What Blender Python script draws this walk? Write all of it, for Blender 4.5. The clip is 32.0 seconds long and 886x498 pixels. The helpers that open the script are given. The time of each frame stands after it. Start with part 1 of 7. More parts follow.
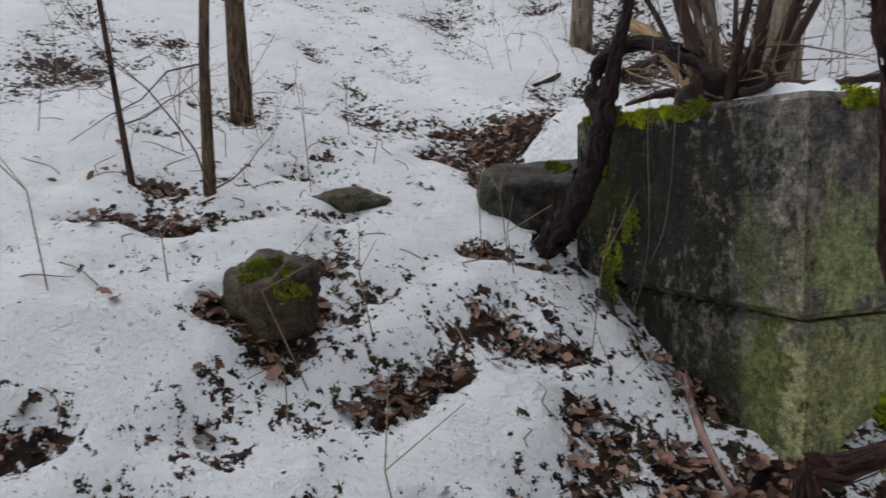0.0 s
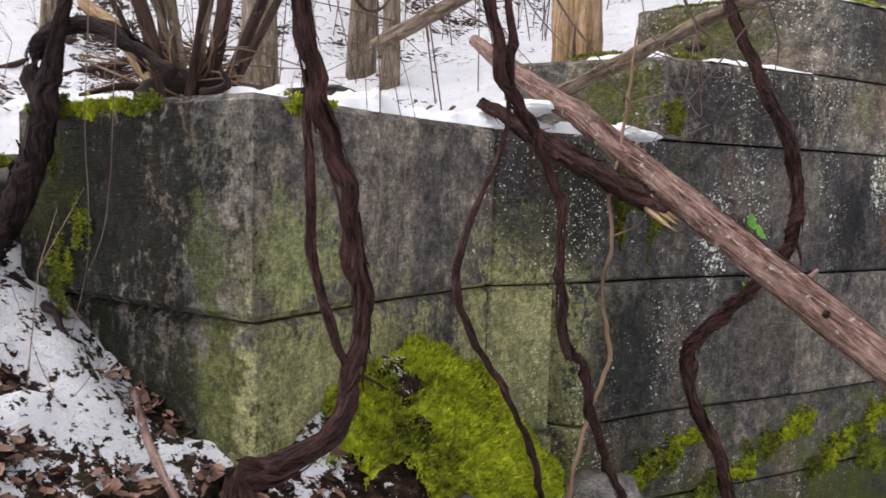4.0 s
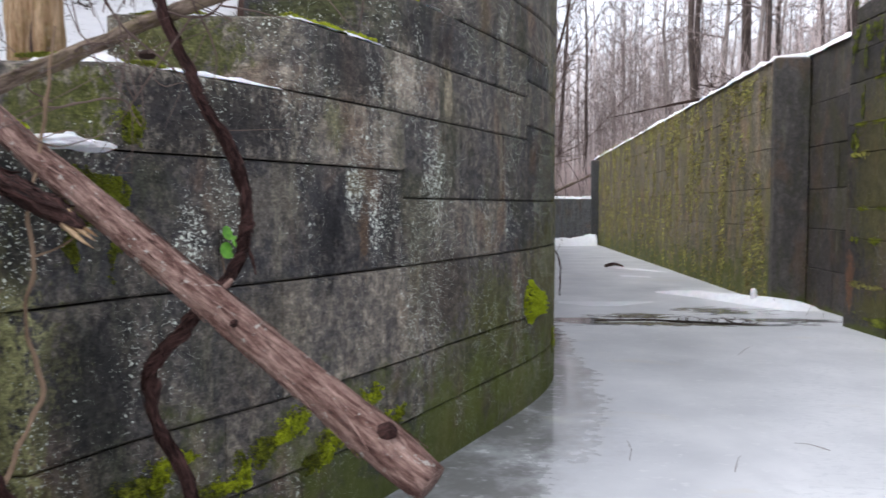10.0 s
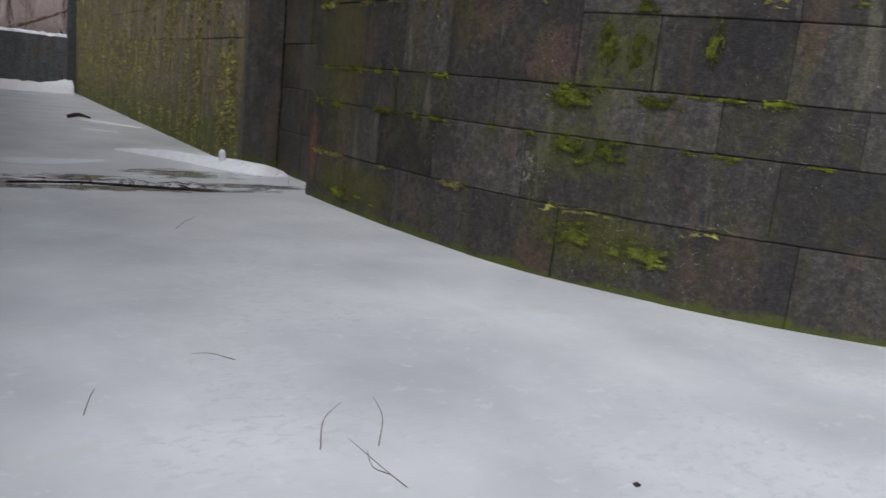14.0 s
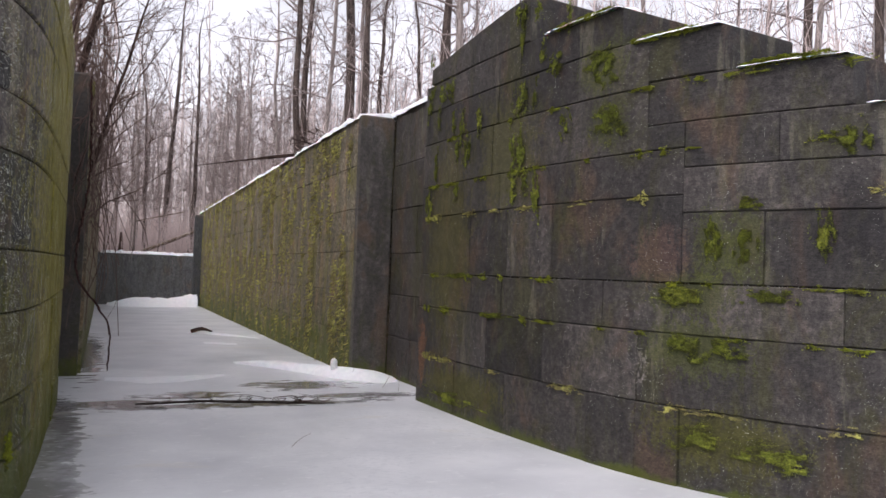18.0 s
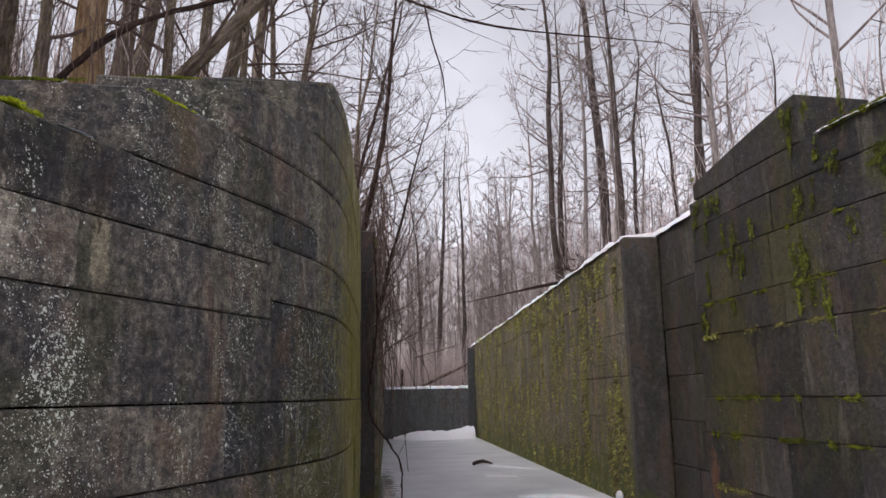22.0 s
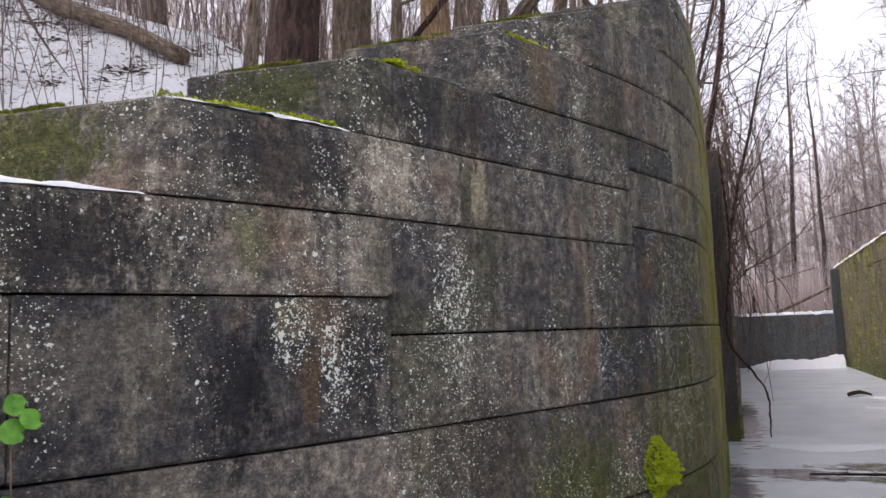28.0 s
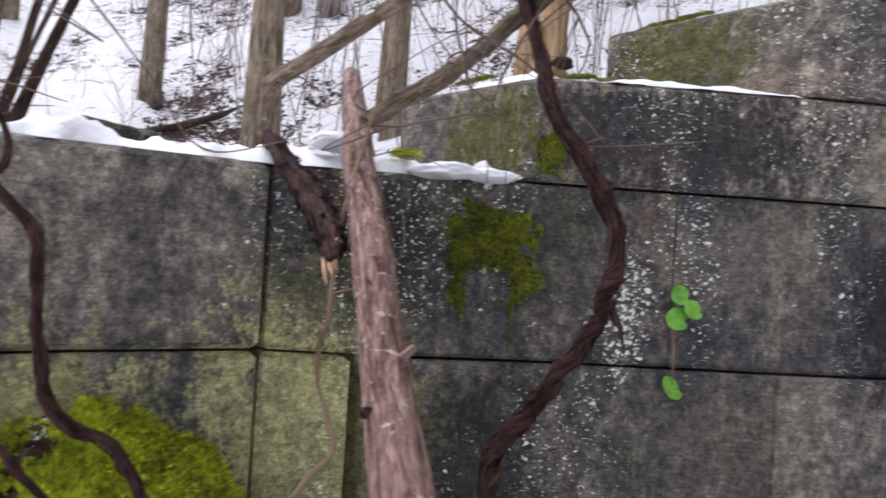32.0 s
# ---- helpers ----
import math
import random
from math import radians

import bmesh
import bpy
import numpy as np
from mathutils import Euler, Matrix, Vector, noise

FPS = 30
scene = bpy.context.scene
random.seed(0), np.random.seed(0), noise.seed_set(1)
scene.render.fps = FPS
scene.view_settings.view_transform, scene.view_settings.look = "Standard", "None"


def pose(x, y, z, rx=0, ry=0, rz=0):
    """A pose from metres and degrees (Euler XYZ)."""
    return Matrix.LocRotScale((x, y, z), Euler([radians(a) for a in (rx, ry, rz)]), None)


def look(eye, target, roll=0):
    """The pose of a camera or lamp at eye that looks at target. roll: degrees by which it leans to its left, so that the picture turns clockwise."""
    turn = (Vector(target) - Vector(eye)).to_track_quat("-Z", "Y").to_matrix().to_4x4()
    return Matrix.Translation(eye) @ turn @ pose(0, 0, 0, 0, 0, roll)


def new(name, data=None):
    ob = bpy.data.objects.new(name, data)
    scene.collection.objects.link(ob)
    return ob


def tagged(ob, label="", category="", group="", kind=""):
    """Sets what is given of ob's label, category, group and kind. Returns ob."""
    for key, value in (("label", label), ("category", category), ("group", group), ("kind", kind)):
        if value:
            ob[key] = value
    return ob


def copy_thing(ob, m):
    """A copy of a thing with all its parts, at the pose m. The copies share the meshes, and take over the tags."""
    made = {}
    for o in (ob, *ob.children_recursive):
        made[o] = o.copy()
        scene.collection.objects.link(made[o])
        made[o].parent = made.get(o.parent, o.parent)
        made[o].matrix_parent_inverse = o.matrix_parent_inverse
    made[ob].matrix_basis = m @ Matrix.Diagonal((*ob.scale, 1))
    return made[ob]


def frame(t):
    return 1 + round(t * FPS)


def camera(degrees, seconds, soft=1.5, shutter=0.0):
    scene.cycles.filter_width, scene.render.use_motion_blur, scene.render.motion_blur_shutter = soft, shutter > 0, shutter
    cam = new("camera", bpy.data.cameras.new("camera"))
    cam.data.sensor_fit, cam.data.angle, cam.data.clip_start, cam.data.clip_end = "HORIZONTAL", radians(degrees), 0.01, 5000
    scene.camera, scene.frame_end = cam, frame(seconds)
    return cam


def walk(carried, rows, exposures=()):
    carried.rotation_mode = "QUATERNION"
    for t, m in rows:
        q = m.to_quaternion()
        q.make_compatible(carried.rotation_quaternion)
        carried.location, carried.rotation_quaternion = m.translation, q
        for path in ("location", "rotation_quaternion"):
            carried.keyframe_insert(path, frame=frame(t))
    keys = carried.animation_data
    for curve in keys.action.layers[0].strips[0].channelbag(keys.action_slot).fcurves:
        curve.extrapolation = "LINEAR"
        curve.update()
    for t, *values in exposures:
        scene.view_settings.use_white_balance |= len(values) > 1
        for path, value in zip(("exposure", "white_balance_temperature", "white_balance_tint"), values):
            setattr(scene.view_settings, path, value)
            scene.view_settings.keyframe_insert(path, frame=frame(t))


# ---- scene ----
cam = camera(59.3, 32.0, shutter=0.22)
PATH = [
    (0, (-0.735, -1.3, 1.8), (-2.591, -0.581, 1.607), -0.8),
    (0.5, (-0.742, -1.3, 1.788), (-2.484, -0.331, 1.623), 0.2),
    (1, (-0.75, -1.3, 1.775), (-2.374, -0.142, 1.625), 2.1),
    (1.5, (-0.768, -1.285, 1.757), (-2.252, 0.047, 1.611), 2.3),
    (2, (-0.785, -1.27, 1.74), (-2.176, 0.157, 1.572), 1.7),
    (2.5, (-0.78, -1.225, 1.74), (-2.124, 0.246, 1.566), 1.4),
    (3, (-0.775, -1.18, 1.74), (-2.041, 0.359, 1.574), 1.5),
    (3.5, (-0.759, -1.136, 1.754), (-1.952, 0.462, 1.591), 1.0),
    (4, (-0.744, -1.091, 1.768), (-1.855, 0.565, 1.612), 1.6),
    (4.5, (-0.788, -1.048, 1.757), (-1.773, 0.687, 1.612), 1.7),
    (6.5, (-0.546, -1.054, 1.804), (-1.274, 0.808, 1.84), -0.1),
    (7, (-0.535, -1.054, 1.813), (-1.196, 0.831, 1.898), -0.0),
    (7.5, (-0.528, -1.058, 1.814), (-1.125, 0.847, 1.932), -0.1),
    (8, (-0.522, -1.047, 1.81), (-1.05, 0.878, 1.928), -0.4),
    (8.5, (-0.504, -1.03, 1.806), (-0.968, 0.914, 1.879), -0.5),
    (9, (-0.488, -0.996, 1.786), (-0.864, 0.968, 1.78), -0.3),
    (9.5, (-0.429, -0.93, 1.772), (-0.757, 1.041, 1.687), 0.3),
    (10, (-0.357, -0.84, 1.77), (-0.48, 1.153, 1.664), -0.0),
    (10.5, (-0.241, -0.595, 1.711), (-0.011, 1.388, 1.596), 4.1),
    (11, (-0.124, -0.407, 1.707), (0.455, 1.503, 1.58), 5.4),
    (11.5, (0.098, -0.157, 1.622), (0.915, 1.665, 1.5), 5.9),
    (12, (0.213, -0.016, 1.604), (1.245, 1.69, 1.455), 5.8),
    (12.5, (0.345, 0.243, 1.585), (1.417, 1.918, 1.372), 4.5),
    (13, (0.416, 0.507, 1.582), (1.653, 2.047, 1.272), 5.4),
    (13.5, (0.567, 0.675, 1.551), (1.811, 2.188, 1.147), 5.4),
    (14, (0.845, 0.843, 1.575), (1.888, 2.504, 1.185), 6.1),
    (14.5, (0.89, 0.958, 1.592), (1.777, 2.714, 1.231), 5.7),
    (16.5, (0.808, 0.88, 1.741), (1.633, 2.694, 1.572), 2.8),
    (17, (0.801, 0.862, 1.762), (1.666, 2.665, 1.702), 2.8),
    (17.5, (0.8, 0.86, 1.759), (1.663, 2.664, 1.794), 2.7),
    (18, (0.806, 0.877, 1.764), (1.603, 2.71, 1.831), 2.1),
    (18.5, (0.807, 0.885, 1.771), (1.522, 2.75, 1.866), 1.6),
    (19, (0.805, 0.895, 1.771), (1.45, 2.785, 1.887), 1.2),
    (19.5, (0.799, 0.89, 1.781), (1.375, 2.801, 1.916), 0.7),
    (20, (0.788, 0.89, 1.787), (1.283, 2.821, 1.941), 0.4),
    (20.5, (0.773, 0.886, 1.787), (1.203, 2.831, 1.966), 0.2),
    (21, (0.752, 0.879, 1.797), (1.103, 2.836, 2.013), -0.2),
    (21.5, (0.727, 0.85, 1.822), (0.961, 2.814, 2.119), -0.8),
    (22, (0.708, 0.84, 1.845), (0.854, 2.8, 2.217), -1.1),
    (22.5, (0.693, 0.818, 1.85), (0.771, 2.774, 2.26), -1.0),
    (23, (0.665, 0.817, 1.852), (0.675, 2.773, 2.272), -0.8),
    (23.5, (0.65, 0.822, 1.853), (0.589, 2.776, 2.272), -0.8),
    (24, (0.636, 0.819, 1.851), (0.517, 2.772, 2.265), -0.7),
    (24.5, (0.618, 0.817, 1.841), (0.416, 2.768, 2.234), -1.0),
    (25, (0.598, 0.825, 1.84), (0.303, 2.767, 2.212), -1.1),
    (25.5, (0.601, 0.832, 1.821), (0.248, 2.771, 2.162), -1.7),
    (27.5, (0.548, 0.843, 1.824), (-0.035, 2.742, 2.051), -2.0),
    (28, (0.529, 0.827, 1.815), (-0.158, 2.693, 2.039), -2.1),
    (28.5, (0.475, 0.81, 1.814), (-0.298, 2.644, 2.014), -1.9),
    (29, (0.452, 0.794, 1.803), (-0.438, 2.576, 1.984), -1.5),
    (29.5, (0.425, 0.774, 1.803), (-0.579, 2.497, 1.962), -1.0),
    (30, (0.387, 0.756, 1.796), (-0.721, 2.415, 1.935), -0.6),
    (30.5, (0.354, 0.728, 1.789), (-0.863, 2.312, 1.892), -0.3),
    (31, (0.323, 0.686, 1.781), (-1.002, 2.181, 1.868), 0.2),
    (31.5, (0.185, 0.633, 1.753), (-1.232, 2.04, 1.817), 1.4),
    (32, (0.13, 0.505, 1.747), (-1.516, 1.64, 1.756), 3.6),
]
EXPOSURES = [(t, stops, kelvin, tint) for t, stops, kelvin, tint in ((0, 0.70, 6350, 9), (1, 1.05, 6400, 11), (2, 1.30, 6500, 13), (3, 1.49, 6600, 14), (4, 1.58, 6600, 15), (7, 1.48, 6300, 15), (8, 1.28, 6300, 16), (9, 1.26, 6300, 14), (10, 1.42, 6200, 13), (11, 1.08, 6100, 12), (12, 1.03, 6150, 12), (13, 0.73, 6250, 11), (14, 0.66, 6300, 12), (16.5, 1.08, 6300, 14), (18, 1.20, 6500, 18), (20, 1.14, 6550, 19), (21, 1.10, 6550, 18), (22, 0.80, 6500, 18), (24, 0.82, 6600, 18), (26, 1.03, 6550, 18), (28, 1.33, 6400, 18), (29, 1.76, 6450, 19), (30, 1.98, 6450, 19), (31, 2.07, 6350, 18), (32, 1.62, 6250, 17))]
walk(cam, [(t, look(eye, target, roll)) for t, eye, target, roll in PATH], EXPOSURES)

# ---- world and light ----
world = bpy.data.worlds.new("overcast_sky")
scene.world = world
world.use_nodes = True
wn, wl = world.node_tree.nodes, world.node_tree.links
wn.clear()
SUN_EL, SUN_ROT = radians(55), radians(-105)
w_sky = wn.new("ShaderNodeTexSky")
w_sky.sky_type, w_sky.sun_disc = "NISHITA", False
w_sky.sun_elevation, w_sky.sun_rotation = SUN_EL, SUN_ROT
w_sky.dust_density, w_sky.air_density, w_sky.ozone_density = 2.0, 1.0, 2.0
w_hue = wn.new("ShaderNodeHueSaturation")
w_hue.inputs["Saturation"].default_value = 0.20
w_bg = wn.new("ShaderNodeBackground")
w_bg.inputs["Strength"].default_value = 0.13
w_out = wn.new("ShaderNodeOutputWorld")
wl.new(w_sky.outputs[0], w_hue.inputs["Color"])
w_tex = wn.new("ShaderNodeTexCoord")
w_cloud = wn.new("ShaderNodeTexNoise")
w_cloud.inputs["Scale"].default_value, w_cloud.inputs["Detail"].default_value, w_cloud.inputs["Roughness"].default_value = 3.2, 5.0, 0.55
w_soft = wn.new("ShaderNodeMapRange")
w_soft.inputs["From Min"].default_value, w_soft.inputs["From Max"].default_value = 0.32, 0.68
w_soft.inputs["To Min"].default_value, w_soft.inputs["To Max"].default_value = 0.80, 1.14
w_mul = wn.new("ShaderNodeVectorMath")
w_mul.operation = "SCALE"
wl.new(w_tex.outputs["Generated"], w_cloud.inputs["Vector"])
wl.new(w_cloud.outputs["Fac"], w_soft.inputs["Value"])
wl.new(w_hue.outputs[0], w_mul.inputs[0])
wl.new(w_soft.outputs[0], w_mul.inputs["Scale"])
wl.new(w_mul.outputs[0], w_bg.inputs["Color"])
wl.new(w_bg.outputs[0], w_out.inputs["Surface"])
sun = new("sun", bpy.data.lights.new("sun", "SUN"))
sun.data.energy, sun.data.angle, sun.data.color = 0.7, radians(60), (1.0, 0.98, 0.96)
sun.matrix_world = look((math.sin(SUN_ROT) * 30, math.cos(SUN_ROT) * 30, 30 * math.tan(SUN_EL)), (0, 0, 0))

# ---- small tools ----
rng = np.random.default_rng(7)


def mesh_of(name, verts, faces, mat, smooth=False, mats=None, ids=None):
    me = bpy.data.meshes.new(name)
    arr = np.array(verts, float)
    me.from_pydata(arr[:, :3].tolist(), [], faces)
    if arr.shape[1] == 6:
        me.attributes.new("grain", "FLOAT_VECTOR", "POINT").data.foreach_set("vector", arr[:, 3:].astype(np.float32).ravel())
    for m in (mats or [mat]):
        me.materials.append(m)
    if ids is not None:
        me.polygons.foreach_set("material_index", ids)
    if smooth:
        me.polygons.foreach_set("use_smooth", [True] * len(me.polygons))
    me.update()
    return me


def thing(name, verts, faces, mat, label, category, group="", kind="", smooth=False):
    return tagged(new(name, mesh_of(name, verts, faces, mat, smooth)), label, category, group, kind)


def part(name, verts, faces, mat, parent, label="", smooth=False):
    ob = new(name, mesh_of(name, verts, faces, mat, smooth))
    ob.parent = parent
    if label:
        ob["label"] = label
    return ob


def holder(name, at, label, category, group="", kind=""):
    ob = new(name)
    ob.empty_display_size = 0.1
    ob.location = at
    return tagged(ob, label, category, group, kind)


def under(ob, parent):
    """Hangs ob, whose mesh is in world places, under a holder that stands somewhere."""
    ob.parent = parent
    ob.matrix_parent_inverse = Matrix.Translation(parent.location).inverted()
    return ob


def sstep(a, b, v):
    u = np.clip((v - a) / (b - a), 0, 1)
    return u * u * (3 - 2 * u)


def smooth_path(points, step=0.06):
    """A Catmull-Rom line through the points (rows of any width)."""
    p = np.array(points, float)
    p = np.vstack([2 * p[0] - p[1], p, 2 * p[-1] - p[-2]])
    out = []
    for i in range(1, len(p) - 2):
        a, b, c, d = p[i - 1], p[i], p[i + 1], p[i + 2]
        n = max(2, int(np.linalg.norm((c - b)[:3]) / step))
        for k in range(n):
            u = k / n
            out.append(0.5 * (2 * b + (c - a) * u + (2 * a - 5 * b + 4 * c - d) * u**2 + (3 * b - a - 3 * c + d) * u**3))
    out.append(p[-2])
    return np.array(out)


def tube(points, radii, sides=8, rough=0.0, seed=0, step=0.06, ridge=0.0, raw=False):
    """Vertices (with a straightened place for the bark) and faces of a round limb; rough: lumps; ridge: strands along it."""
    pts = np.array(points, float)
    rad = np.interp(np.linspace(0, 1, len(pts)), np.linspace(0, 1, len(radii)), radii)
    line = np.hstack([pts, rad[:, None]])
    if not raw:
        line = smooth_path(line, step)
    c, r = line[:, :3], np.maximum(line[:, 3], 0.0006)
    t = np.gradient(c, axis=0)
    t /= np.linalg.norm(t, axis=1)[:, None] + 1e-9
    ref = np.array([0.13, 0.21, 0.97]) if abs(t[:, 2]).mean() < 0.8 else np.array([0.97, 0.2, 0.1])
    a = np.cross(t, ref)
    a /= np.linalg.norm(a, axis=1)[:, None] + 1e-9
    b = np.cross(t, a)
    ang = np.linspace(0, 2 * np.pi, sides, endpoint=False)
    lr = np.random.default_rng(seed)
    ph = lr.uniform(0, 6.28, 6)
    n = len(c)
    along = np.arange(n)[:, None]
    k = 1 + rough * (np.sin(along * 0.9 + ph[0] + ang * 1.0) * 0.5 + np.sin(along * 0.37 + ph[1] + ang * 2) * 0.6 + lr.normal(0, 0.35, (n, sides)))
    if ridge:
        k = k + ridge * np.sign(np.sin(ang * 5 + along * 0.22 + ph[2])) * (0.6 + 0.4 * np.sin(along * 0.5 + ph[3]))
    ring = c[:, None] + (r[:, None] * k)[..., None] * (np.cos(ang)[None, :, None] * a[:, None] + np.sin(ang)[None, :, None] * b[:, None])
    length = np.r_[0, np.cumsum(np.linalg.norm(np.diff(c, axis=0), axis=1))] + ph[4] * 3
    straight = np.stack([r[:, None] * np.cos(ang) + ph[5], r[:, None] * np.sin(ang), np.repeat(length[:, None], sides, 1)], 2)
    v = np.hstack([ring.reshape(-1, 3), straight.reshape(-1, 3)])
    f = []
    for i in range(n - 1):
        for j in range(sides):
            j2 = (j + 1) % sides
            f.append((i * sides + j, i * sides + j2, (i + 1) * sides + j2, (i + 1) * sides + j))
    f.append(tuple(range(sides))[::-1])
    f.append(tuple((n - 1) * sides + j for j in range(sides)))
    return v, f


def join(pieces):
    vs, fs, o = [], [], 0
    for v, f in pieces:
        vs.append(np.asarray(v, float))
        fs += [tuple(i + o for i in q) for q in f]
        o += len(v)
    return np.vstack(vs), fs


# ---- materials ----
def nodes_of(name):
    m = bpy.data.materials.new(name)
    m.use_nodes = True
    nt = m.node_tree
    return m, nt, nt.nodes["Principled BSDF"]


class Net:
    def __init__(self, nt):
        self.nt = nt

    def add(self, kind, **kw):
        n = self.nt.nodes.new(kind)
        for k, v in kw.items():
            n.inputs[k.replace("_", " ")].default_value = v
        return n

    def link(self, a, b):
        self.nt.links.new(a, b)

    def coords(self, scale=(1, 1, 1), obj=False):
        g = self.nt.nodes.new("ShaderNodeTexCoord" if obj else "ShaderNodeNewGeometry")
        mp = self.nt.nodes.new("ShaderNodeMapping")
        mp.inputs["Scale"].default_value = scale
        self.link(g.outputs["Object" if obj else "Position"], mp.inputs["Vector"])
        return mp.outputs[0]

    def noise(self, vec, scale, detail=4, rough=0.55, dist=0.0):
        n = self.add("ShaderNodeTexNoise", Scale=scale, Detail=detail, Roughness=rough, Distortion=dist)
        self.link(vec, n.inputs["Vector"])
        return n.outputs["Fac"]

    def ramp(self, fac, stops):
        n = self.nt.nodes.new("ShaderNodeValToRGB")
        e = n.color_ramp.elements
        while len(e) < len(stops):
            e.new(0.5)
        for el, (p, c) in zip(e, stops):
            el.position = p
            el.color = (*c, 1) if len(c) == 3 else c
        self.link(fac, n.inputs[0])
        return n.outputs[0]

    def step(self, fac, a, b):
        n = self.nt.nodes.new("ShaderNodeMapRange")
        n.interpolation_type = "SMOOTHSTEP"
        n.inputs["From Min"].default_value, n.inputs["From Max"].default_value = a, b
        self.link(fac, n.inputs["Value"])
        return n.outputs[0]

    def math(self, op, a, b):
        n = self.nt.nodes.new("ShaderNodeMath")
        n.operation = op
        for i, v in enumerate((a, b)):
            if isinstance(v, (int, float)):
                n.inputs[i].default_value = v
            else:
                self.link(v, n.inputs[i])
        return n.outputs[0]

    def mix(self, fac, a, b, blend="MIX"):
        n = self.nt.nodes.new("ShaderNodeMix")
        n.data_type, n.blend_type = "RGBA", blend
        for i, v in ((0, fac), (6, a), (7, b)):
            if isinstance(v, (int, float)):
                n.inputs[i].default_value = v
            elif isinstance(v, tuple):
                n.inputs[i].default_value = (*v, 1)
            else:
                self.link(v, n.inputs[i])
        return n.outputs[2]

    def bump(self, height, strength, dist=0.02, prev=None):
        n = self.add("ShaderNodeBump", Strength=strength, Distance=dist)
        self.link(height, n.inputs["Height"])
        if prev is not None:
            self.link(prev, n.inputs["Normal"])
        return n.outputs[0]


def stone_mat(name, dark, mid, pale, moss=0.35, specks=1.0, mossfoot=0.0, stains_shade=(), contrast=1.0, streaky=(4.2, 4.2, 0.5), green=(0.075, 0.085, 0.026), gloss=0.12, crusty=1.0, blocky=0.15):
    """Weathered stone: drips, blotches, tooling, algae, lichen spots, and stained or shade-painted spots given as
    (place, reach, colour, strength); "bare" clears the lichen.
    """
    m, nt, b = nodes_of(name)
    k = Net(nt)
    flat, streak = k.coords(), k.coords(streaky)
    run = k.noise(streak, 1.3, 6, 0.62, 0.5)
    blot = k.noise(flat, 3.6, 7, 0.68, 0.5)
    mott = k.noise(flat, 17, 5, 0.7)
    grain = k.noise(flat, 105, 4, 0.7)
    tool = k.noise(k.coords((11, 11, 120)), 1.0, 3, 0.6)
    info = nt.nodes.new("ShaderNodeObjectInfo")
    tone = k.math("ADD", k.math("MULTIPLY", run, 0.22), k.math("MULTIPLY", blot, 0.39))
    tone = k.math("ADD", tone, k.math("MULTIPLY", mott, 0.39))
    tone = k.math("ADD", tone, k.math("MULTIPLY", k.math("SUBTRACT", info.outputs["Random"], 0.5), blocky))
    w = 0.058 / contrast
    low = tuple(0.6 * x + 0.4 * y for x, y in zip(dark, mid))
    col = k.ramp(tone, [(0.50 - 0.7 * w, dark), (0.50 + 0.15 * w, low), (0.50 + 0.8 * w, mid), (0.50 + 2.0 * w, pale)])
    rust = k.step(k.noise(k.coords((1.4, 1.4, 0.7)), 1.5, 5, 0.6, 0.4), 0.52, 0.66)
    col = k.mix(k.math("MULTIPLY", rust, 0.45), col, tuple(x * f for x, f in zip(mid, (1.35, 0.95, 0.68))))
    algae = k.step(k.noise(k.coords((1.9, 1.9, 0.9)), 1.0, 7, 0.72, 0.8), 0.47, 0.64)
    col = k.mix(k.math("MULTIPLY", algae, moss), col, green)
    film = k.step(k.noise(k.coords((3.4, 3.4, 0.55)), 1.1, 5, 0.6), 0.585, 0.66)
    col = k.mix(k.math("MULTIPLY", film, 0.45), col, tuple(0.5 * x + 0.5 * y for x, y in zip(pale, (0.20, 0.20, 0.11))))
    # stained or shade-painted spots with a place of their own; a colour of None thickens the lichen there
    rag = k.math("SUBTRACT", k.math("ADD", k.math("MULTIPLY", k.noise(k.coords((9, 9, 4)), 1.6, 6, 0.75), 0.6), k.math("MULTIPLY", k.noise(flat, 38, 4, 0.7), 0.4)), 0.5)
    crust, bare = 0.0, 0.0
    for place, reach, colour, strength in stains_shade:
        mp = nt.nodes.new("ShaderNodeMapping")
        mp.vector_type = "TEXTURE"
        mp.inputs["Location"].default_value, mp.inputs["Scale"].default_value = place, reach
        k.link(flat, mp.inputs["Vector"])
        ln = nt.nodes.new("ShaderNodeVectorMath")
        ln.operation = "LENGTH"
        k.link(mp.outputs[0], ln.inputs[0])
        if colour == "bare":
            bare = k.math("MULTIPLY", k.step(ln.outputs["Value"], 1.6, 0.6), strength)
        elif colour is None:
            near = k.math("MULTIPLY", k.step(ln.outputs["Value"], 1.9, 0.2), strength)
            crust = near if crust == 0.0 else k.math("MAXIMUM", crust, near)
        else:
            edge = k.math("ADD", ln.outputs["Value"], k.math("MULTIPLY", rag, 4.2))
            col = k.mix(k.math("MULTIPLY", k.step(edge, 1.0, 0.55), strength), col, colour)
    # dark crust in small flecks, speckled grain and tool marks
    fleck = k.noise(flat, 44, 5, 0.75, 0.4)
    flake = k.math("ADD", k.math("MULTIPLY", k.noise(flat, 15, 8, 0.78, 0.3), 0.7), k.math("MULTIPLY", blot, 0.3))
    col = k.mix(k.math("MULTIPLY", k.step(flake, 0.485, 0.52), 0.56 * crusty), col, k.mix(1.0, col, (0.40, 0.40, 0.43), "MULTIPLY"))
    col = k.mix(k.math("MULTIPLY", k.step(fleck, 0.50, 0.55), 0.45 * crusty), col, k.mix(1.0, col, (0.40, 0.40, 0.42), "MULTIPLY"))
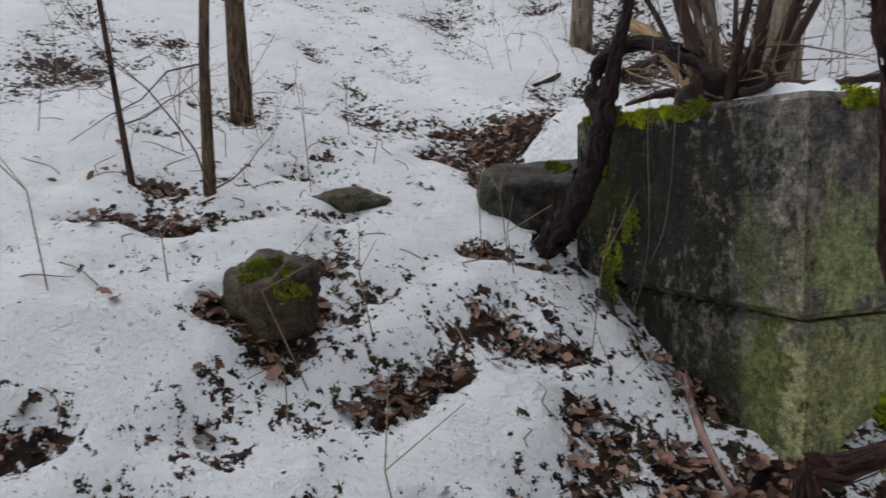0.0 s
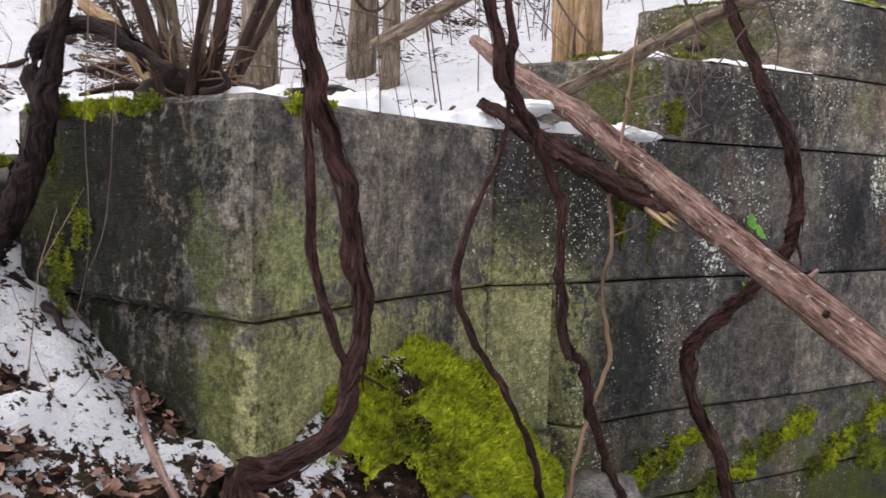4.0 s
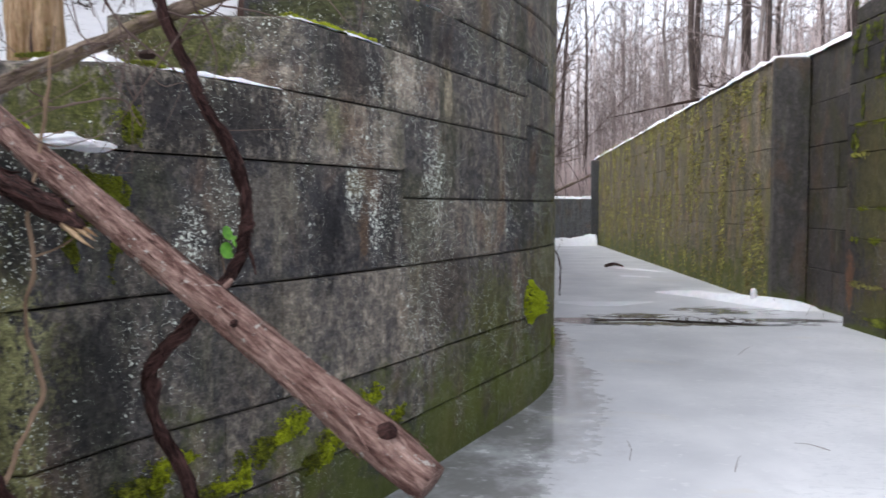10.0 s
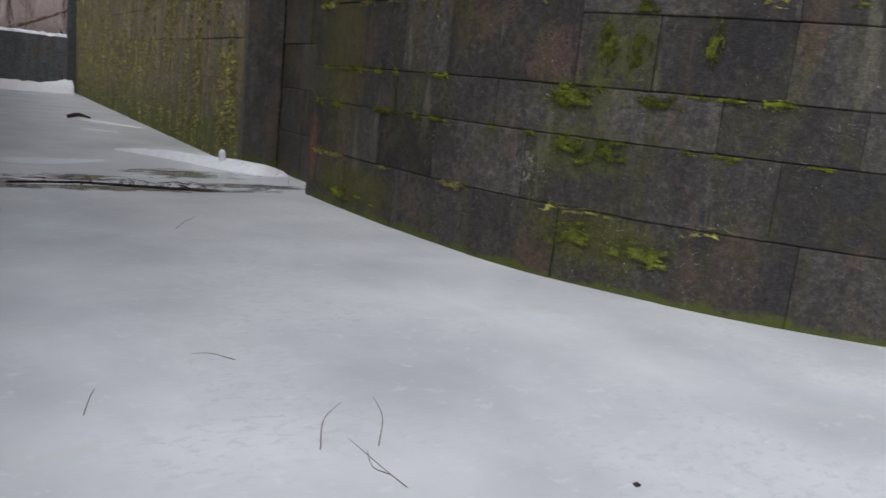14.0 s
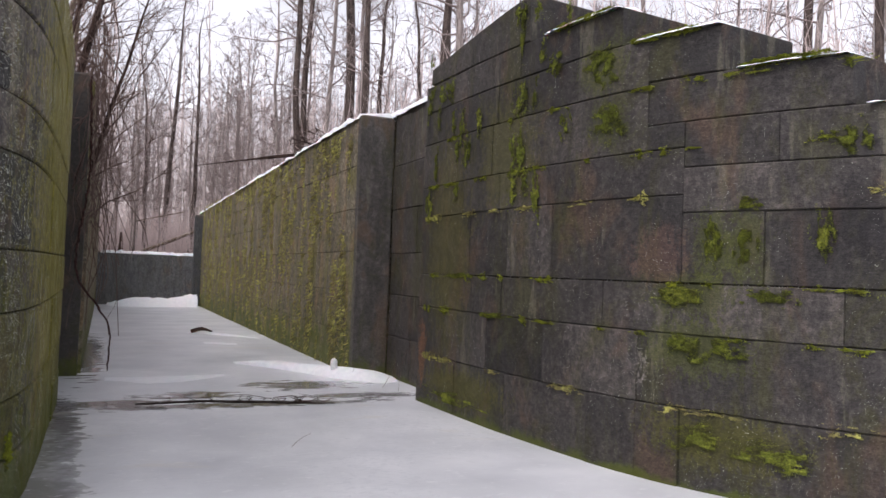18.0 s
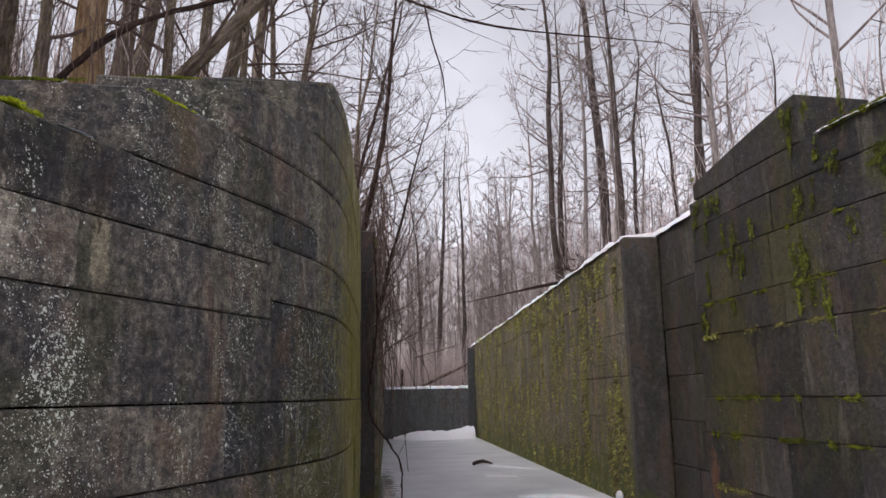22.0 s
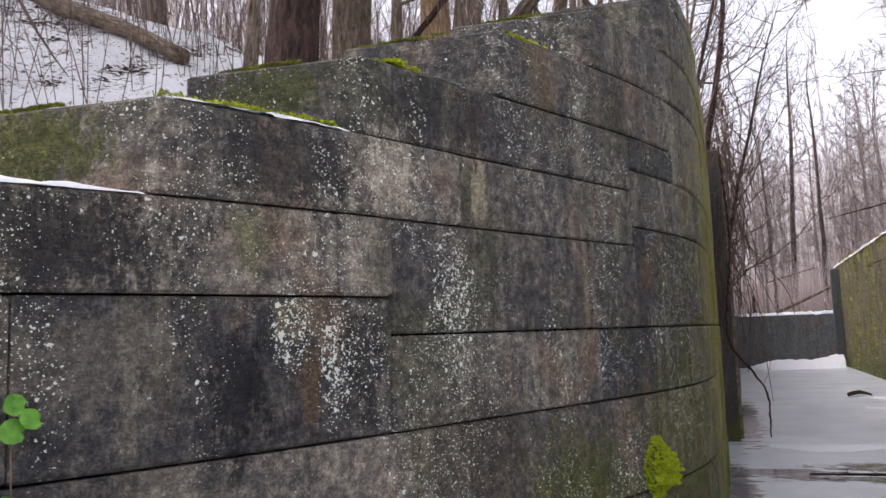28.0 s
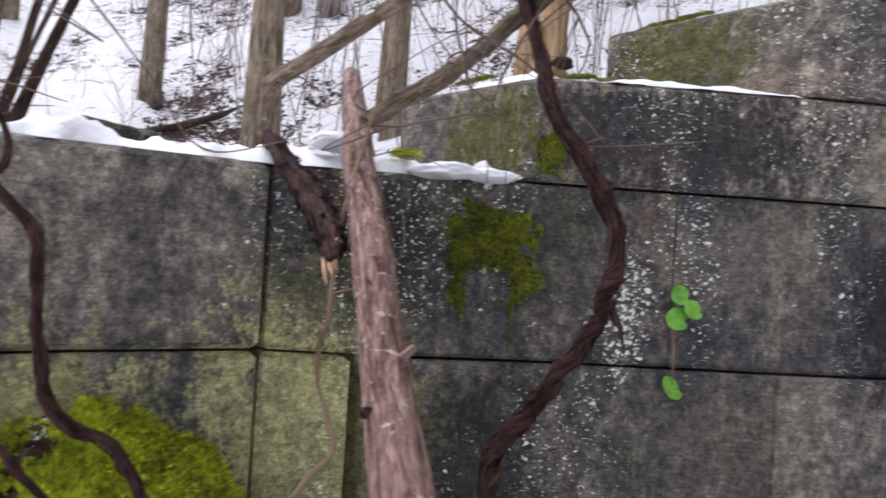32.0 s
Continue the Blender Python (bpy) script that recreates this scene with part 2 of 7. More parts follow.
    col = k.mix(k.math("MULTIPLY", k.step(fleck, 0.43, 0.38), 0.4 * crusty), col, k.mix(1.0, col, (1.9, 1.85, 1.72), "MULTIPLY"))
    col = k.mix(k.math("MULTIPLY", k.step(grain, 0.46, 0.58), 0.5), col, k.mix(1.0, col, (0.36, 0.36, 0.37), "MULTIPLY"))
    col = k.mix(k.math("MULTIPLY", k.step(tool, 0.47, 0.58), 0.28), col, k.mix(1.0, col, (0.5, 0.5, 0.5), "MULTIPLY"))
    # lichen: white spots of all sizes in drifts
    drift = k.step(k.noise(k.coords((1.5, 1.5, 0.8)), 1.3, 5, 0.65), 0.38, 0.60)
    drift = k.math("ADD", drift, crust)
    drift = k.math("MULTIPLY", drift, k.math("SUBTRACT", 1.0, bare))
    spot = None
    for sc, big in ((38.0, 0.34), (78.0, 0.40), (150.0, 0.46)):
        vor = k.add("ShaderNodeTexVoronoi", Scale=sc)
        warp = k.add("ShaderNodeTexNoise", Scale=sc * 1.3, Detail=2.0)
        k.link(flat, warp.inputs["Vector"])
        wv = nt.nodes.new("ShaderNodeVectorMath")
        wv.operation = "MULTIPLY_ADD"
        k.link(warp.outputs["Color"], wv.inputs[0])
        wv.inputs[1].default_value = (1.25 / sc,) * 3
        k.link(flat, wv.inputs[2])
        k.link(wv.outputs[0], vor.inputs["Vector"])
        sp = nt.nodes.new("ShaderNodeSeparateColor")
        k.link(vor.outputs["Color"], sp.inputs[0])
        pick = k.math("POWER", sp.outputs[0], 16.0 if sc < 50 else 9.0 if sc < 100 else 6.0)
        size = k.math("MULTIPLY", k.math("MULTIPLY", pick, drift), 1.35 * big * specks)
        one = k.math("LESS_THAN", k.math("ADD", vor.outputs["Distance"], 0.04), size)
        spot = one if spot is None else k.math("MAXIMUM", spot, one)
    col = k.mix(k.math("MULTIPLY", spot, 0.92), col, (0.72, 0.75, 0.66))
    if mossfoot:
        sep = nt.nodes.new("ShaderNodeSeparateXYZ")
        k.link(flat, sep.inputs[0])
        low = k.math("SUBTRACT", k.noise(flat, 3.2, 6, 0.7), k.math("MULTIPLY", sep.outputs["Z"], 0.30 / mossfoot))
        col = k.mix(k.math("MULTIPLY", k.step(low, 0.24, 0.46), 0.7), col, (0.085, 0.105, 0.016))
    k.link(col, b.inputs["Base Color"])
    k.link(k.ramp(blot, [(0.35, (0.48,) * 3), (0.65, (0.85,) * 3)]), b.inputs["Roughness"])
    b.inputs["Specular IOR Level"].default_value = gloss
    n1 = k.bump(blot, 0.6, 0.03)
    n2 = k.bump(tool, 0.5, 0.006, n1)
    n3 = k.bump(mott, 0.45, 0.012, n2)
    k.link(k.bump(grain, 0.55, 0.004, n3), b.inputs["Normal"])
    return m


def grain_of(k, scale):
    at = k.nt.nodes.new("ShaderNodeAttribute")
    at.attribute_name = "grain"
    mp = k.nt.nodes.new("ShaderNodeMapping")
    mp.inputs["Scale"].default_value = scale
    k.link(at.outputs["Vector"], mp.inputs["Vector"])
    return mp.outputs[0]


def bark_mat(name, dark, pale, scale=1.0, moss=0.0, lichen=0.0, snow=0.0, flakes=0.0, stretch=6.0):
    """Bark with strands along the limb, cracks, patches of moss and lichen, and flaking plates where asked for."""
    m, nt, b = nodes_of(name)
    k = Net(nt)
    v = grain_of(k, (20 * scale, 20 * scale, 20 * scale / stretch))
    even = grain_of(k, (1, 1, 1))
    strip = k.noise(v, 1.6, 6, 0.7, 0.5)
    fine = k.noise(v, 7.0, 5, 0.7)
    blot = k.noise(even, 3.5 * scale, 5, 0.65)
    mid = tuple(0.55 * x + 0.45 * y for x, y in zip(dark, pale))
    col = k.ramp(strip, [(0.34, tuple(0.35 * x for x in dark)), (0.44, dark), (0.56, mid), (0.70, pale)])
    col = k.mix(k.math("MULTIPLY", k.step(blot, 0.45, 0.7), 0.6), col, k.mix(0.5, col, tuple(1.25 * x for x in pale)))
    col = k.mix(k.math("MULTIPLY", k.step(fine, 0.45, 0.6), 0.55), col, k.mix(1.0, col, (0.42, 0.40, 0.40), "MULTIPLY"))
    height = strip
    if flakes:
        vv = grain_of(k, (48, 48, 20))
        plate = k.noise(vv, 1.0, 3, 0.6, 0.5)
        tiny = k.noise(grain_of(k, (150, 150, 70)), 1.0, 4, 0.65, 0.8)
        mixed = k.math("ADD", k.math("MULTIPLY", plate, 0.62), k.math("MULTIPLY", tiny, 0.38))
        skin = k.ramp(mixed, [(0.38, (0.018, 0.010, 0.007)), (0.46, (0.12, 0.055, 0.028)), (0.52, (0.24, 0.13, 0.08)), (0.58, (0.36, 0.25, 0.19)), (0.68, (0.50, 0.43, 0.37))])
        col = k.mix(flakes, col, skin)
        height = mixed
    if moss:
        col = k.mix(k.math("MULTIPLY", k.step(k.noise(even, 11.0, 6, 0.75), 0.49, 0.56), moss), col, k.ramp(k.noise(even, 60, 3), [(0.35, (0.060, 0.055, 0.010)), (0.65, (0.19, 0.165, 0.028))]))
    if lichen:
        col = k.mix(k.math("MULTIPLY", k.step(k.noise(even, 26.0, 4, 0.7), 0.61, 0.66), lichen), col, (0.44, 0.44, 0.40))
    if snow:
        geo = nt.nodes.new("ShaderNodeNewGeometry")
        sp = nt.nodes.new("ShaderNodeSeparateXYZ")
        k.link(geo.outputs["Normal"], sp.inputs[0])
        top = k.math("ADD", sp.outputs["Z"], k.math("MULTIPLY", k.noise(k.coords((1, 1, 1)), 11, 4), 1.2))
        col = k.mix(k.step(top, 2.05 - snow, 2.12 - snow), col, (0.78, 0.80, 0.83))
    k.link(col, b.inputs["Base Color"])
    b.inputs["Roughness"].default_value = 0.8
    b.inputs["Specular IOR Level"].default_value = 0.14
    n1 = k.bump(height, 1.0, 0.012)
    k.link(k.bump(fine, 0.7, 0.004, n1), b.inputs["Normal"])
    return m


def plain_mat(name, a, bcol, scale=8.0, rough=0.8, bumpy=0.5, dist=0.01, random_tone=0.0, sub=0.0):
    m, nt, b = nodes_of(name)
    k = Net(nt)
    v = k.coords()
    n = k.noise(v, scale, 5, 0.65)
    col = k.ramp(n, [(0.35, a), (0.65, bcol)])
    if random_tone:
        isl = nt.nodes.new("ShaderNodeNewGeometry")
        col = k.mix(random_tone, col, k.ramp(isl.outputs["Random Per Island"], [(0.0, tuple(0.35 * x for x in a)), (0.5, bcol), (1.0, tuple(1.5 * x for x in bcol))]))
    k.link(col, b.inputs["Base Color"])
    b.inputs["Roughness"].default_value = rough
    b.inputs["Specular IOR Level"].default_value = 0.15 if rough > 0.5 else 0.4
    if sub:
        b.inputs["Subsurface Weight"].default_value = sub
        b.inputs["Subsurface Scale"].default_value = 0.02
    k.link(k.bump(k.noise(v, scale * 4, 5, 0.6), bumpy, dist), b.inputs["Normal"])
    return m


STAINS_SHADE_L = (
    ((-0.74, 4.40, 2.05), (0.12, 0.12, 0.30), None, 1.7),
    ((-1.12, 3.55, 1.86), (0.08, 0.10, 0.15), None, 1.5),
    ((-1.04, 3.72, 1.66), (0.06, 0.08, 0.2), None, 1.6),
    ((-1.68, 2.51, 1.60), (0.06, 0.08, 0.18), None, 1.6),
    ((-1.20, 3.35, 2.22), (0.06, 0.10, 0.16), (0.26, 0.25, 0.13), 0.6),
    ((-2.27, 0.45, 1.56), (0.16, 0.20, 0.2), (0.32, 0.34, 0.15), 0.9),
    ((-2.30, 0.55, 1.16), (0.30, 0.75, 0.36), (0.40, 0.40, 0.18), 0.9),
    ((-2.15, 1.60, 1.12), (0.4, 0.42, 0.7), (0.44, 0.43, 0.20), 0.95),
    ((-2.7, 0.5, 1.4), (0.8, 0.75, 0.9), "bare", 0.75),
    # next two: shade of the block's end face, painted in near-black
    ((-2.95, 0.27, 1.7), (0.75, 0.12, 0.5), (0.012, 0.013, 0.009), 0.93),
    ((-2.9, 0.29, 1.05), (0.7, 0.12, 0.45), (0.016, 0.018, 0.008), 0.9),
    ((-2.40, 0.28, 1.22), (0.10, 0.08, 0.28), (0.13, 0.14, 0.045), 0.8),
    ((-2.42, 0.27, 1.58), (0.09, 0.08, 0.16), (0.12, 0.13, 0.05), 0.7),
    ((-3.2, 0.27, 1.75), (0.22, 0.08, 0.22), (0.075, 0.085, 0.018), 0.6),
    ((0.36, 10.0, 2.2), (0.5, 3.1, 5.0), (0.33, 0.30, 0.05), 0.75),
    ((0.20, 6.7, 0.9), (0.40, 1.1, 1.0), (0.12, 0.12, 0.022), 0.6),
    ((-0.35, 5.3, 0.5), (0.8, 1.3, 0.6), (0.10, 0.105, 0.022), 0.55),
    ((-1.60, 2.65, 2.17), (0.55, 0.75, 0.22), (0.030, 0.029, 0.032), 0.8),
    ((-1.12, 3.55, 2.55), (0.35, 0.42, 0.22), (0.032, 0.031, 0.033), 0.75),
    ((-0.75, 4.35, 2.92), (0.4, 0.5, 0.2), (0.036, 0.034, 0.036), 0.6),
    ((-2.10, 1.75, 1.72), (0.28, 0.42, 0.33), (0.030, 0.029, 0.031), 0.75),
    ((-1.23, 3.33, 1.62), (0.12, 0.16, 0.28), (0.022, 0.021, 0.023), 0.85),
    ((-0.98, 3.85, 1.72), (0.10, 0.14, 0.26), (0.026, 0.025, 0.027), 0.75),
    ((-1.50, 2.80, 1.78), (0.25, 0.36, 0.22), (0.20, 0.178, 0.145), 0.65),
    ((-1.10, 3.55, 1.90), (0.10, 0.14, 0.10), (0.23, 0.195, 0.12), 0.65),
    ((-1.45, 2.9, 1.15), (0.30, 0.40, 0.28), (0.17, 0.15, 0.115), 0.6),
    ((-0.67, 4.56, 1.2), (0.25, 0.5, 0.45), (0.085, 0.066, 0.048), 0.55),
    ((-1.9, 2.05, 1.05), (0.25, 0.3, 0.35), (0.030, 0.029, 0.029), 0.7),
    ((-1.08, 3.62, 1.62), (0.05, 0.07, 0.25), (0.19, 0.12, 0.07), 0.7),
    ((-0.90, 4.02, 2.58), (0.15, 0.19, 0.22), (0.50, 0.43, 0.34), 1.0),
    ((-0.66, 4.62, 2.56), (0.06, 0.07, 0.22), (0.42, 0.36, 0.25), 0.85),
    ((-2.05, 2.16, 2.2), (0.30, 0.10, 0.22), (0.12, 0.135, 0.025), 0.85),
    ((-1.85, 2.96, 2.58), (0.42, 0.10, 0.20), (0.12, 0.13, 0.03), 0.8),
    ((-1.45, 3.83, 2.96), (0.40, 0.10, 0.18), (0.10, 0.11, 0.03), 0.6),
    ((-0.35, 5.3, 1.0), (0.35, 0.7, 0.35), (0.13, 0.135, 0.03), 0.5),
)
STAINS_R = (
    ((5.49, 6.22, 1.66), (0.5, 0.5, 0.25), (0.11, 0.125, 0.03), 0.5),
    ((5.57, 6.07, 2.1), (0.2, 0.2, 0.4), (0.11, 0.125, 0.03), 0.45),
    ((5.69, 5.80, 2.12), (0.2, 0.2, 0.4), (0.11, 0.125, 0.03), 0.45),
    ((5.49, 6.22, 1.2), (0.6, 0.6, 0.3), (0.11, 0.125, 0.03), 0.5),
    ((5.21, 7.13, 3.3), (0.3, 0.3, 0.3), (0.11, 0.125, 0.03), 0.45),
    ((5.20, 7.22, 3.85), (0.4, 0.4, 0.3), (0.11, 0.125, 0.03), 0.45),
    ((5.60, 5.99, 0.45), (0.8, 0.8, 0.3), (0.12, 0.115, 0.03), 0.6),
    ((4.94, 9.80, 0.35), (1.2, 1.2, 0.3), (0.12, 0.115, 0.03), 0.7),
    ((5.00, 8.80, 3.2), (0.5, 0.7, 0.8), (0.13, 0.125, 0.035), 0.5),
    ((4.93, 10.20, 2.2), (0.5, 0.7, 1.6), (0.14, 0.125, 0.04), 0.5),
    ((5.28, 6.67, 1.0), (0.1, 0.1, 0.2), (0.4, 0.36, 0.33), 0.7),
    ((4.91, 10.90, 0.7), (0.15, 0.15, 0.5), (0.26, 0.13, 0.07), 0.7),
    ((5.35, 6.54, 2.0), (0.35, 0.35, 0.3), (0.17, 0.105, 0.085), 0.5),
    ((6.11, 5.02, 2.3), (0.4, 0.4, 0.4), (0.035, 0.032, 0.034), 0.6),
    ((5.07, 8.11, 1.0), (0.7, 0.7, 0.5), (0.035, 0.032, 0.034), 0.5),
)
M_STONE = stone_mat("weathered_sandstone", (0.068, 0.066, 0.068), (0.215, 0.19, 0.163), (0.46, 0.40, 0.315), 0.38, 1.08, 0.9, STAINS_SHADE_L, 0.75)
M_STONE_R = stone_mat("damp_sandstone", (0.048, 0.045, 0.044), (0.120, 0.108, 0.100), (0.235, 0.206, 0.182), 0.5, 0.5, 0.12, STAINS_R, 0.5, (3.2, 3.2, 0.8), (0.085, 0.085, 0.028), 0.14, 0.6)
# chamber masonry and quoin: tones raised to carry the mist in the lock
M_STONE_MOSSY = stone_mat("mossy_masonry", (0.14, 0.122, 0.09), (0.40, 0.35, 0.26), (0.56, 0.50, 0.39), 0.8, 0.3, 1.2, (), 0.8, (4.5, 2.2, 0.5), (0.27, 0.25, 0.085), blocky=0.03)
M_QUOIN = stone_mat("damp_quoin_stone", (0.085, 0.079, 0.074), (0.16, 0.147, 0.135), (0.24, 0.222, 0.20), 0.4, 0.15, 0.3, (), 0.6, crusty=0.25)
# brush and far twigs: pinkish haze of distance mixed into the colour
M_BRUSH = plain_mat("haze_tinted_brush", (0.56, 0.45, 0.42), (0.74, 0.62, 0.59), 0.8, 0.9, 0.1)
M_TWIG_F = plain_mat("haze_tinted_twigs", (0.19, 0.152, 0.142), (0.32, 0.262, 0.245), 3, 0.8, 0.2)
# dark stone of the dam, paled in colour for the haze before it
M_DARK = stone_mat("mist_paled_dark_stone", (0.12, 0.124, 0.128), (0.20, 0.203, 0.205), (0.29, 0.29, 0.285), 0.3, 0.15)
M_ROCK = stone_mat("field_stone", (0.035, 0.031, 0.025), (0.10, 0.088, 0.065), (0.22, 0.20, 0.15), 0.5, 0.2)
def moss_mat(name, deep, mid, bright, patch=5.0):
    """Moss in cushions: broad patches, small tufts and a tone for each shoot."""
    m, nt, b = nodes_of(name)
    k = Net(nt)
    v = k.coords()
    f = k.math("ADD", k.math("MULTIPLY", k.noise(v, patch, 5, 0.65), 0.5), k.math("MULTIPLY", k.noise(v, patch * 9, 4, 0.6), 0.5))
    col = k.ramp(f, [(0.38, deep), (0.50, mid), (0.61, bright)])
    isl = nt.nodes.new("ShaderNodeNewGeometry")
    col = k.mix(0.45, col, k.mix(1.0, col, k.ramp(isl.outputs["Random Per Island"], [(0.0, (0.25, 0.28, 0.3)), (0.6, (1.0, 1.0, 1.0)), (1.0, (1.9, 1.75, 1.5))]), "MULTIPLY"))
    k.link(col, b.inputs["Base Color"])
    b.inputs["Roughness"].default_value = 0.9
    b.inputs["Specular IOR Level"].default_value = 0.2
    k.link(k.bump(k.noise(v, 130, 4, 0.7), 0.8, 0.012), b.inputs["Normal"])
    return m


M_MOSS = moss_mat("bright_moss", (0.085, 0.090, 0.014), (0.37, 0.43, 0.022), (0.62, 0.70, 0.035))
M_MOSS_D = moss_mat("dull_moss", (0.07, 0.068, 0.015), (0.19, 0.215, 0.025), (0.33, 0.38, 0.035), 9.0)
M_MOSS_B = plain_mat("fresh_cushion_moss", (0.26, 0.32, 0.012), (0.50, 0.58, 0.03), 30, 0.9, 0.8, 0.01, 0.3)
M_MOSS_W = moss_mat("wall_joint_moss", (0.05, 0.052, 0.015), (0.13, 0.15, 0.026), (0.25, 0.29, 0.04), 9.0)
M_MOSS_O = moss_mat("olive_moss", (0.13, 0.10, 0.055), (0.31, 0.285, 0.105), (0.54, 0.54, 0.15), 2.6)
# forest bark with the paleness of haze in its tones
M_BARK_F = bark_mat("haze_paled_bark", (0.25, 0.212, 0.195), (0.46, 0.40, 0.372), 0.5, 0.0, 0.1)
M_BARK_G = bark_mat("brown_wood_bark", (0.066, 0.050, 0.044), (0.18, 0.142, 0.124), 0.5, 0.0, 0.1)
M_SNOW = plain_mat("settled_snow", (0.78, 0.79, 0.82), (0.88, 0.885, 0.90), 9, 0.6, 0.6, 0.02, 0.0, 0.15)
M_LEAF = plain_mat("dead_leaves", (0.045, 0.026, 0.020), (0.23, 0.135, 0.098), 14, 0.6, 0.4, 0.005, 0.7)
M_VINE = bark_mat("vine_bark", (0.024, 0.011, 0.010), (0.135, 0.068, 0.058), 3.0)
M_VINE_D = bark_mat("blackish_vine_bark", (0.014, 0.009, 0.009), (0.085, 0.054, 0.050), 2.2)
M_LOG = bark_mat("red_brown_bark", (0.12, 0.062, 0.050), (0.45, 0.31, 0.26), 1.5, 0.0, 0.7, 0.16)
M_LIMB = bark_mat("grey_bare_limb", (0.12, 0.086, 0.065), (0.40, 0.31, 0.24), 1.8, 0.25, 0.3, 0.02)
M_BARK = bark_mat("grey_brown_bark", (0.125, 0.094, 0.072), (0.42, 0.335, 0.265), 0.9, 0.3, 0.5)
M_BARK_D = bark_mat("dark_brown_bark", (0.036, 0.022, 0.018), (0.125, 0.078, 0.062), 0.9, 0.0, 0.1)
M_BARK_T = bark_mat("tan_split_wood", (0.26, 0.155, 0.08), (0.60, 0.43, 0.27), 0.9, 0.25, 0.1, 0, 0, 10)
M_BARK_M = bark_mat("mossy_flaking_bark", (0.08, 0.045, 0.028), (0.36, 0.25, 0.18), 1.5, 0.8, 0.6, 0, 0.9, 3)
M_BARK_S = bark_mat("brown_sapling_bark", (0.055, 0.035, 0.023), (0.23, 0.15, 0.098), 1.6, 0.0, 0.15)
# near-black stone: the boulder's shade is put into its base colours
M_ROCK_SHADE = stone_mat("shade_black_boulder", (0.016, 0.015, 0.014), (0.05, 0.046, 0.04), (0.11, 0.10, 0.085), 0.35, 0.1)
M_TWIG = plain_mat("winter_twigs", (0.085, 0.058, 0.05), (0.18, 0.13, 0.11), 3, 0.8, 0.2)
M_TWIG_P = plain_mat("pale_dry_stems", (0.13, 0.085, 0.055), (0.29, 0.20, 0.135), 5, 0.8, 0.2)
# far wood, lightened in colour to stand for haze
M_FAR = plain_mat("haze_paled_far_wood", (0.58, 0.50, 0.48), (0.74, 0.66, 0.64), 0.4, 0.9, 0.1)
M_GREEN = plain_mat("green_leaf", (0.06, 0.20, 0.012), (0.17, 0.42, 0.04), 20, 0.45, 0.3, 0.004)


def ground_mat():
    m, nt, b = nodes_of("snow_over_leaf_litter")
    k = Net(nt)
    v = k.coords()
    att = nt.nodes.new("ShaderNodeAttribute")
    att.attribute_name = "snow_cover"
    fine = k.noise(k.coords((0.75, 1.2, 1.2)), 26, 5, 0.72)
    mid = k.noise(v, 6.5, 6, 0.72)
    cover = k.math("ADD", att.outputs["Fac"], k.math("ADD", k.math("MULTIPLY", k.math("SUBTRACT", fine, 0.5), 2.5), k.math("MULTIPLY", k.math("SUBTRACT", mid, 0.5), 2.0)))
    mask = k.step(cover, 0.415, 0.445)
    soil = k.ramp(k.noise(v, 24, 6, 0.7), [(0.38, (0.007, 0.005, 0.004)), (0.53, (0.042, 0.023, 0.016)), (0.68, (0.15, 0.085, 0.056))])
    soil = k.mix(k.step(k.noise(v, 2.2, 4), 0.58, 0.7), soil, (0.05, 0.06, 0.014))
    white = k.ramp(k.noise(v, 7, 4), [(0.3, (0.84, 0.85, 0.88)), (0.7, (0.93, 0.935, 0.95))])
    white = k.mix(k.math("MULTIPLY", k.step(k.noise(v, 45, 4, 0.7), 0.635, 0.67), 0.7), white, (0.12, 0.09, 0.075))
    k.link(k.mix(mask, soil, white), b.inputs["Base Color"])
    b.inputs["Roughness"].default_value = 0.8
    b.inputs["Specular IOR Level"].default_value = 0.12
    n1 = k.bump(mask, 1.0, 0.05)
    n1 = k.bump(k.noise(v, 9, 5, 0.6), 0.8, 0.07, n1)
    k.link(k.bump(k.noise(v, 30, 6, 0.72), 1.0, 0.034, n1), b.inputs["Normal"])
    return m


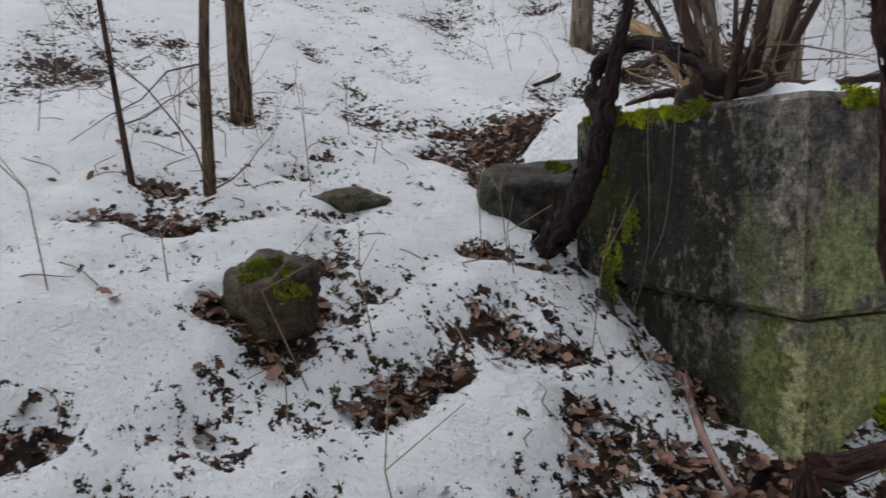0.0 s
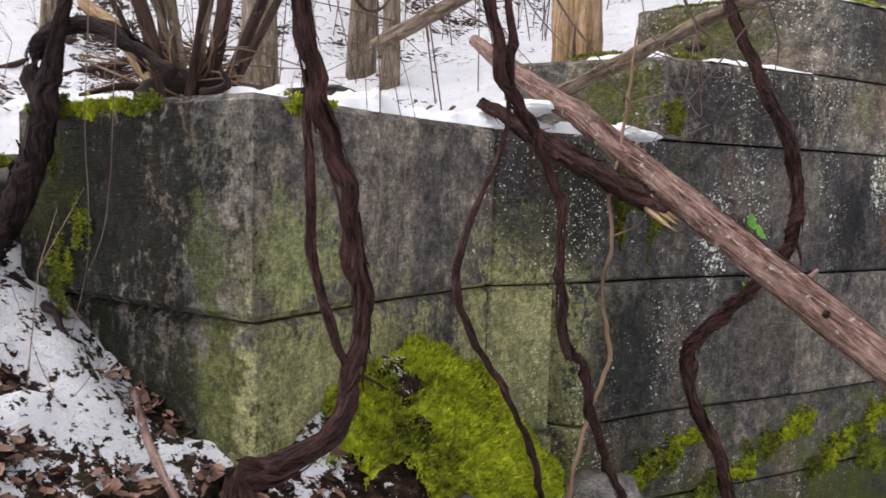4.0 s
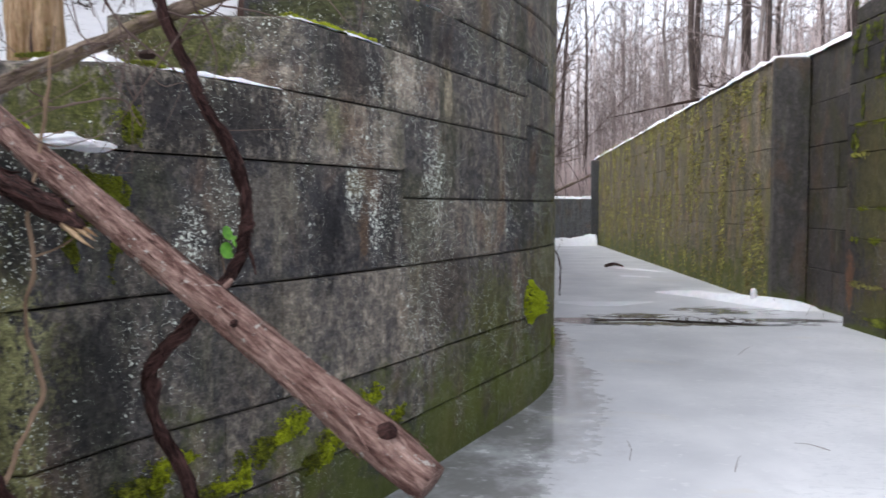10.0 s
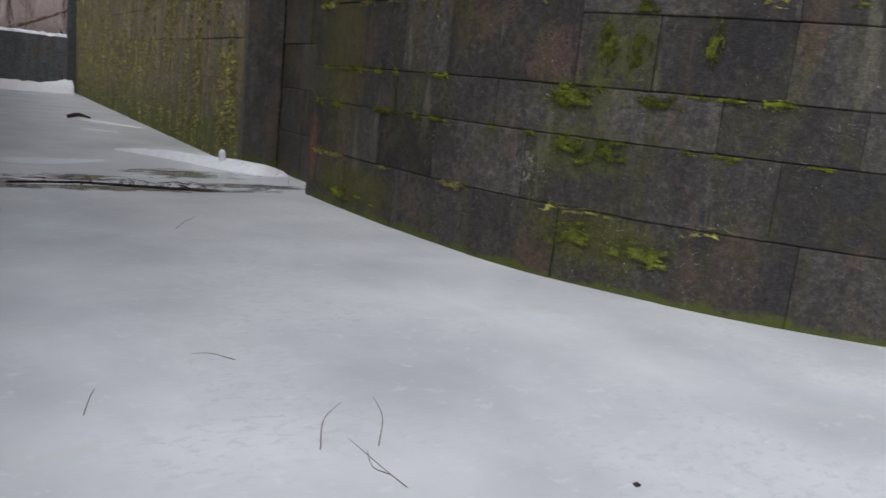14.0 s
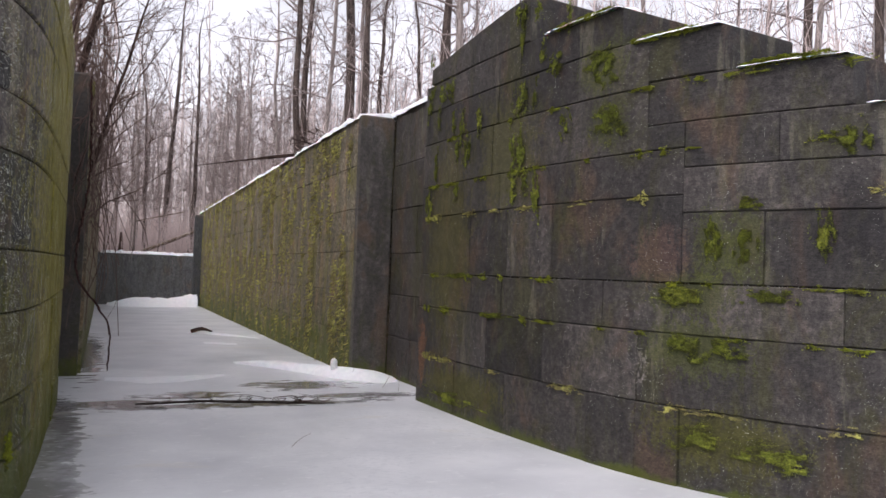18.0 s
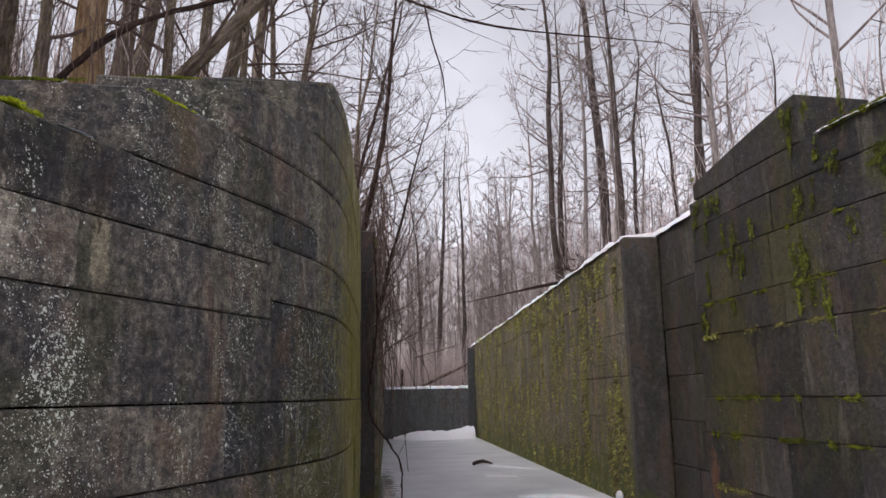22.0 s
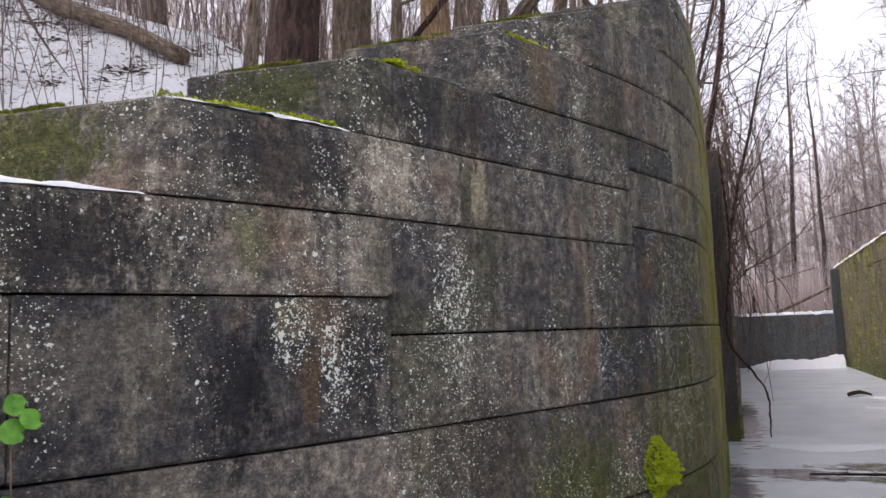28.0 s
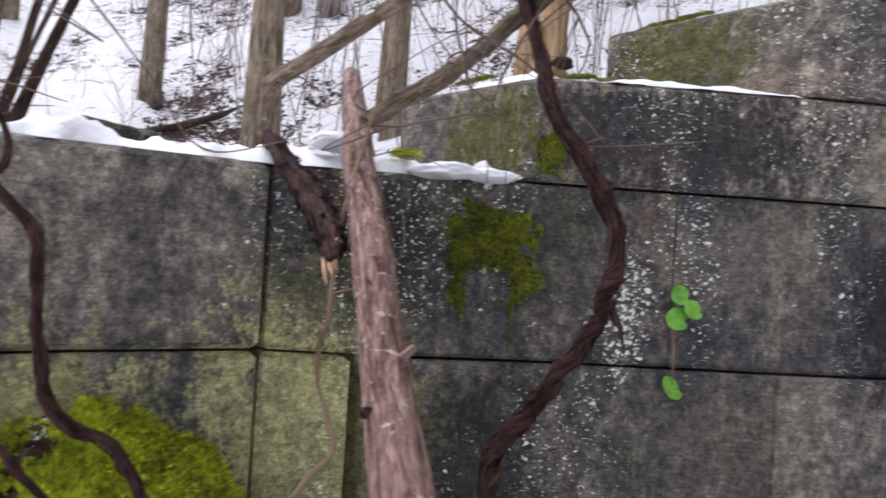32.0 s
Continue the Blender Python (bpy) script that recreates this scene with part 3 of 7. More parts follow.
def ice_mat():
    m, nt, b = nodes_of("cloudy_pond_ice")
    k = Net(nt)
    v = k.coords()
    cloud = k.noise(v, 0.8, 5, 0.5, 0.2)
    fleck = k.noise(k.coords((1.0, 2.2, 1)), 7, 4, 0.6)
    col = k.ramp(cloud, [(0.30, (0.49, 0.505, 0.53)), (0.5, (0.62, 0.635, 0.655)), (0.7, (0.73, 0.74, 0.755))])
    sep = nt.nodes.new("ShaderNodeSeparateXYZ")
    k.link(v, sep.inputs[0])
    wet = None
    rag = k.math("MULTIPLY", k.math("SUBTRACT", k.noise(k.coords((0.9, 2.2, 1)), 2.4, 6, 0.68), 0.5), 3.2)
    for place, reach in (((2.0, 12.0, 0), (0.75, 0.34, 1)), ((3.7, 12.75, 0), (1.0, 0.5, 1)), ((0.42, 10.6, 0), (0.26, 1.6, 1)), ((2.4, 11.15, 0), (2.4, 0.22, 1)), ((0.9, 11.5, 0), (1.2, 0.3, 1)), ((4.3, 11.6, 0), (0.9, 0.3, 1)), ((0.62, 17.5, 0), (0.3, 4.0, 1))):
        mp = nt.nodes.new("ShaderNodeMapping")
        mp.vector_type = "TEXTURE"
        mp.inputs["Location"].default_value, mp.inputs["Scale"].default_value = place, reach
        k.link(v, mp.inputs["Vector"])
        ln = nt.nodes.new("ShaderNodeVectorMath")
        ln.operation = "LENGTH"
        k.link(mp.outputs[0], ln.inputs[0])
        one = k.step(k.math("ADD", ln.outputs["Value"], rag), 1.0, 0.6)
        wet = one if wet is None else k.math("MAXIMUM", wet, one)
    # dark melt along the foot of the left wall
    soft = k.math("MULTIPLY", k.math("SUBTRACT", k.noise(v, 4.5, 5, 0.65), 0.5), 1.5)
    for place, reach in (((-1.2, 2.9, 0), (0.75, 1.0, 1)), ((-0.62, 4.1, 0), (0.75, 1.0, 1)), ((-0.08, 5.3, 0), (0.65, 1.0, 1)), ((0.26, 6.3, 0), (0.5, 1.0, 1)), ((0.40, 7.6, 0), (0.4, 1.4, 1)), ((0.40, 9.4, 0), (0.36, 1.6, 1))):
        mp = nt.nodes.new("ShaderNodeMapping")
        mp.vector_type = "TEXTURE"
        mp.inputs["Location"].default_value, mp.inputs["Scale"].default_value = place, reach
        k.link(v, mp.inputs["Vector"])
        ln = nt.nodes.new("ShaderNodeVectorMath")
        ln.operation = "LENGTH"
        k.link(mp.outputs[0], ln.inputs[0])
        wet = k.math("MAXIMUM", wet, k.math("MULTIPLY", k.step(k.math("ADD", ln.outputs["Value"], soft), 1.15, 0.35), 0.85))
    col = k.mix(k.math("MULTIPLY", wet, 0.85), col, (0.13, 0.12, 0.11))
    sl = k.math("MULTIPLY", k.step(fleck, 0.58, 0.68), k.step(sep.outputs["Y"], 5.5, 9.0))
    col = k.mix(k.math("MULTIPLY", sl, 0.4), col, (0.45, 0.46, 0.48))
    col = k.mix(k.math("MULTIPLY", k.step(k.noise(k.coords((1.0, 1.5, 1)), 6.5, 5, 0.65), 0.58, 0.66), 0.45), col, (0.76, 0.77, 0.78))
    slush = k.step(k.noise(k.coords((1.0, 1.7, 1)), 11, 6, 0.72, 0.6), 0.52, 0.60)
    col = k.mix(k.math("MULTIPLY", k.math("MULTIPLY", slush, k.step(k.noise(v, 0.55, 3, 0.5), 0.42, 0.58)), 0.55), col, (0.50, 0.52, 0.545))
    near = k.math("MULTIPLY", k.step(k.noise(k.coords((1.0, 0.8, 1)), 1.8, 5, 0.6, 0.4), 0.50, 0.70), 0.5)
    col = k.mix(near, col, (0.56, 0.575, 0.59))
    col = k.mix(k.math("MULTIPLY", k.step(k.noise(k.coords((0.5, 1.1, 1)), 1.3, 4, 0.6, 0.8), 0.60, 0.70), 0.35), col, (0.60, 0.57, 0.49))
    k.link(col, b.inputs["Base Color"])
    k.link(k.math("SUBTRACT", 0.36, k.math("MULTIPLY", wet, 0.31)), b.inputs["Roughness"])
    k.link(k.bump(k.noise(v, 6, 4), 0.12, 0.02), b.inputs["Normal"])
    return m


M_GROUND, M_ICE = ground_mat(), ice_mat()

# ---- plan of the lock: faces of the two wing walls ----
LEFT = [(-3.6, 0.30), (-3.1, 0.27), (-2.25, 0.28), (-2.26, 0.9), (-2.22, 1.45), (-2.03, 1.77), (-1.82, 2.28), (-1.59, 2.66), (-1.36, 3.05), (-0.98, 3.83), (-0.72, 4.45), (-0.30, 5.4), (0.02, 6.15), (0.25, 6.9), (0.34, 7.6), (0.36, 9.0), (0.34, 12.0)]
RIGHT = [(4.9, 11.1), (4.95, 9.5), (5.02, 8.5), (5.27, 6.7), (5.95, 5.25), (6.5, 4.45), (7.1, 3.8), (8.5, 2.6), (10.5, 1.4)]


class Face:
    """A line in plan, measured along its length."""

    def __init__(self, pts):
        self.p = np.array(pts, float)
        self.s = np.r_[0, np.cumsum(np.linalg.norm(np.diff(self.p, axis=0), axis=1))]

    def at(self, s):
        return np.array([np.interp(s, self.s, self.p[:, 0]), np.interp(s, self.s, self.p[:, 1])])

    def span(self, a, b, step=0.3):
        ss = sorted(set([a, b] + [x for x in self.s if a + 0.03 < x < b - 0.03] + list(np.arange(a + step, b - step * 0.5, step))))
        return np.array([self.at(x) for x in ss])


def rounded(pts, sharp=()):
    """Softens the bends of a plan line a little, by cutting its corners twice, except at the sharp ones."""
    p = [np.array(q, float) for q in pts]
    keep = {tuple(pts[i]) for i in sharp}
    for _ in range(2):
        out = [p[0]]
        for i in range(1, len(p) - 1):
            if tuple(p[i]) in keep:
                out.append(p[i])
            else:
                out += [p[i] * 0.75 + p[i - 1] * 0.25, p[i] * 0.75 + p[i + 1] * 0.25]
        p = out + [p[-1]]
    return p


FL = Face(LEFT)
FR = Face(RIGHT)
FLs = Face(LEFT[:5] + [tuple(q) for q in rounded(LEFT[4:])[1:]])
FRs = Face([tuple(q) for q in rounded(RIGHT)])


def offset_poly(poly, d):
    """A closed plan line moved inwards by d (counter-clockwise or clockwise alike)."""
    p = np.array(poly, float)
    area = 0.5 * np.sum(p[:, 0] * np.roll(p[:, 1], -1) - np.roll(p[:, 0], -1) * p[:, 1])
    sg = 1 if area > 0 else -1
    a, c = np.roll(p, 1, 0), np.roll(p, -1, 0)
    e1 = (p - a) / (np.linalg.norm(p - a, axis=1)[:, None] + 1e-9)
    e2 = (c - p) / (np.linalg.norm(c - p, axis=1)[:, None] + 1e-9)
    n1, n2 = np.stack([-e1[:, 1], e1[:, 0]], 1) * sg, np.stack([-e2[:, 1], e2[:, 0]], 1) * sg
    m = n1 + n2
    return p + d * m / np.maximum((m * n1).sum(1)[:, None], 0.5)


def prism(poly, z0, z1, bevel=0.012, tilt=None):
    """A block on a plan outline with softened arrises. tilt: a function of the place that raises the top."""
    p = np.array(poly, float)
    q = offset_poly(p, bevel)
    n = len(p)
    up = np.zeros(n) if tilt is None else np.array([tilt(x, y) for x, y in p])
    rings = [np.c_[q, np.full(n, z0)], np.c_[p, np.full(n, z0 + bevel)], np.c_[p, z1 - bevel + up], np.c_[q, z1 + up]]
    v = np.vstack(rings)
    f = []
    for r in range(3):
        for j in range(n):
            f.append((r * n + j, r * n + (j + 1) % n, (r + 1) * n + (j + 1) % n, (r + 1) * n + j))
    f += [tuple(range(n))[::-1], tuple(3 * n + j for j in range(n))]
    area = 0.5 * np.sum(p[:, 0] * np.roll(p[:, 1], -1) - np.roll(p[:, 0], -1) * p[:, 1])
    return v, (f if area > 0 else [tuple(reversed(t)) for t in f])


# ---- terrain ----
def left_x(y):
    return np.interp(y, FL.p[2:, 1], FL.p[2:, 0])


def right_x(y):
    return np.interp(y, FR.p[::-1, 1], FR.p[::-1, 0])


BANK_X = [-400, -60, -30, -8, -5.5, -4, -3.14, -2.7, -2.3, -2.0, -1.2, -0.5, 0.0, 0.5, 1.0, 2.0]
BANK_Z = [120, 27.5, 13.8, 3.35, 2.2, 1.66, 1.38, 1.13, 0.92, 0.80, 0.47, 0.22, 0.07, -0.06, -0.25, -0.35]


def ground_z(x, y):
    """Height of the soil, for arrays."""
    bank = np.interp(x, BANK_X, BANK_Z)
    fade = 1 - sstep(0.6, 3.3, y)
    front = np.where(x > -8, bank * np.where(bank > 0, fade, 1) - 0.25 * (1 - fade), bank)
    front = front + 0.40 * np.exp(-(((x + 2.15) / 0.42) ** 2) - ((y - 1.05) / 0.55) ** 2)
    # behind the left wall
    lx = np.where(y < 0.28, -2.25, left_x(np.clip(y, 0.28, 11.9)))
    lx = np.where(y > 12, 0.4, lx)
    d = lx - x
    back = 1.93 + np.interp(y, [1.5, 2.2, 3.0, 3.9, 4.8, 5.7, 6.7, 8, 14, 37, 60], [0, 0.05, 0.30, 0.66, 1.0, 1.38, 1.8, 2.15, 2.3, 1.2, 2.0])
    back = back + 0.08 * np.clip(d, 0, 3) + np.interp(d, [0, 3, 9, 30, 60, 400], [0, 0, 2.6, 12.5, 26, 118])
    inside = np.minimum(d, np.where(x < -3.3, (y - 0.1) * 1.0, y - 0.28))
    wb = sstep(0.28, 0.75, inside)
    z = front * (1 - wb) + np.maximum(back, front) * wb
    # behind the right wall
    rx = np.where(y > 11.1, 5.3, right_x(np.clip(y, 1.4, 11.1)))
    rx = np.where(y < 1.4, 10.5, rx)
    dr = x - rx
    rb = np.interp(y, [-5, 1.4, 3, 4, 5, 6, 7, 8.5, 14, 37, 60], [0.8, 1.2, 2.2, 2.9, 3.3, 3.7, 4.1, 4.5, 4.2, 3.2, 2.6]) + np.interp(dr, [0, 10, 40, 400], [0, 0.5, 2.0, 8])
    wr = sstep(0.3, 0.8, dr)
    z = z * (1 - wr) + rb * wr
    # upper pool floor beyond the dam, and the far rise
    wd = sstep(37.2, 37.7, y)
    ahead = 2.12 + np.interp(y, [37, 60, 90, 150, 400], [0, 0.6, 1.6, 3.5, 9]) + 0.25 * np.abs(x - 2.6) * sstep(0, 14, np.abs(x - 2.6)) * 0.35
    z = z * (1 - wd) + np.maximum(ahead, np.where(np.abs(x - 2.6) > 3, z, -9)) * wd
    return z


def lumps(x, y):
    v = np.array([noise.fractal(Vector((a * 1.5, b * 1.5, 3.1)), 0.9, 2.1, 4) for a, b in zip(x.ravel(), y.ravel())])
    return v.reshape(x.shape)


def axis_steps(*runs):
    out = []
    for a, b, st in runs:
        out += list(np.arange(a, b - 1e-6, st))
    return np.array(out + [runs[-1][1]])


gx = axis_steps((-400, -60, 34), (-60, -16, 2.2), (-16, -5, 0.3), (-5, -1.2, 0.045), (-1.2, 1.2, 0.09), (1.2, 11, 0.28), (11, 40, 1.5), (40, 400, 36))
gy = axis_steps((-400, -40, 36), (-40, -5, 1.8), (-5, -2.6, 0.12), (-2.6, 3.4, 0.045), (3.4, 12, 0.14), (12, 37, 0.8), (37, 38.5, 0.15), (38.5, 70, 1.3), (70, 400, 30))
GX, GY = np.meshgrid(gx, gy)
GL = lumps(GX, GY)
COVER = 0.94 + 0.45 * GL - 0.06 * sstep(-3.6, -7.0, GX) - 0.30 * sstep(1.4, 3.2, GY) * sstep(-2.9, -4.4, GX)
# bare strip of leaves along the foot of the wall, thin snow ahead and under the trees
COVER -= 0.30 * np.exp(-(((GX + 2.5) / 0.45) ** 2) - ((GY - 0.05) / 0.36) ** 2)
for px, py, pr, deep in ((-3.88, -1.2, 0.26, 0.55), (-3.6, -0.63, 0.16, 0.5), (-4.88, 0.62, 0.38, 0.55), (-5.32, 0.14, 0.3, 0.5), (-2.76, -0.66, 0.11, 0.4), (-4.05, 0.22, 0.13, 0.6), (-4.3, 0.36, 0.15, 0.6), (-4.6, 0.6, 0.2, 0.55), (-3.02, -0.19, 0.18, 0.5), (-5.16, -0.75, 0.22, 0.6), (-6.08, -1.86, 0.5, 0.5), (-2.71, -1.56, 0.2, 0.45), (-6.66, -0.17, 0.25, 0.5), (-3.38, -1.46, 0.12, 0.45), (-3.44, -0.1, 0.1, 0.5), (-2.71, -1.18, 0.1, 0.45), (-7.43, 1.41, 0.4, 0.5), (-5.43, 2.25, 0.5, 0.5), (-3.14, -0.93, 0.24, 0.5)):
    COVER -= deep * np.exp(-((GX - px) ** 2 + (GY - py) ** 2) / pr**2)
pr_rng = np.random.default_rng(43)
for _ in range(150):
    px, py, pr = pr_rng.uniform(-8.5, -2.3), pr_rng.uniform(-2.8, 2.6), pr_rng.uniform(0.04, 0.11)
    COVER -= 0.5 * np.exp(-(((GX - px) / (pr * 0.9)) ** 2) - ((GY - py) / (pr * 1.5)) ** 2)
COVER -= 0.5 * np.exp(-(((GX + 2.95) / 0.4) ** 2) - ((GY - 0.62) / 0.24) ** 2)
COVER -= 0.45 * np.exp(-(((GX + 3.42) / 0.14) ** 2) - ((GY + 0.72) / 0.14) ** 2)
COVER -= 0.7 * sstep(-0.2, 0.3, GY) * sstep(-2.5, -2.2, GX)
COVER -= 0.38 * sstep(40, 50, GY) + 0.25 * sstep(7, 14, GX)
GZ = ground_z(GX, GY) + 0.05 * GL * sstep(-0.6, -1.6, GX) + 0.05 * np.clip(sstep(0.35, 0.75, COVER), 0, 1) * sstep(1.0, 0.0, GX)
for i, j in np.argwhere((GX > -5) & (GX < -1.3) & (GY > -2.6) & (GY < 0.9)):
    GZ[i, j] += 0.016 * noise.fractal(Vector((GX[i, j] * 9, GY[i, j] * 9, 1.7)), 0.9, 2.1, 2)
nx, ny = len(gx), len(gy)
gf = [(j * nx + i, j * nx + i + 1, (j + 1) * nx + i + 1, (j + 1) * nx + i) for j in range(ny - 1) for i in range(nx - 1)]
ground = thing("ground", np.c_[GX.ravel(), GY.ravel(), GZ.ravel()], gf, M_GROUND, "snow-covered hillside with dead leaves showing through", "ground", kind="structure", smooth=True)
att = ground.data.attributes.new("snow_cover", "FLOAT", "POINT")
att.data.foreach_set("value", np.clip(COVER, 0, 1).ravel().astype(np.float32))


def ground_at(x, y):
    return float(np.interp(x, gx, [0] * nx) + ground_z(np.array([[x]]), np.array([[y]]))[0, 0])


ix, iy = np.meshgrid(np.linspace(-2.5, 12, 60), np.concatenate([np.linspace(-60, -4, 12), np.linspace(-3, 37.3, 120)]))
im, jn = ix.shape[1], ix.shape[0]
iz = np.zeros_like(ix)
ice = thing("ice", np.c_[ix.ravel(), iy.ravel(), iz.ravel()], [(j * im + i, j * im + i + 1, (j + 1) * im + i + 1, (j + 1) * im + i) for j in range(jn - 1) for i in range(im - 1)], M_ICE, "cloudy grey ice with melted wet patches on the canal", "ice", kind="structure", smooth=True)


# ---- left wing wall: courses of squared stone, stepping up along the curve ----
wall_left = holder("wall_left", (0, 0, 0), "dark weathered sandstone wing wall stepping up in courses", "wall", kind="structure")
wall_right = holder("wall_right", (0, 0, 0), "damp brown sandstone wing wall with moss in its joints", "wall", kind="structure")
GAP = 0.006


def block(face, s0, s1, z0, z1, back, wall, mat, proud=0.0, tilt=None, gap=GAP, soft=0.013):
    front = face.span(s0 + gap, s1 - gap)
    shift = -np.array(back) / np.linalg.norm(back) * proud
    poly = np.vstack([front + shift, (front + np.array(back))[::-1]])
    v, f = prism(poly, z0 + gap * 0.8, z1 - gap * 0.8, soft, tilt)
    return part("stone_block", v, f, mat, wall)


jit = random.Random(3)
IN_L = (-0.98, -0.12)
COURSES_L = [
    (-0.45, 0.40, 2.0, [3.0, 4.4, 5.6, 6.9, 8.1, 9.4, 10.7, 12.1, 13.6]),
    (0.40, 0.80, 2.0, [2.93, 3.9, 5.2, 6.3, 7.6, 8.7, 10.0, 11.5, 13.6]),
    (0.80, 1.40, 2.0, [2.93, 4.26, 5.9, 7.3, 8.6, 9.8, 11.2, 12.4, 13.6]),
    (1.40, 2.00, 2.0, [2.53, 3.88, 5.42]),
    (1.40, 1.83, 2.0, [5.42, 7.09, 8.4, 9.5, 10.9, 12.2, 13.6]),
    (1.83, 2.36, 2.0, [5.42, 7.02, 7.58]),
    (2.00, 2.36, 2.0, [3.38, 5.12]),
    (2.00, 2.36, 2.0, [5.12, 5.42]),
    (2.36, 2.73, 2.0, [4.33, 5.9, 7.58]),
    (1.83, 2.49, 2.0, [7.58, 9.0, 10.4, 12.0, 13.6]),
    (2.49, 2.87, 2.0, [7.58, 8.8, 10.1, 11.4, 13.6]),
    (2.73, 3.10, 2.0, [5.28, 6.87, 7.58]),
    (2.87, 3.10, 2.0, [7.58, 8.3]),
    (3.10, 3.48, 2.0, [6.25, 8.3]),
    (2.87, 3.48, 2.0, [8.3, 9.7, 11.2, 13.6]),
    (3.48, 3.86, 2.0, [7.17, 8.9, 10.5, 12.0, 13.6]),
    (3.86, 4.29, 2.0, [8.26, 9.9, 11.6, 13.6]),
    (4.29, 4.46, 2.0, [8.66, 10.3, 12.0, 13.6]),
]
for z0, z1, _, ss in COURSES_L:
    for a, b in zip(ss, ss[1:]):
        deep = 0.76 if (z0, ss[0]) == (2.0, 3.38) else 0.9
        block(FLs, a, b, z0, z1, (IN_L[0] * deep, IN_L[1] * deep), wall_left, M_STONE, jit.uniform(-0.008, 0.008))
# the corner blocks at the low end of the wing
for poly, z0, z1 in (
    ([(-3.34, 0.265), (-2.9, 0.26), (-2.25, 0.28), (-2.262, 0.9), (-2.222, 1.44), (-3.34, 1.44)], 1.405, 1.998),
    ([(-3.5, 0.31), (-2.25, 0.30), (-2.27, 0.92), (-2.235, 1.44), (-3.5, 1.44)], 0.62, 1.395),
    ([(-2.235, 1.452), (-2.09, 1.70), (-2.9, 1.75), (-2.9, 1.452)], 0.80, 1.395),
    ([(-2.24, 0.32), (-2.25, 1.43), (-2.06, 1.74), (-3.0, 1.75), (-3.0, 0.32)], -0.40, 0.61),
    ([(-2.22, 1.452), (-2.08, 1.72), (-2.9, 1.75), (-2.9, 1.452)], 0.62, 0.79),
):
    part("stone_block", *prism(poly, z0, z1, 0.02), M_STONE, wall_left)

# ---- right wing wall ----
OUT_R = (0.9, 0.1)
COURSES_R = [
    (-0.45, 0.68, [0.03, 1.2, 2.4, 3.8, 4.4, 4.85, 5.9, 6.9, 8.2, 9.6, 12]),
    (0.68, 1.32, [0.03, 0.9, 2.0, 3.1, 4.4, 5.42, 6.66, 8.0, 9.5, 12]),
    (1.32, 1.77, [0.03, 1.1, 2.3, 3.97, 5.1, 6.15, 7.2, 8.5, 10, 12]),
    (1.77, 2.55, [0.03, 1.5, 2.4, 3.2, 4.52, 4.84]),
    (1.77, 2.39, [4.84, 5.55, 6.6, 7.7, 9.0]),
    (2.55, 2.97, [0.03, 1.3, 2.2, 3.1, 4.84]),
    (2.39, 2.79, [4.84, 6.6, 8.2]),
    (2.97, 3.57, [0.03, 1.0, 2.0, 2.9, 4.45]),
    (2.97, 3.20, [4.45, 4.84]),
    (2.79, 3.20, [4.84, 5.65, 7.2]),
    (3.20, 3.61, [4.45, 6.18]),
    (3.57, 4.02, [0.03, 1.1, 2.1, 3.55, 4.45]),
    (3.61, 4.02, [4.45, 5.18]),
    (4.02, 4.40, [0.03, 1.3, 2.55, 4.14]),
]
for z0, z1, ss in COURSES_R:
    for a, b in zip(ss, ss[1:]):
        block(FRs, a, b, z0, z1, OUT_R, wall_right, M_STONE_R, jit.uniform(-0.010, 0.010), None, 0.0035, 0.010)
for a, b in ((0.2, 1.4), (1.4, 2.71)):
    block(FRs, a, b, 4.40, 4.95, OUT_R, wall_right, M_STONE_R, 0, lambda x, y: -0.125 * max(0, (y - 8.4)))

# ---- chamber walls, gate recesses, dam ----
def slab(name, poly, z0, z1, mat, label, bevel=0.03, tilt=None, category="wall"):
    v, f = prism(poly, z0, z1, bevel, tilt)
    return thing(name, v, f, mat, label, category, kind="structure")


def coursed(name, face, levels, step, back, mat, label, seed, tilt=None):
    wall = holder(name, (0, 0, 0), label, "wall", kind="structure")
    jr = random.Random(seed)
    for n, (z0, z1) in enumerate(zip(levels, levels[1:])):
        s, end = 0.0, face.s[-1]
        while s < end - 0.05:
            e = min(end, s + step * jr.uniform(0.75, 1.3))
            if end - e < step * 0.5:
                e = end
            block(face, s, e, z0, z1, back, wall, mat, jr.uniform(-0.012, 0.008), tilt if n == len(levels) - 2 else None, 0.0025)
            s = e
    return wall


coursed("wall_chamber_right", Face([(4.75, 13.8), (4.75, 38.2)]), [-0.5, 0.72, 1.42, 2.12, 2.85, 3.6, 4.46], 1.9, (1.1, 0.0), M_STONE_MOSSY, "lock chamber wall shaggy with olive moss", 4, lambda x, y: -0.012 * (y - 13.8))
coursed("wall_gate_recess_right", Face([(5.36, 11.12), (5.36, 13.6)]), [-0.5, 0.7, 1.4, 2.1, 2.85, 3.6, 4.52], 1.3, (0.9, 0.0), M_STONE_R, "recessed masonry for the lock gate", 5)
slab("quoin_right", [(4.745, 13.62), (5.34, 13.62), (5.34, 13.795), (4.745, 13.795)], -0.5, 4.47, M_QUOIN, "dark wet quoin stone beside the gate recess")
slab("wall_chamber_left", [(0.55, 14.5), (0.55, 38.2), (-0.7, 38.2), (-0.7, 14.5)], -0.5, 4.70, M_STONE_MOSSY, "lock chamber wall hung with vines", 0.04)
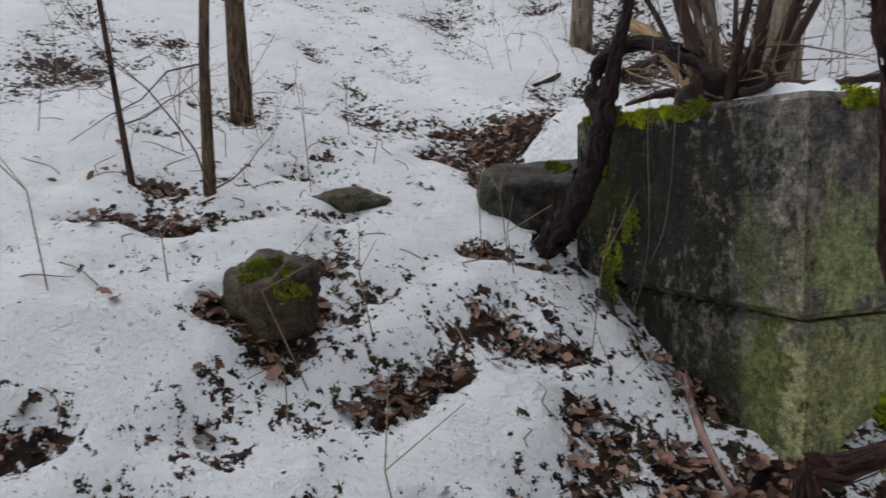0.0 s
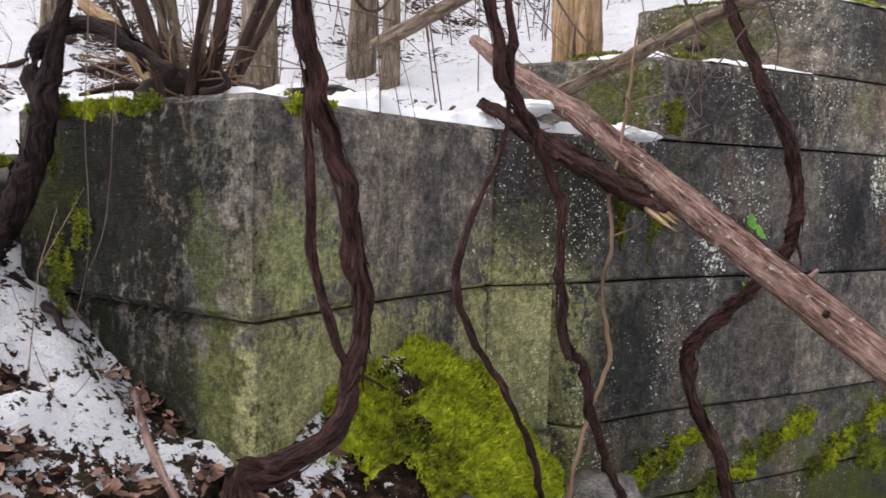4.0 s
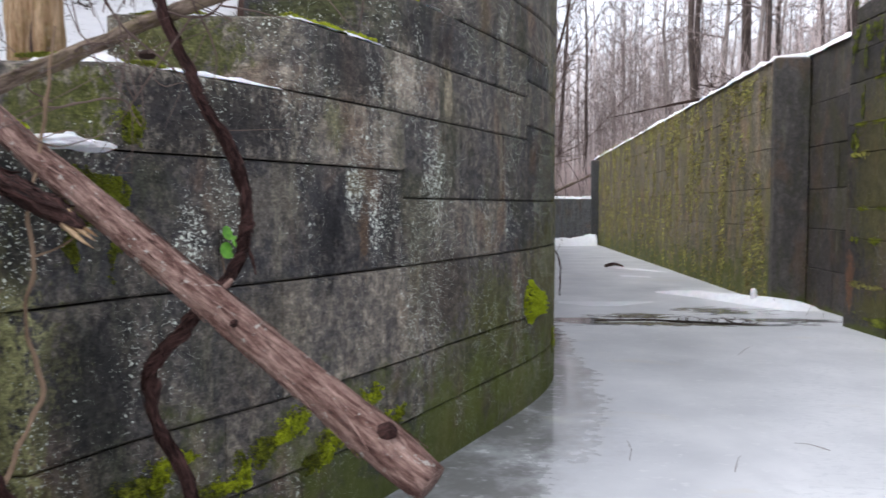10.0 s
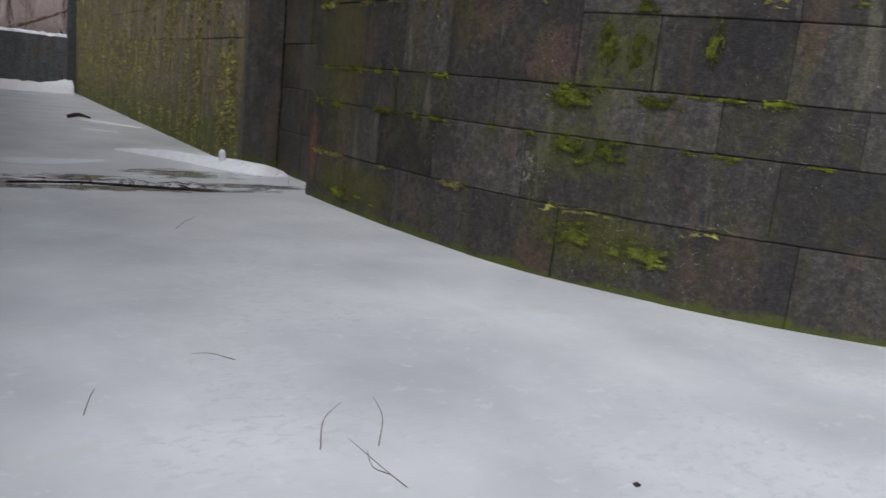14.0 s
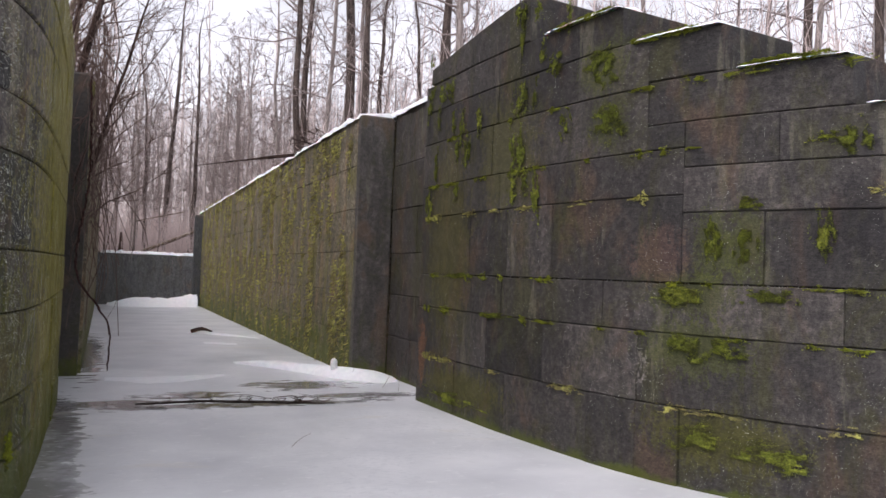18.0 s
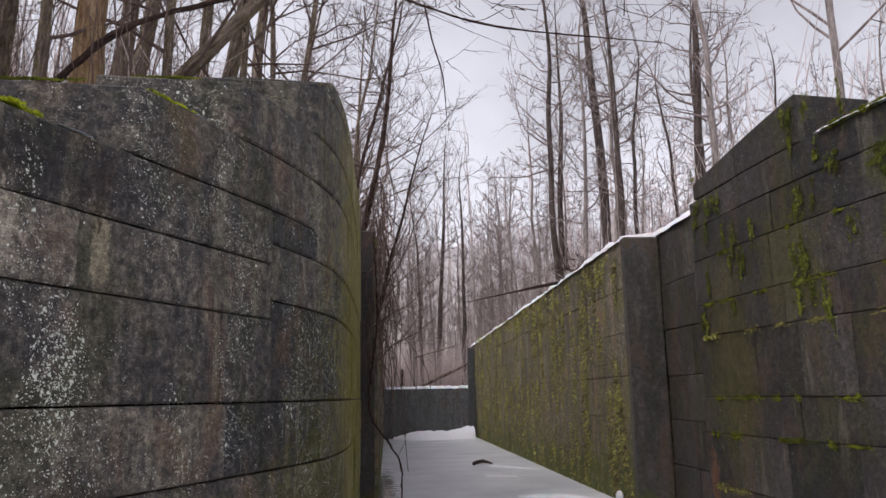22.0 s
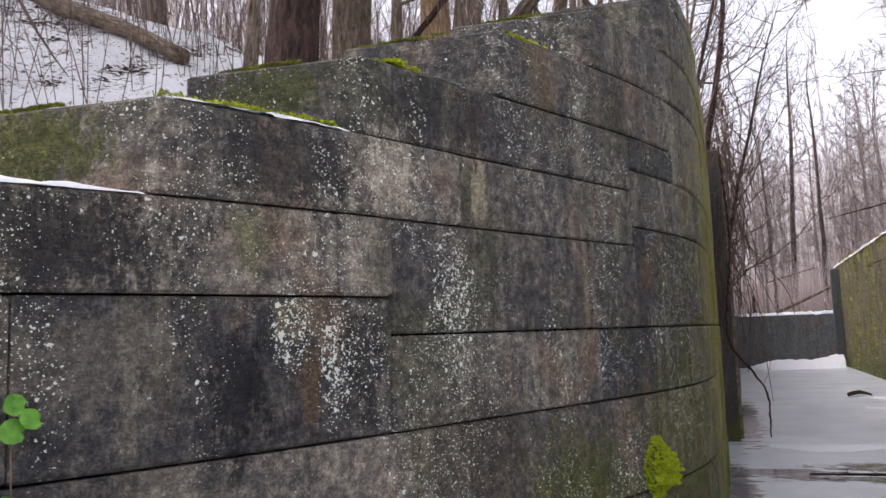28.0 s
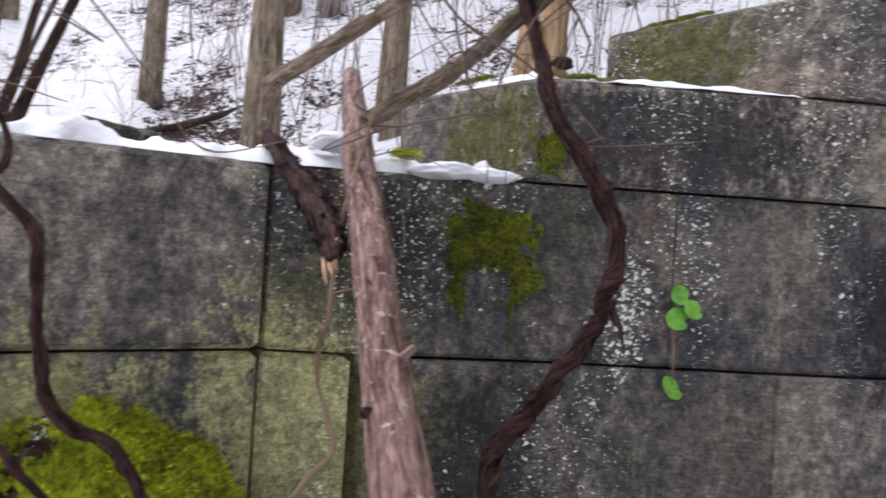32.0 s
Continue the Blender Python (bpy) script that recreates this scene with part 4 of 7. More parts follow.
slab("quoin_left", [(0.22, 14.2), (0.50, 14.2), (0.50, 14.495), (0.22, 14.495)], -0.5, 4.72, M_QUOIN, "dark wet quoin stone in the lock wall")
slab("wall_gate_recess_left", [(0.2, 12.02), (0.2, 14.49), (-0.7, 14.49), (-0.7, 12.02)], -0.5, 4.3, M_STONE, "recessed masonry for the lock gate")
slab("dam", [(0.56, 37.0), (4.74, 37.0), (4.74, 37.6), (0.56, 37.6)], -0.4, 2.2, M_DARK, "dark concrete dam across the lock chamber")
slab("pillar_right", [(4.42, 36.6), (4.745, 36.6), (4.745, 36.98), (4.42, 36.98)], -0.4, 4.02, M_DARK, "dark upright stone at the head of the chamber")

# ---- snow, moss and litter ----
lr = np.random.default_rng(11)


def fbm(x, y, z, f=1.0):
    return noise.fractal(Vector((x * f, y * f, z * f)), 0.9, 2.1, 4)


def snow_pad(face, s0, s1, z, d0, d1, back, thick, seed, gaps=0.0, label="thin strip of settled snow on the stone"):
    ns, nd = max(6, int((s1 - s0) / 0.022)), max(7, int((d1 - d0) / 0.03))
    bk = np.array(back) / np.linalg.norm(back)
    vs = []
    for i in range(ns + 1):
        p = face.at(s0 + (s1 - s0) * i / ns)
        for j in range(nd + 1):
            e = min(i, ns - i) / ns * (s1 - s0) / 0.07
            e2 = min(j, nd - j) / nd * (d1 - d0) / 0.06
            fall = math.sqrt(min(1.0, e, 1.0)) * math.sqrt(min(1.0, e2))
            q = p + bk * (d0 + (d1 - d0) * j / nd)
            n = fbm(q[0], q[1], seed, 3.0)
            wig = fbm(q[0], q[1], seed + 5, 6.0) + 0.5 * fbm(q[0], q[1], seed + 8, 14.0)
            hgt = thick * (0.80 + 0.55 * n + 0.65 * wig) * fall - 0.004 - (0.03 if n < gaps - 0.5 else 0)
            edge = bk * (min(0.09, 0.8 * thick) * wig) * (1 - min(1, e2))
            vs.append((q[0] + edge[0], q[1] + edge[1], z + hgt))
    m = nd + 1
    fs = [(i * m + j, i * m + j + 1, (i + 1) * m + j + 1, (i + 1) * m + j) for i in range(ns) for j in range(nd)]
    return thing("snow_strip", vs, fs, M_SNOW, label, "snow", "snow on the wall steps", smooth=True)


def blades(points, normals, length, width, rnd, droop=0.0, wild=0.55):
    """Small pointed shoots standing on a surface."""
    vs, fs = [], []
    for p, n in zip(points, normals):
        d = np.array(n) + rnd.normal(0, wild, 3)
        d[2] -= droop
        d /= np.linalg.norm(d) + 1e-9
        side = np.cross(d, rnd.normal(0, 1, 3))
        side /= np.linalg.norm(side) + 1e-9
        ln, w = length * rnd.uniform(0.5, 1.3), width * rnd.uniform(0.6, 1.3)
        o = len(vs)
        mid = p + d * ln * 0.5 + side * 0.1 * ln
        vs += [p - side * w * 0.6 - d * 0.006, p + side * w * 0.6 - d * 0.006, mid + side * w, mid - side * w, p + d * ln]
        fs += [(o, o + 1, o + 2, o + 3), (o + 3, o + 2, o + 4)]
    return vs, fs


def moss_patch(p, normal, w, h, n, mat, seed, label, up=(0, 0, 1), ragged=0.75, length=0.018, arch=False, dome=0.0):
    """A moss cushion on a face: a lumpy base and many shoots, with a ragged outline."""
    rnd = np.random.default_rng(seed)
    nrm = np.array(normal, float)
    nrm /= np.linalg.norm(nrm)
    upv = np.array(up, float) - nrm * np.dot(up, nrm)
    upv /= np.linalg.norm(upv)
    rt = np.cross(upv, nrm)
    thick = min(0.024, 0.12 * min(w, h) + 0.004) * (1.6 if length > 0.02 else 1.0)

    thick = dome or thick

    def depth(a, b):
        r = math.hypot(a, b)
        edge = 1 - ragged * (0.42 + 0.8 * fbm(a * 1.4, b * 1.4, seed * 1.7, 1.6))
        if arch:
            edge = min(edge, r + 1.6 * max(abs(a + 0.05) - 0.36 - 0.2 * fbm(b, seed, 1, 3), b + 0.05))
        if r > edge:
            return -1.0
        return thick * min(1, (edge - r) * (1.4 if dome else 3)) * max(0.1, 0.7 + 0.6 * fbm(a * w * 14, b * h * 14, seed, 1.0))

    G = 26
    hs = [[depth(-1 + 2 * i / G, -1 + 2 * j / G) for j in range(G + 1)] for i in range(G + 1)]
    base = [np.array(p) + rt * (-1 + 2 * i / G) * w / 2 + upv * (-1 + 2 * j / G) * h / 2 + nrm * max(-0.004, hs[i][j]) for i in range(G + 1) for j in range(G + 1)]
    quads = [(i * (G + 1) + j, (i + 1) * (G + 1) + j, (i + 1) * (G + 1) + j + 1, i * (G + 1) + j + 1) for i in range(G) for j in range(G) if min(hs[i][j], hs[i + 1][j], hs[i][j + 1], hs[i + 1][j + 1]) > 0.25 * thick]
    pts, nor = [], []
    tries = 0
    n = int(n * 3.0)
    while len(pts) < n and tries < n * 12:
        tries += 1
        a, b = rnd.uniform(-1, 1, 2)
        d = depth(a, b)
        if d < 0 or (d < 0.3 * thick and rnd.random() < 0.5):
            continue
        pts.append(np.array(p) + rt * a * w / 2 + upv * b * h / 2 + nrm * d)
        nor.append(nrm + 0.5 * (rt * a + upv * b))
    v, f = blades(pts, nor, length * 0.6, 0.0022 * length / 0.018, rnd, 0.15)
    v, f = join([(v, f), (base, quads)])
    return thing("moss_patch", v, f, mat, label, "moss", kind="stuff")


def face_point(face, s, z, proud=0.0):
    a, b = face.at(s - 0.02), face.at(s + 0.02)
    t = (b - a) / np.linalg.norm(b - a)
    nrm = np.array([t[1], -t[0], 0.0])
    p = face.at(s)
    return np.array([p[0], p[1], z]) + nrm * proud, nrm


BK_L, BK_R = IN_L, OUT_R
# snow on the steps of the left wall
snow_pad(FLs, 1.62, 3.33, 2.0, 0.03, 0.85, (-1, 0.0), 0.06, 1.0, 0.0, "thick settled snow on the lowest wall step")
snow_pad(FLs, 3.62, 4.32, 2.36, 0.0, 0.10, BK_L, 0.028, 2.0)
snow_pad(FLs, 3.40, 3.60, 2.36, 0.06, 0.4, BK_L, 0.04, 2.5)
snow_pad(FLs, 4.40, 5.24, 2.73, 0.0, 0.12, BK_L, 0.035, 3.0)
snow_pad(FLs, 5.75, 5.95, 3.10, 0.0, 0.10, BK_L, 0.02, 4.0)
snow_pad(FLs, 6.4, 6.85, 3.48, 0.0, 0.06, BK_L, 0.018, 5.0)
# snow on the steps of the right wall
snow_pad(FRs, 3.0, 4.12, 4.40, -0.05, 0.3, BK_R, 0.042, 6.0)
snow_pad(FRs, 4.3, 5.16, 4.02, -0.05, 0.25, BK_R, 0.042, 7.0)
snow_pad(FRs, 5.3, 6.16, 3.61, -0.05, 0.25, BK_R, 0.042, 8.0)
snow_pad(FRs, 6.3, 7.16, 3.20, -0.05, 0.25, BK_R, 0.042, 8.5)
vs, fs = [], []
for i in range(361):
    u = i / 360
    y = 11.3 + 26.7 * u
    z = 4.46 - 0.012 * (y - 13.8) if y > 13.75 else 4.52
    x = 4.78 if y > 13.75 else 5.38
    th = 0.06 + 0.05 * fbm(y, 1, 3, 0.7) + 0.03 * fbm(y, 4, 1, 3.0)
    for k, (dx, dz) in enumerate(((-0.07, -0.04), (-0.02, th), (0.3, th * 0.9), (0.7, -0.01))):
        vs.append((x + dx + 0.05 * fbm(y, k, 9, 2.5), y, z + dz))
fs = [(i * 4 + k, i * 4 + k + 1, i * 4 + k + 5, i * 4 + k + 4) for i in range(360) for k in range(3)]
thing("snow_strip", vs, fs, M_SNOW, "long line of snow on the chamber wall", "snow", "snow on the wall steps", smooth=True)
damf = Face([(4.7, 36.98), (0.6, 36.98)])
snow_pad(damf, 0.05, 4.05, 2.2, 0.0, 0.6, (0, 1), 0.10, 9.0, 0.0, "snow lying along the top of the dam")

# moss on the left wall
seedn = 20
for s, z, w, h, n, mat, lab, arch in (
    *((0.33 + 0.068 * q, 1.985 - 0.008 * (q % 3), 0.13, (0.05, 0.07, 0.04, 0.08, 0.05, 0.11)[q % 6], 300, M_MOSS if q % 3 else M_MOSS_D, "bright green moss fringe hanging over the block edge", False) for q in range(10)),
    (0.45, 1.86, 0.09, 0.22, 200, M_MOSS_D, "dull green moss on the stone face", False),
    (0.50, 1.45, 0.20, 0.30, 360, M_MOSS_D, "dull green moss on the stone face", False),
    (0.62, 1.62, 0.16, 0.22, 260, M_MOSS_D, "dull green moss on the stone face", False),
    (1.55, 1.985, 0.28, 0.07, 260, M_MOSS, "bright green moss on the block edge", False),
    (3.25, 1.71, 0.40, 0.50, 3000, M_MOSS_D, "arched green moss patch on the wall face", True),
    (7.69, 0.93, 0.40, 0.42, 3200, M_MOSS_B, "round cushion of yellow-green moss on the wall", False),
    (8.6, 0.45, 0.18, 0.3, 300, M_MOSS_D, "dull green moss on the stone face", False),
    (3.42, 2.10, 0.2, 0.22, 320, M_MOSS_D, "dull green moss on the stone face", False),
    *((3.05 + 0.118 * q, 0.42 + 0.05 * ((q * 7) % 6), 0.16 + 0.05 * ((q * 5) % 4), 0.10 + 0.04 * ((q * 3) % 5), 300, M_MOSS if q % 3 else M_MOSS_D, "bright moss along the wall foot", False) for q in range(20)),
    (4.95, 0.42, 0.5, 0.25, 450, M_MOSS_D, "dull green moss on the stone face", False),
):
    p, nr = face_point(FLs, s, z, 0.004)
    moss_patch(p, nr, w, h, n, mat, 24 if arch else 25 if "cushion" in lab else seedn, lab, arch=arch, dome=0.15 if "cushion" in lab else 0.0, ragged=0.16 if "cushion" in lab else 0.75)
    seedn += 1
# moss along the step tops
for s, z, w, d, n, mat in ((4.6, 2.73, 0.6, 0.14, 500, M_MOSS), (4.95, 2.74, 0.5, 0.1, 420, M_MOSS), (5.55, 3.11, 0.35, 0.14, 420, M_MOSS), (6.5, 3.48, 0.5, 0.10, 350, M_MOSS), (3.55, 2.36, 0.3, 0.1, 160, M_MOSS_D), (2.75, 2.085, 0.22, 0.16, 300, M_MOSS), (2.95, 2.05, 0.14, 0.12, 200, M_MOSS)):
    p, nr = face_point(FLs, s, z + 0.005, -d * 0.4)
    moss_patch(p, (0, 0, 1), w, d, n, mat, seedn, "green moss along the top of the step", up=(nr[0], nr[1], 0))
    seedn += 1
for a, z, ln in (((-1.86, 2.985), 2.73, 0.7), ((-1.4, 3.84), 3.1, 0.8), ((-1.06, 4.72), 3.48, 0.9), ((-0.6, 5.58), 3.86, 0.8), ((-2.0, 2.12), 2.36, 0.3)):
    moss_patch((a[0] - 0.12, a[1] + 0.03, z + 0.004), (0, -0.3, 1), ln * 0.8, 0.07, int(600 * ln), M_MOSS_D, seedn, "green moss along the end of the step", up=(0, 1, 0))
    seedn += 1
# moss on the right wall
for s, z, w, h, n in ((4.83, 1.66, 0.42, 0.18, 420), (5.12, 2.10, 0.16, 0.34, 300), (5.41, 2.12, 0.14, 0.3, 260), (5.6, 1.69, 0.3, 0.12, 260), (5.41, 2.45, 0.18, 0.1, 150), (3.99, 3.30, 0.3, 0.3, 320), (3.92, 3.86, 0.36, 0.3, 380), (4.9, 1.22, 0.35, 0.22, 260), (5.25, 1.22, 0.3, 0.16, 260), (1.32, 1.77, 0.6, 0.05, 240), (2.15, 1.32, 0.5, 0.05, 200), (3.2, 4.03, 0.2, 0.22, 160), (5.0, 0.45, 0.5, 0.2, 240), (5.6, 0.4, 0.6, 0.2, 240), (1.2, 0.2, 1.1, 0.12, 260), (6.2, 2.95, 0.2, 0.22, 200), (6.0, 2.2, 0.14, 0.34, 200)):
    p, nr = face_point(FRs, s, z, 0.006)
    moss_patch(p, nr, w * 1.7, h * 1.6, int(n * 3.2), M_MOSS_W, seedn, "green moss clinging in the wall joint", ragged=0.95, length=0.014)
    seedn += 1
for k in range(90):
    s, z = 0.2 + 6.8 * lr.random() ** 1.2, (0.68, 1.32, 1.77, 2.55, 2.97, 3.57)[k % 6]
    p, nr = face_point(FRs, s, z - 0.015, 0.004)
    moss_patch(p, nr, lr.uniform(0.12, 0.5), lr.uniform(0.03, 0.16), int(lr.uniform(60, 160)), M_MOSS_D if k % 3 else M_MOSS_O, 300 + k, "thin olive moss in the wall joint", ragged=1.1, length=0.016)
for s, z, w in ((3.75, 4.41, 0.6), (4.75, 4.02, 0.6), (3.3, 4.41, 0.4), (5.8, 3.62, 0.6), (4.4, 4.02, 0.4), (5.5, 3.62, 0.4), (6.6, 3.2, 0.5)):
    p, nr = face_point(FRs, s, z, 0.0)
    moss_patch(p, (nr[0] * 0.9, nr[1] * 0.9, 0.5), w, 0.10, 600, M_MOSS_D, seedn, "green moss along the top of the step", length=0.03)
    seedn += 1
# moss dripping down the recess and the upper courses beside it
drip = np.random.default_rng(77)
for k in range(34):
    s = 0.1 + 3.4 * drip.random() ** 1.3
    h = drip.uniform(0.3, 0.9)
    p, nr = face_point(FRs, s, (4.9, 4.4, 4.0, 3.57, 2.97)[k % 5] - h * 0.45, 0.004)
    moss_patch(p, nr, drip.uniform(0.10, 0.26), h, int(220 * h), M_MOSS_W, 420 + k, "olive moss dripping down the damp stone", ragged=1.15, length=0.022)
# shaggy moss on the chamber wall
rnd = np.random.default_rng(5)
pts = np.c_[np.full(36000, 4.745), 13.9 + 22.5 * rnd.random(36000) ** 1.3, 4.35 * rnd.random(36000) ** 0.8]
keep = np.array([fbm(p[1] * 2.6, p[2] * 0.45, 2, 1.0) + 0.12 * (p[2] > 3.9) + 0.45 * fbm(p[1] * 0.8, p[2] * 0.5, 6, 1.0) + 0.15 * rnd.random() > 0.20 for p in pts])
v, f = blades(pts[keep], [(-1, 0, 0)] * int(keep.sum()), 0.075, 0.009, rnd, 1.1)
thing("hanging_moss", v, f, M_MOSS_O, "olive moss hanging on the chamber wall", "moss", kind="stuff")
# mossy rubble under the corner block
pts, nor = [], []
while len(pts) < 26000:
    x, y = rnd.uniform(-2.27, -1.4), rnd.uniform(0.30, 2.3)
    lim = 1.0 - ((x + 2.25) / 0.72) ** 2 - ((y - 1.15) / 0.85) ** 2 + 0.8 * fbm(x, y, 7, 4.2) * 1.3
    if lim < 0.05:
        continue
    z = ground_at(x, y)
    zx, zy = ground_at(x + 0.03, y), ground_at(x, y + 0.03)
    pts.append(np.array([x, y, z + 0.03 + 0.09 * fbm(x, y, 9, 4.0) + 0.035 * fbm(x, y, 4, 13.0)]))
    nor.append((-(zx - z) / 0.03, -(zy - z) / 0.03, 1))
v, f = blades(pts, nor, 0.020, 0.0030, rnd, 0.1, 0.45)
mx, my = np.arange(-2.27, -1.38, 0.025), np.arange(0.28, 2.32, 0.025)
low = [(x, y, ground_at(x, y) + 0.025 + 0.09 * fbm(x, y, 9, 4.0) + 0.035 * fbm(x, y, 4, 13.0)) for x in mx for y in my]
inn = [1.0 - ((x + 2.25) / 0.72) ** 2 - ((y - 1.15) / 0.85) ** 2 + 0.8 * fbm(x, y, 7, 4.2) * 1.3 > 0.05 for x in mx for y in my]
mm = len(my)
v, f = join([(v, f), (low, [(i * mm + j, (i + 1) * mm + j, (i + 1) * mm + j + 1, i * mm + j + 1) for i in range(len(mx) - 1) for j in range(mm - 1) if inn[i * mm + j]])])
thing("moss_mound", v, f, M_MOSS, "bright yellow-green moss over rubble at the wall foot", "moss", kind="stuff")


def cover_at(x, y):
    i, j = int(np.searchsorted(gx, x)), int(np.searchsorted(gy, y))
    return COVER[min(j, ny - 1), min(i, nx - 1)], GZ[min(j, ny - 1), min(i, nx - 1)]


# dead leaves
vs, fs = [], []
count = 0
while count < 4400:
    x, y = rnd.uniform(-5.0, -0.7), rnd.uniform(-2.6, 0.5)
    if count > 3500:
        x, y = rnd.uniform(-5, -2.4), rnd.uniform(0.4, 3.0)
    c, z = cover_at(x, y)
    if rnd.random() > (0.9 if c < 0.40 else 0.10 if c < 0.5 else 0.008):
        count += 0.02
        continue
    count += 1
    sz = rnd.uniform(0.010, 0.034) * rnd.uniform(0.6, 1.0)
    a = rnd.uniform(0, 6.28)
    e1 = np.array([math.cos(a), math.sin(a), rnd.normal(0, 0.35)])
    e2 = np.array([-math.sin(a), math.cos(a), rnd.normal(0, 0.45)])
    up = np.array([0, 0, 1.0])
    c0 = np.array([x, y, z + 0.012 + rnd.uniform(0, 0.02)])
    o = len(vs)
    for u, w, hh in ((-1, 0, 0.1), (-0.45, 0.5, 0.35), (0.2, 0.62, 0.3), (1.05, 0.05, 0.5), (0.25, -0.6, 0.28), (-0.4, -0.48, 0.3), (0, 0, -0.12)):
        vs.append(c0 + e1 * u * sz + e2 * w * sz + up * hh * sz * rnd.uniform(0.3, 1.1))
    fs += [(o + 6, o + k, o + (k + 1) % 6) for k in range(6)]
thing("leaf_litter", vs, fs, M_LEAF, "curled brown dead leaves lying on soil and snow", "leaves", kind="stuff")


# ---- limbs, vines and fallen wood ----
def limb(parent, name, pts, radii, mat, sides=9, rough=0.12, seed=1, ridge=0.0, step=0.05, label=""):
    v, f = tube(pts, radii, sides, rough, seed, step, ridge)
    return part(name, v, f, mat, parent, label, True)


def shreds(parent, pts, radii, mat, n, seed, lift=0.35, length=(0.06, 0.25), wide=0.35):
    """Narrow strips of bark lying along a limb, their ends lifting off."""
    rn = np.random.default_rng(seed)
    rad = np.interp(np.linspace(0, 1, len(pts)), np.linspace(0, 1, len(radii)), radii)
    line = smooth_path(np.hstack([np.array(pts, float), rad[:, None]]), 0.02)
    c, r = line[:, :3], line[:, 3]
    t = np.gradient(c, axis=0)
    t /= np.linalg.norm(t, axis=1)[:, None] + 1e-9
    a = np.cross(t, (0.3, 0.5, 0.81))
    a /= np.linalg.norm(a, axis=1)[:, None] + 1e-9
    b = np.cross(t, a)
    vs, fs = [], []
    for _ in range(n):
        m = max(3, int(rn.uniform(*length) / 0.02))
        if m >= len(c) - 1:
            continue
        i0 = rn.integers(0, len(c) - m)
        an, tw = rn.uniform(0, 6.28), rn.normal(0, 0.12)
        w = rn.uniform(0.4, 1.0) * wide
        o = len(vs)
        for q in range(m):
            i = i0 + q
            u = q / (m - 1)
            out = r[i] * (1.04 + lift * rn.uniform(0.6, 1) * (max(0, 2 * u - 1) ** 2.5 + 0.3 * max(0, 1 - 3 * u) ** 2))
            ww = w * (1 - 0.7 * abs(2 * u - 1) ** 2)
            for sg in (-1, 1):
                g = an + tw * q * 0.3 + sg * ww
                p = c[i] + (a[i] * math.cos(g) + b[i] * math.sin(g)) * out * (1.03 if sg > 0 else 0.99)
                vs.append((*p, r[i] * math.cos(g) + seed, r[i] * math.sin(g), i * 0.02))
        fs += [(o + 2 * q, o + 2 * q + 1, o + 2 * q + 3, o + 2 * q + 2) for q in range(m - 1)]
    return tagged(part("peeling_bark", vs, fs, mat, parent, "", True), kind="stuff")


def vine(label, strands, mat=None, name="vine", thick=0.74, peel=1.0):
    ob = holder(name, (0, 0, 0), label, "vine", "wild vines before the wall")
    for k, (pts, radii, sides, ridge) in enumerate(strands):
        seed = 30 + k + int(abs(pts[0][1]) * 100)
        rn = np.random.default_rng(seed)
        rad = np.interp(np.linspace(0, 1, len(pts)), np.linspace(0, 1, len(radii)), radii) * thick
        line = smooth_path(np.hstack([np.array(pts, float), rad[:, None]]), 0.022)
        run = np.r_[0, np.cumsum(np.linalg.norm(np.diff(line[:, :3], axis=0), axis=1))]
        ph, sway = rn.uniform(0, 6.28, 6), min(1.0, 0.016 / float(rad.mean()))
        for ax in range(3):
            line[:, ax] += sway * line[:, 3] * (0.42 * np.sin(run * 23 + ph[ax]) + 0.30 * np.sin(run * 51 + ph[ax + 3])) * np.minimum(1, run / 0.1)
        for at in np.arange(rn.uniform(0.05, 0.2), run[-1], 0.21):
            at += rn.normal(0, 0.05)
            line[:, 3] *= 1 + rn.uniform(0.2, 0.6) * sway ** 1.6 * np.exp(-(((run - at) / 0.017) ** 2))
        v, f = tube(line[:, :3], line[:, 3], sides + 3, 0.05 + 0.12 * sway, seed, 1, ridge, raw=True)
        st = part("stem" if k == 0 else "side_stem", v, f, mat or M_VINE, ob, "", True)
        if ridge:
            size = sum(np.linalg.norm(np.diff(np.array(pts), axis=0), axis=1))
            shreds(st, pts, tuple(q * thick for q in radii), mat or M_VINE, int(90 * size * peel), 40 + k, 0.5, (0.06, 0.25), 0.3)
    return ob


vine("thick dark vine trunk rising from the snow against the block", [
    ([(-3.68, -0.02, 1.20), (-3.57, 0.09, 1.35), (-3.32, 0.17, 1.57), (-3.09, 0.17, 1.80), (-3.00, 0.17, 2.01), (-2.93, 0.17, 2.20), (-2.86, 0.17, 2.35), (-2.76, 0.17, 2.60)], (0.12, 0.092, 0.066, 0.054, 0.044, 0.026, 0.018, 0.014), 12, 0.14),
    ([(-3.03, 0.17, 1.97), (-3.09, 0.18, 2.09), (-3.07, 0.19, 2.17), (-2.94, 0.21, 2.21), (-2.74, 0.23, 2.17), (-2.56, 0.27, 2.05)], (0.035, 0.034, 0.03, 0.028, 0.026, 0.022), 9, 0.1),
    ([(-3.29, 0.21, 1.45), (-3.16, 0.23, 1.37), (-3.04, 0.21, 1.35), (-2.94, 0.19, 1.27)], (0.02, 0.02, 0.016, 0.012), 7, 0.0)], M_VINE_D)
